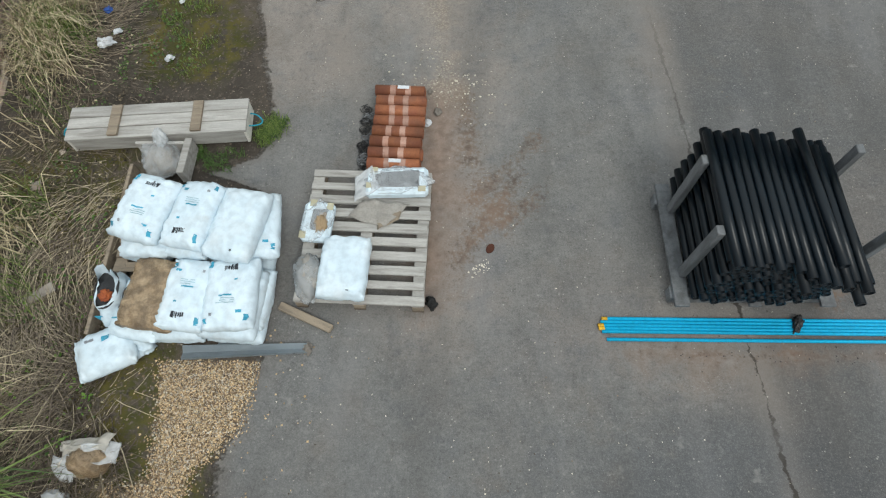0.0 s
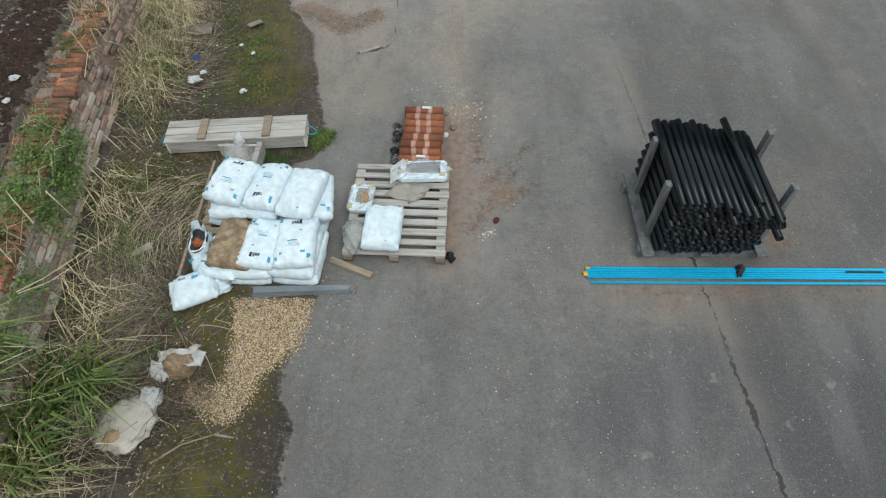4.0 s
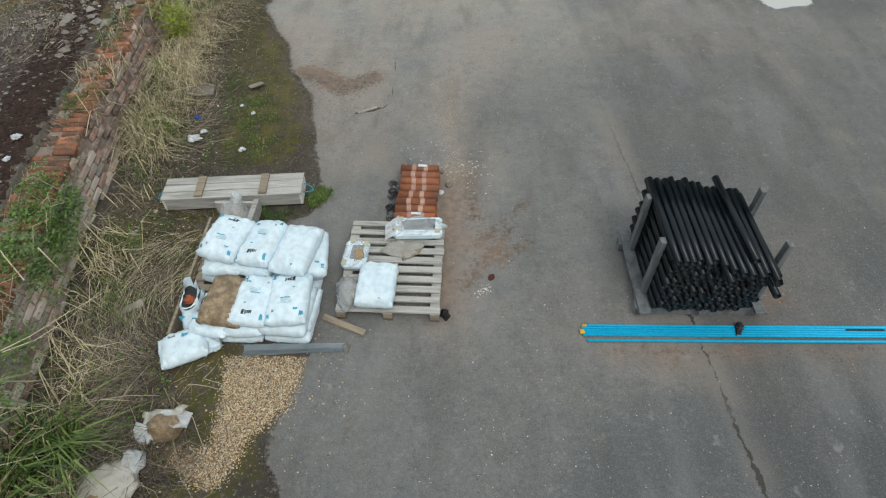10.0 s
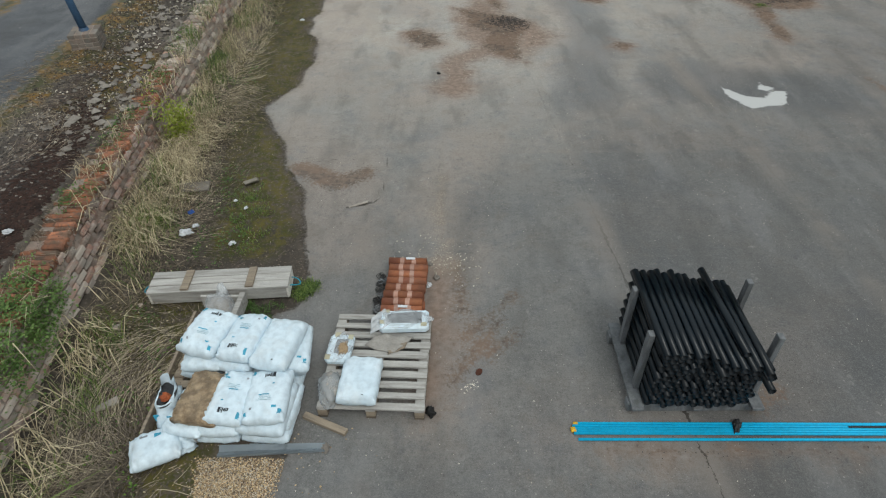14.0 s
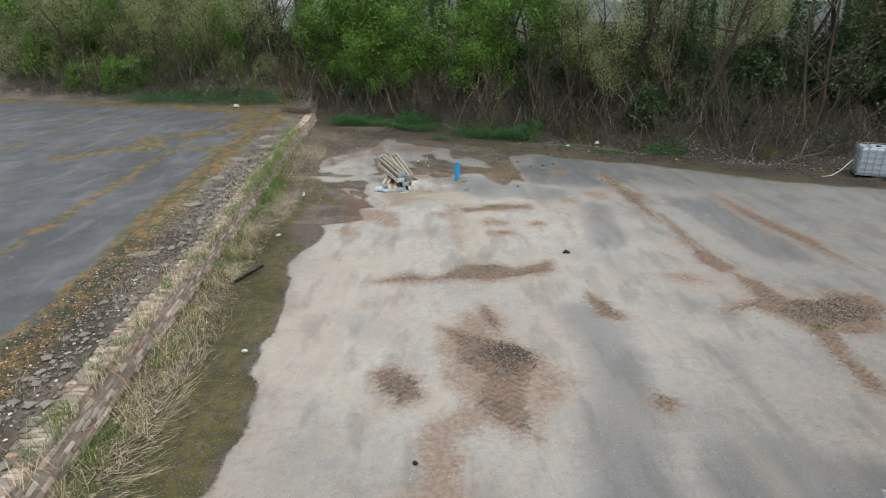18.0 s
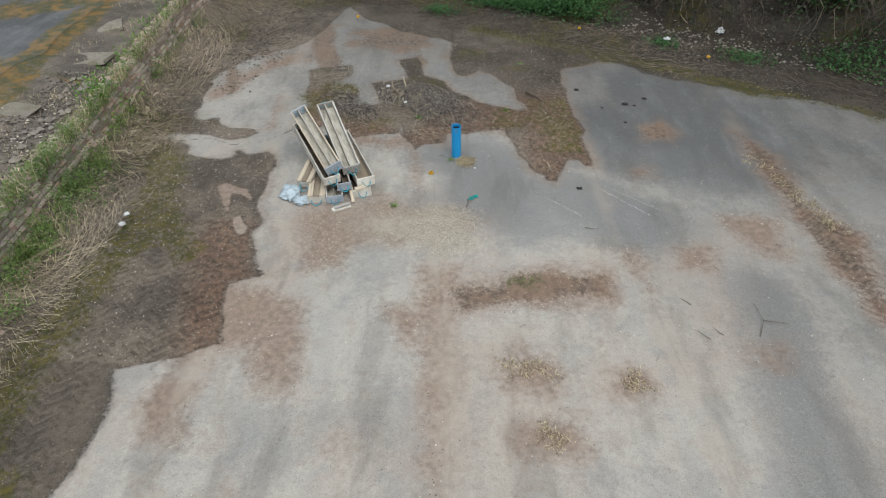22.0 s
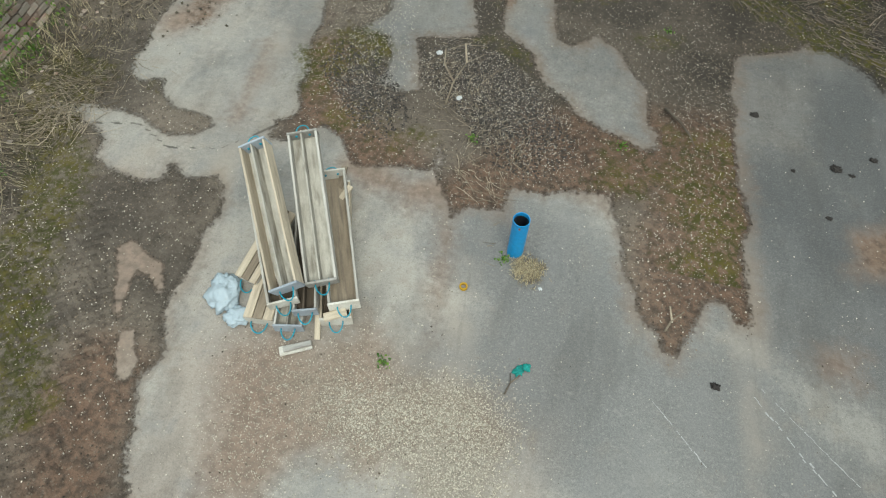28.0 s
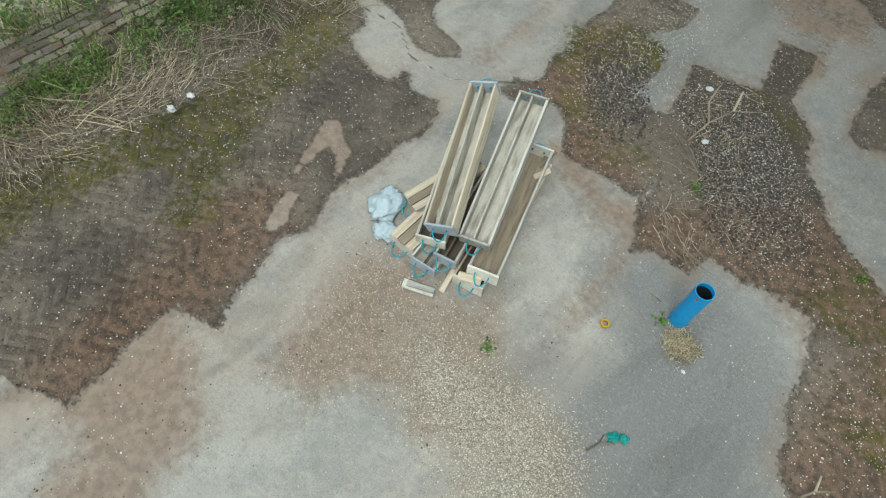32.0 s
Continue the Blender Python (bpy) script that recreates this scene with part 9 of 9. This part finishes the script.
# tangled thicket, ground leaves and nettle beds
def bank_points(n, lo, hi, seed, x0=-30.0, x1=26.0):
    g = np.random.default_rng(seed)
    x = g.uniform(x0, x1, n)
    return np.stack([x, bank_foot(x) + g.uniform(lo, hi, n)], -1), g


p, g = bank_points(15000, 0.4, 8.0, 401)
a = on(p[:, 0], p[:, 1])
ang = g.uniform(0, math.tau, len(p))
L = g.uniform(0.4, 1.8, len(p))
b = a + np.stack([np.cos(ang) * L * 0.6, np.sin(ang) * L * 0.6, L * g.uniform(0.15, 0.95, len(p))], -1)
ob = twigs("bramble_thicket", a, b, 0.008, 402, M_BRAMBLE, 0.36, 3)
tagged(ob, "dense brown bramble thicket covering the bank", "brambles", kind="stuff")
p, g = bank_points(900, 0.3, 5.0, 403, -8, 26)
a = on(p[:, 0], p[:, 1])
ang = g.uniform(0, math.tau, len(p))
L = g.uniform(0.5, 2.2, len(p))
b = a + np.stack([np.cos(ang) * L * 0.6, np.sin(ang) * L * 0.6 - 0.3, L], -1)
ob = twigs("sapling_thicket", a, b, 0.012, 404, M_TWIG, 0.22, 4)
tagged(ob, "grey sapling stems and suckers on the bank", "saplings", kind="stuff")
p, g = bank_points(550, 0.3, 5.0, 413, -30, 26)
a = on(p[:, 0], p[:, 1])
ang = g.uniform(0, math.tau, len(p))
L = g.uniform(0.6, 3.0, len(p))
b = a + np.stack([np.cos(ang) * L * 0.5, np.sin(ang) * L * 0.5 - 0.2, L], -1)
ob = twigs("sapling_thicket", a, b, 0.009, 414, M_TWIGPALE, 0.22, 4)
tagged(ob, "pale grey sapling stems on the bank", "saplings", kind="stuff")
p, g = bank_points(52000, -0.2, 6.5, 405)
q = on(p[:, 0], p[:, 1]) + np.array([0, 0, 0.05])
q[:, 2] += g.uniform(0, 1.0, len(p)) ** 2 * 1.3
ob = leaves("bramble_leaves", q, 0.065, 406, M_DEADLEAF, 0.5)
tagged(ob, "withered brown leaves in the thicket", "leaves", kind="stuff")
p, g = bank_points(42000, 0.5, 7.0, 407)
keep = fnoise(p[:, 0], p[:, 1], 0.7, 33) > 0.36
q = on(p[keep, 0], p[keep, 1]) + np.array([0, 0, 0.05])
q[:, 2] += g.uniform(0, 1.0, len(q)) ** 2 * 1.6
ob = leaves("ground_ivy", q, 0.085, 408, M_IVY, 0.5)
tagged(ob, "dark ivy spreading through the thicket", "ivy", kind="stuff")
for k, (pts, rad, n, h) in enumerate((([(-5.8, 36.6), (-3.6, 35.9)], 0.7, 5600, 0.65), ([(-2.6, 35.6), (-0.6, 34.2)], 0.8, 6000, 0.65), ([(1.0, 33.0), (4.4, 31.3)], 0.75, 8000, 0.7), ([(8.6, 28.3), (9.9, 27.5)], 0.35, 900, 0.4),
                                      ([(-19, 40.2), (-13, 38.9), (-9.4, 38.2)], 1.1, 12000, 0.8), ([(-0.2, 31.9), (0.2, 31.6)], 0.2, 300, 0.25), ([(5.4, 29.6), (5.6, 29.4)], 0.15, 200, 0.2), ([(6.9, 28.9), (7.4, 28.5)], 0.25, 300, 0.2))):
    n = int(n * 1.5)
    x, y = spread(n, pts, rad, 420 + k)
    g = np.random.default_rng(430 + k)
    x, y = x + g.normal(size=n) * 0.18, y + g.normal(size=n) * 0.18
    q = on(x, y)
    crown = np.clip(fnoise(x, y, 1.1, 44) * 0.7 + fnoise(x, y, 3.0, 45) * 0.5 - 0.1, 0.05, 1)
    q[:, 2] += 0.02 + h * g.uniform(0, 1, n) ** 0.8 * crown
    ob = leaves("nettle_bed", q, 0.060, 440 + k, M_NETTLE, 0.7)
    tagged(ob, "bed of fresh green nettles below the bank", "nettles", kind="stuff")


# ---- bricks of the retaining wall, last ----
r = random.Random(500)
COPE, FACE = [], []
for k in range(4):
    bm = bmesh.new()
    box(bm, 0, 0, 0, 0.225, 0.074, 0.11, bevel=0.016, jig=0.010, rng=r)
    ob = part("brick", bm, M_BRICK, None)
    COPE.append(ob.data)
    bpy.data.objects.remove(ob)
    bm = bmesh.new()
    box(bm, 0, 0, 0, 0.10, 0.213, 0.064, bevel=0.009, jig=0.007, rng=r)
    ob = part("brick", bm, M_BRICKPALE, None)
    FACE.append(ob.data)
    bpy.data.objects.remove(ob)


def cope_pose(y, side):
    u = WALL_TOP_U - 0.095 - 0.225 * side
    z = float(wall_top(y)) - 0.065 - (0.012 if side else 0) + r.uniform(-0.016, 0.008)
    return pose(u + float(wall_off(y)) - SHEAR * y + r.uniform(-0.02, 0.018), y, z, r.uniform(-3, 3), r.uniform(-5, 7), 5.7 + r.uniform(-4, 4))


def face_pose(y, course):
    z = 0.03 + course * 0.074
    t = z / 0.68
    u = WALL_U + (WALL_TOP_U - WALL_U) * t
    return pose(u + float(wall_off(y)) - 0.036 - SHEAR * y + r.uniform(-0.014, 0.006), y + r.uniform(-0.006, 0.006), z + r.uniform(-0.003, 0.003), r.uniform(-0.8, 0.8), -14 + r.uniform(-2, 2), 5.7 + r.uniform(-1, 1))


near, rest_v, rest_f = 0, [], []


def lay(m, data, own):
    if own:
        ob = new("brick", data)
        ob.parent = retaining_wall
        ob.matrix_basis = m
    else:
        co = np.empty(len(data.vertices) * 3, np.float32)
        data.vertices.foreach_get("co", co)
        co = co.reshape(-1, 3) @ np.array(m.to_3x3()).T + np.array(m.translation)
        base = sum(len(v) for v in rest_v)
        rest_v.append(co)
        rest_f.extend([[base + i for i in p.vertices] for p in data.polygons])


y = -4.0
while y < 36.8:
    for side in (0, 1):
        if r.random() < (0.96 if side == 0 else 0.75) * (1.0 if y < 10 else 0.6):
            lay(cope_pose(y, side), r.choice(COPE), 1.6 < y < 8.5)
    y += 0.083
for course in range(1, 9):
    y = -4.0 + (0.11 if course % 2 else 0)
    while y < 36.8:
        if r.random() < (0.74 if y < 10 else 0.68):
            lay(face_pose(y, course), r.choice(FACE), 4.2 < y < 8.4 and course > 2)
        y += 0.226
ob = mesh_object("brickwork", np.concatenate(rest_v), rest_f, M_BRICKS, retaining_wall)
ob["kind"] = "stuff"
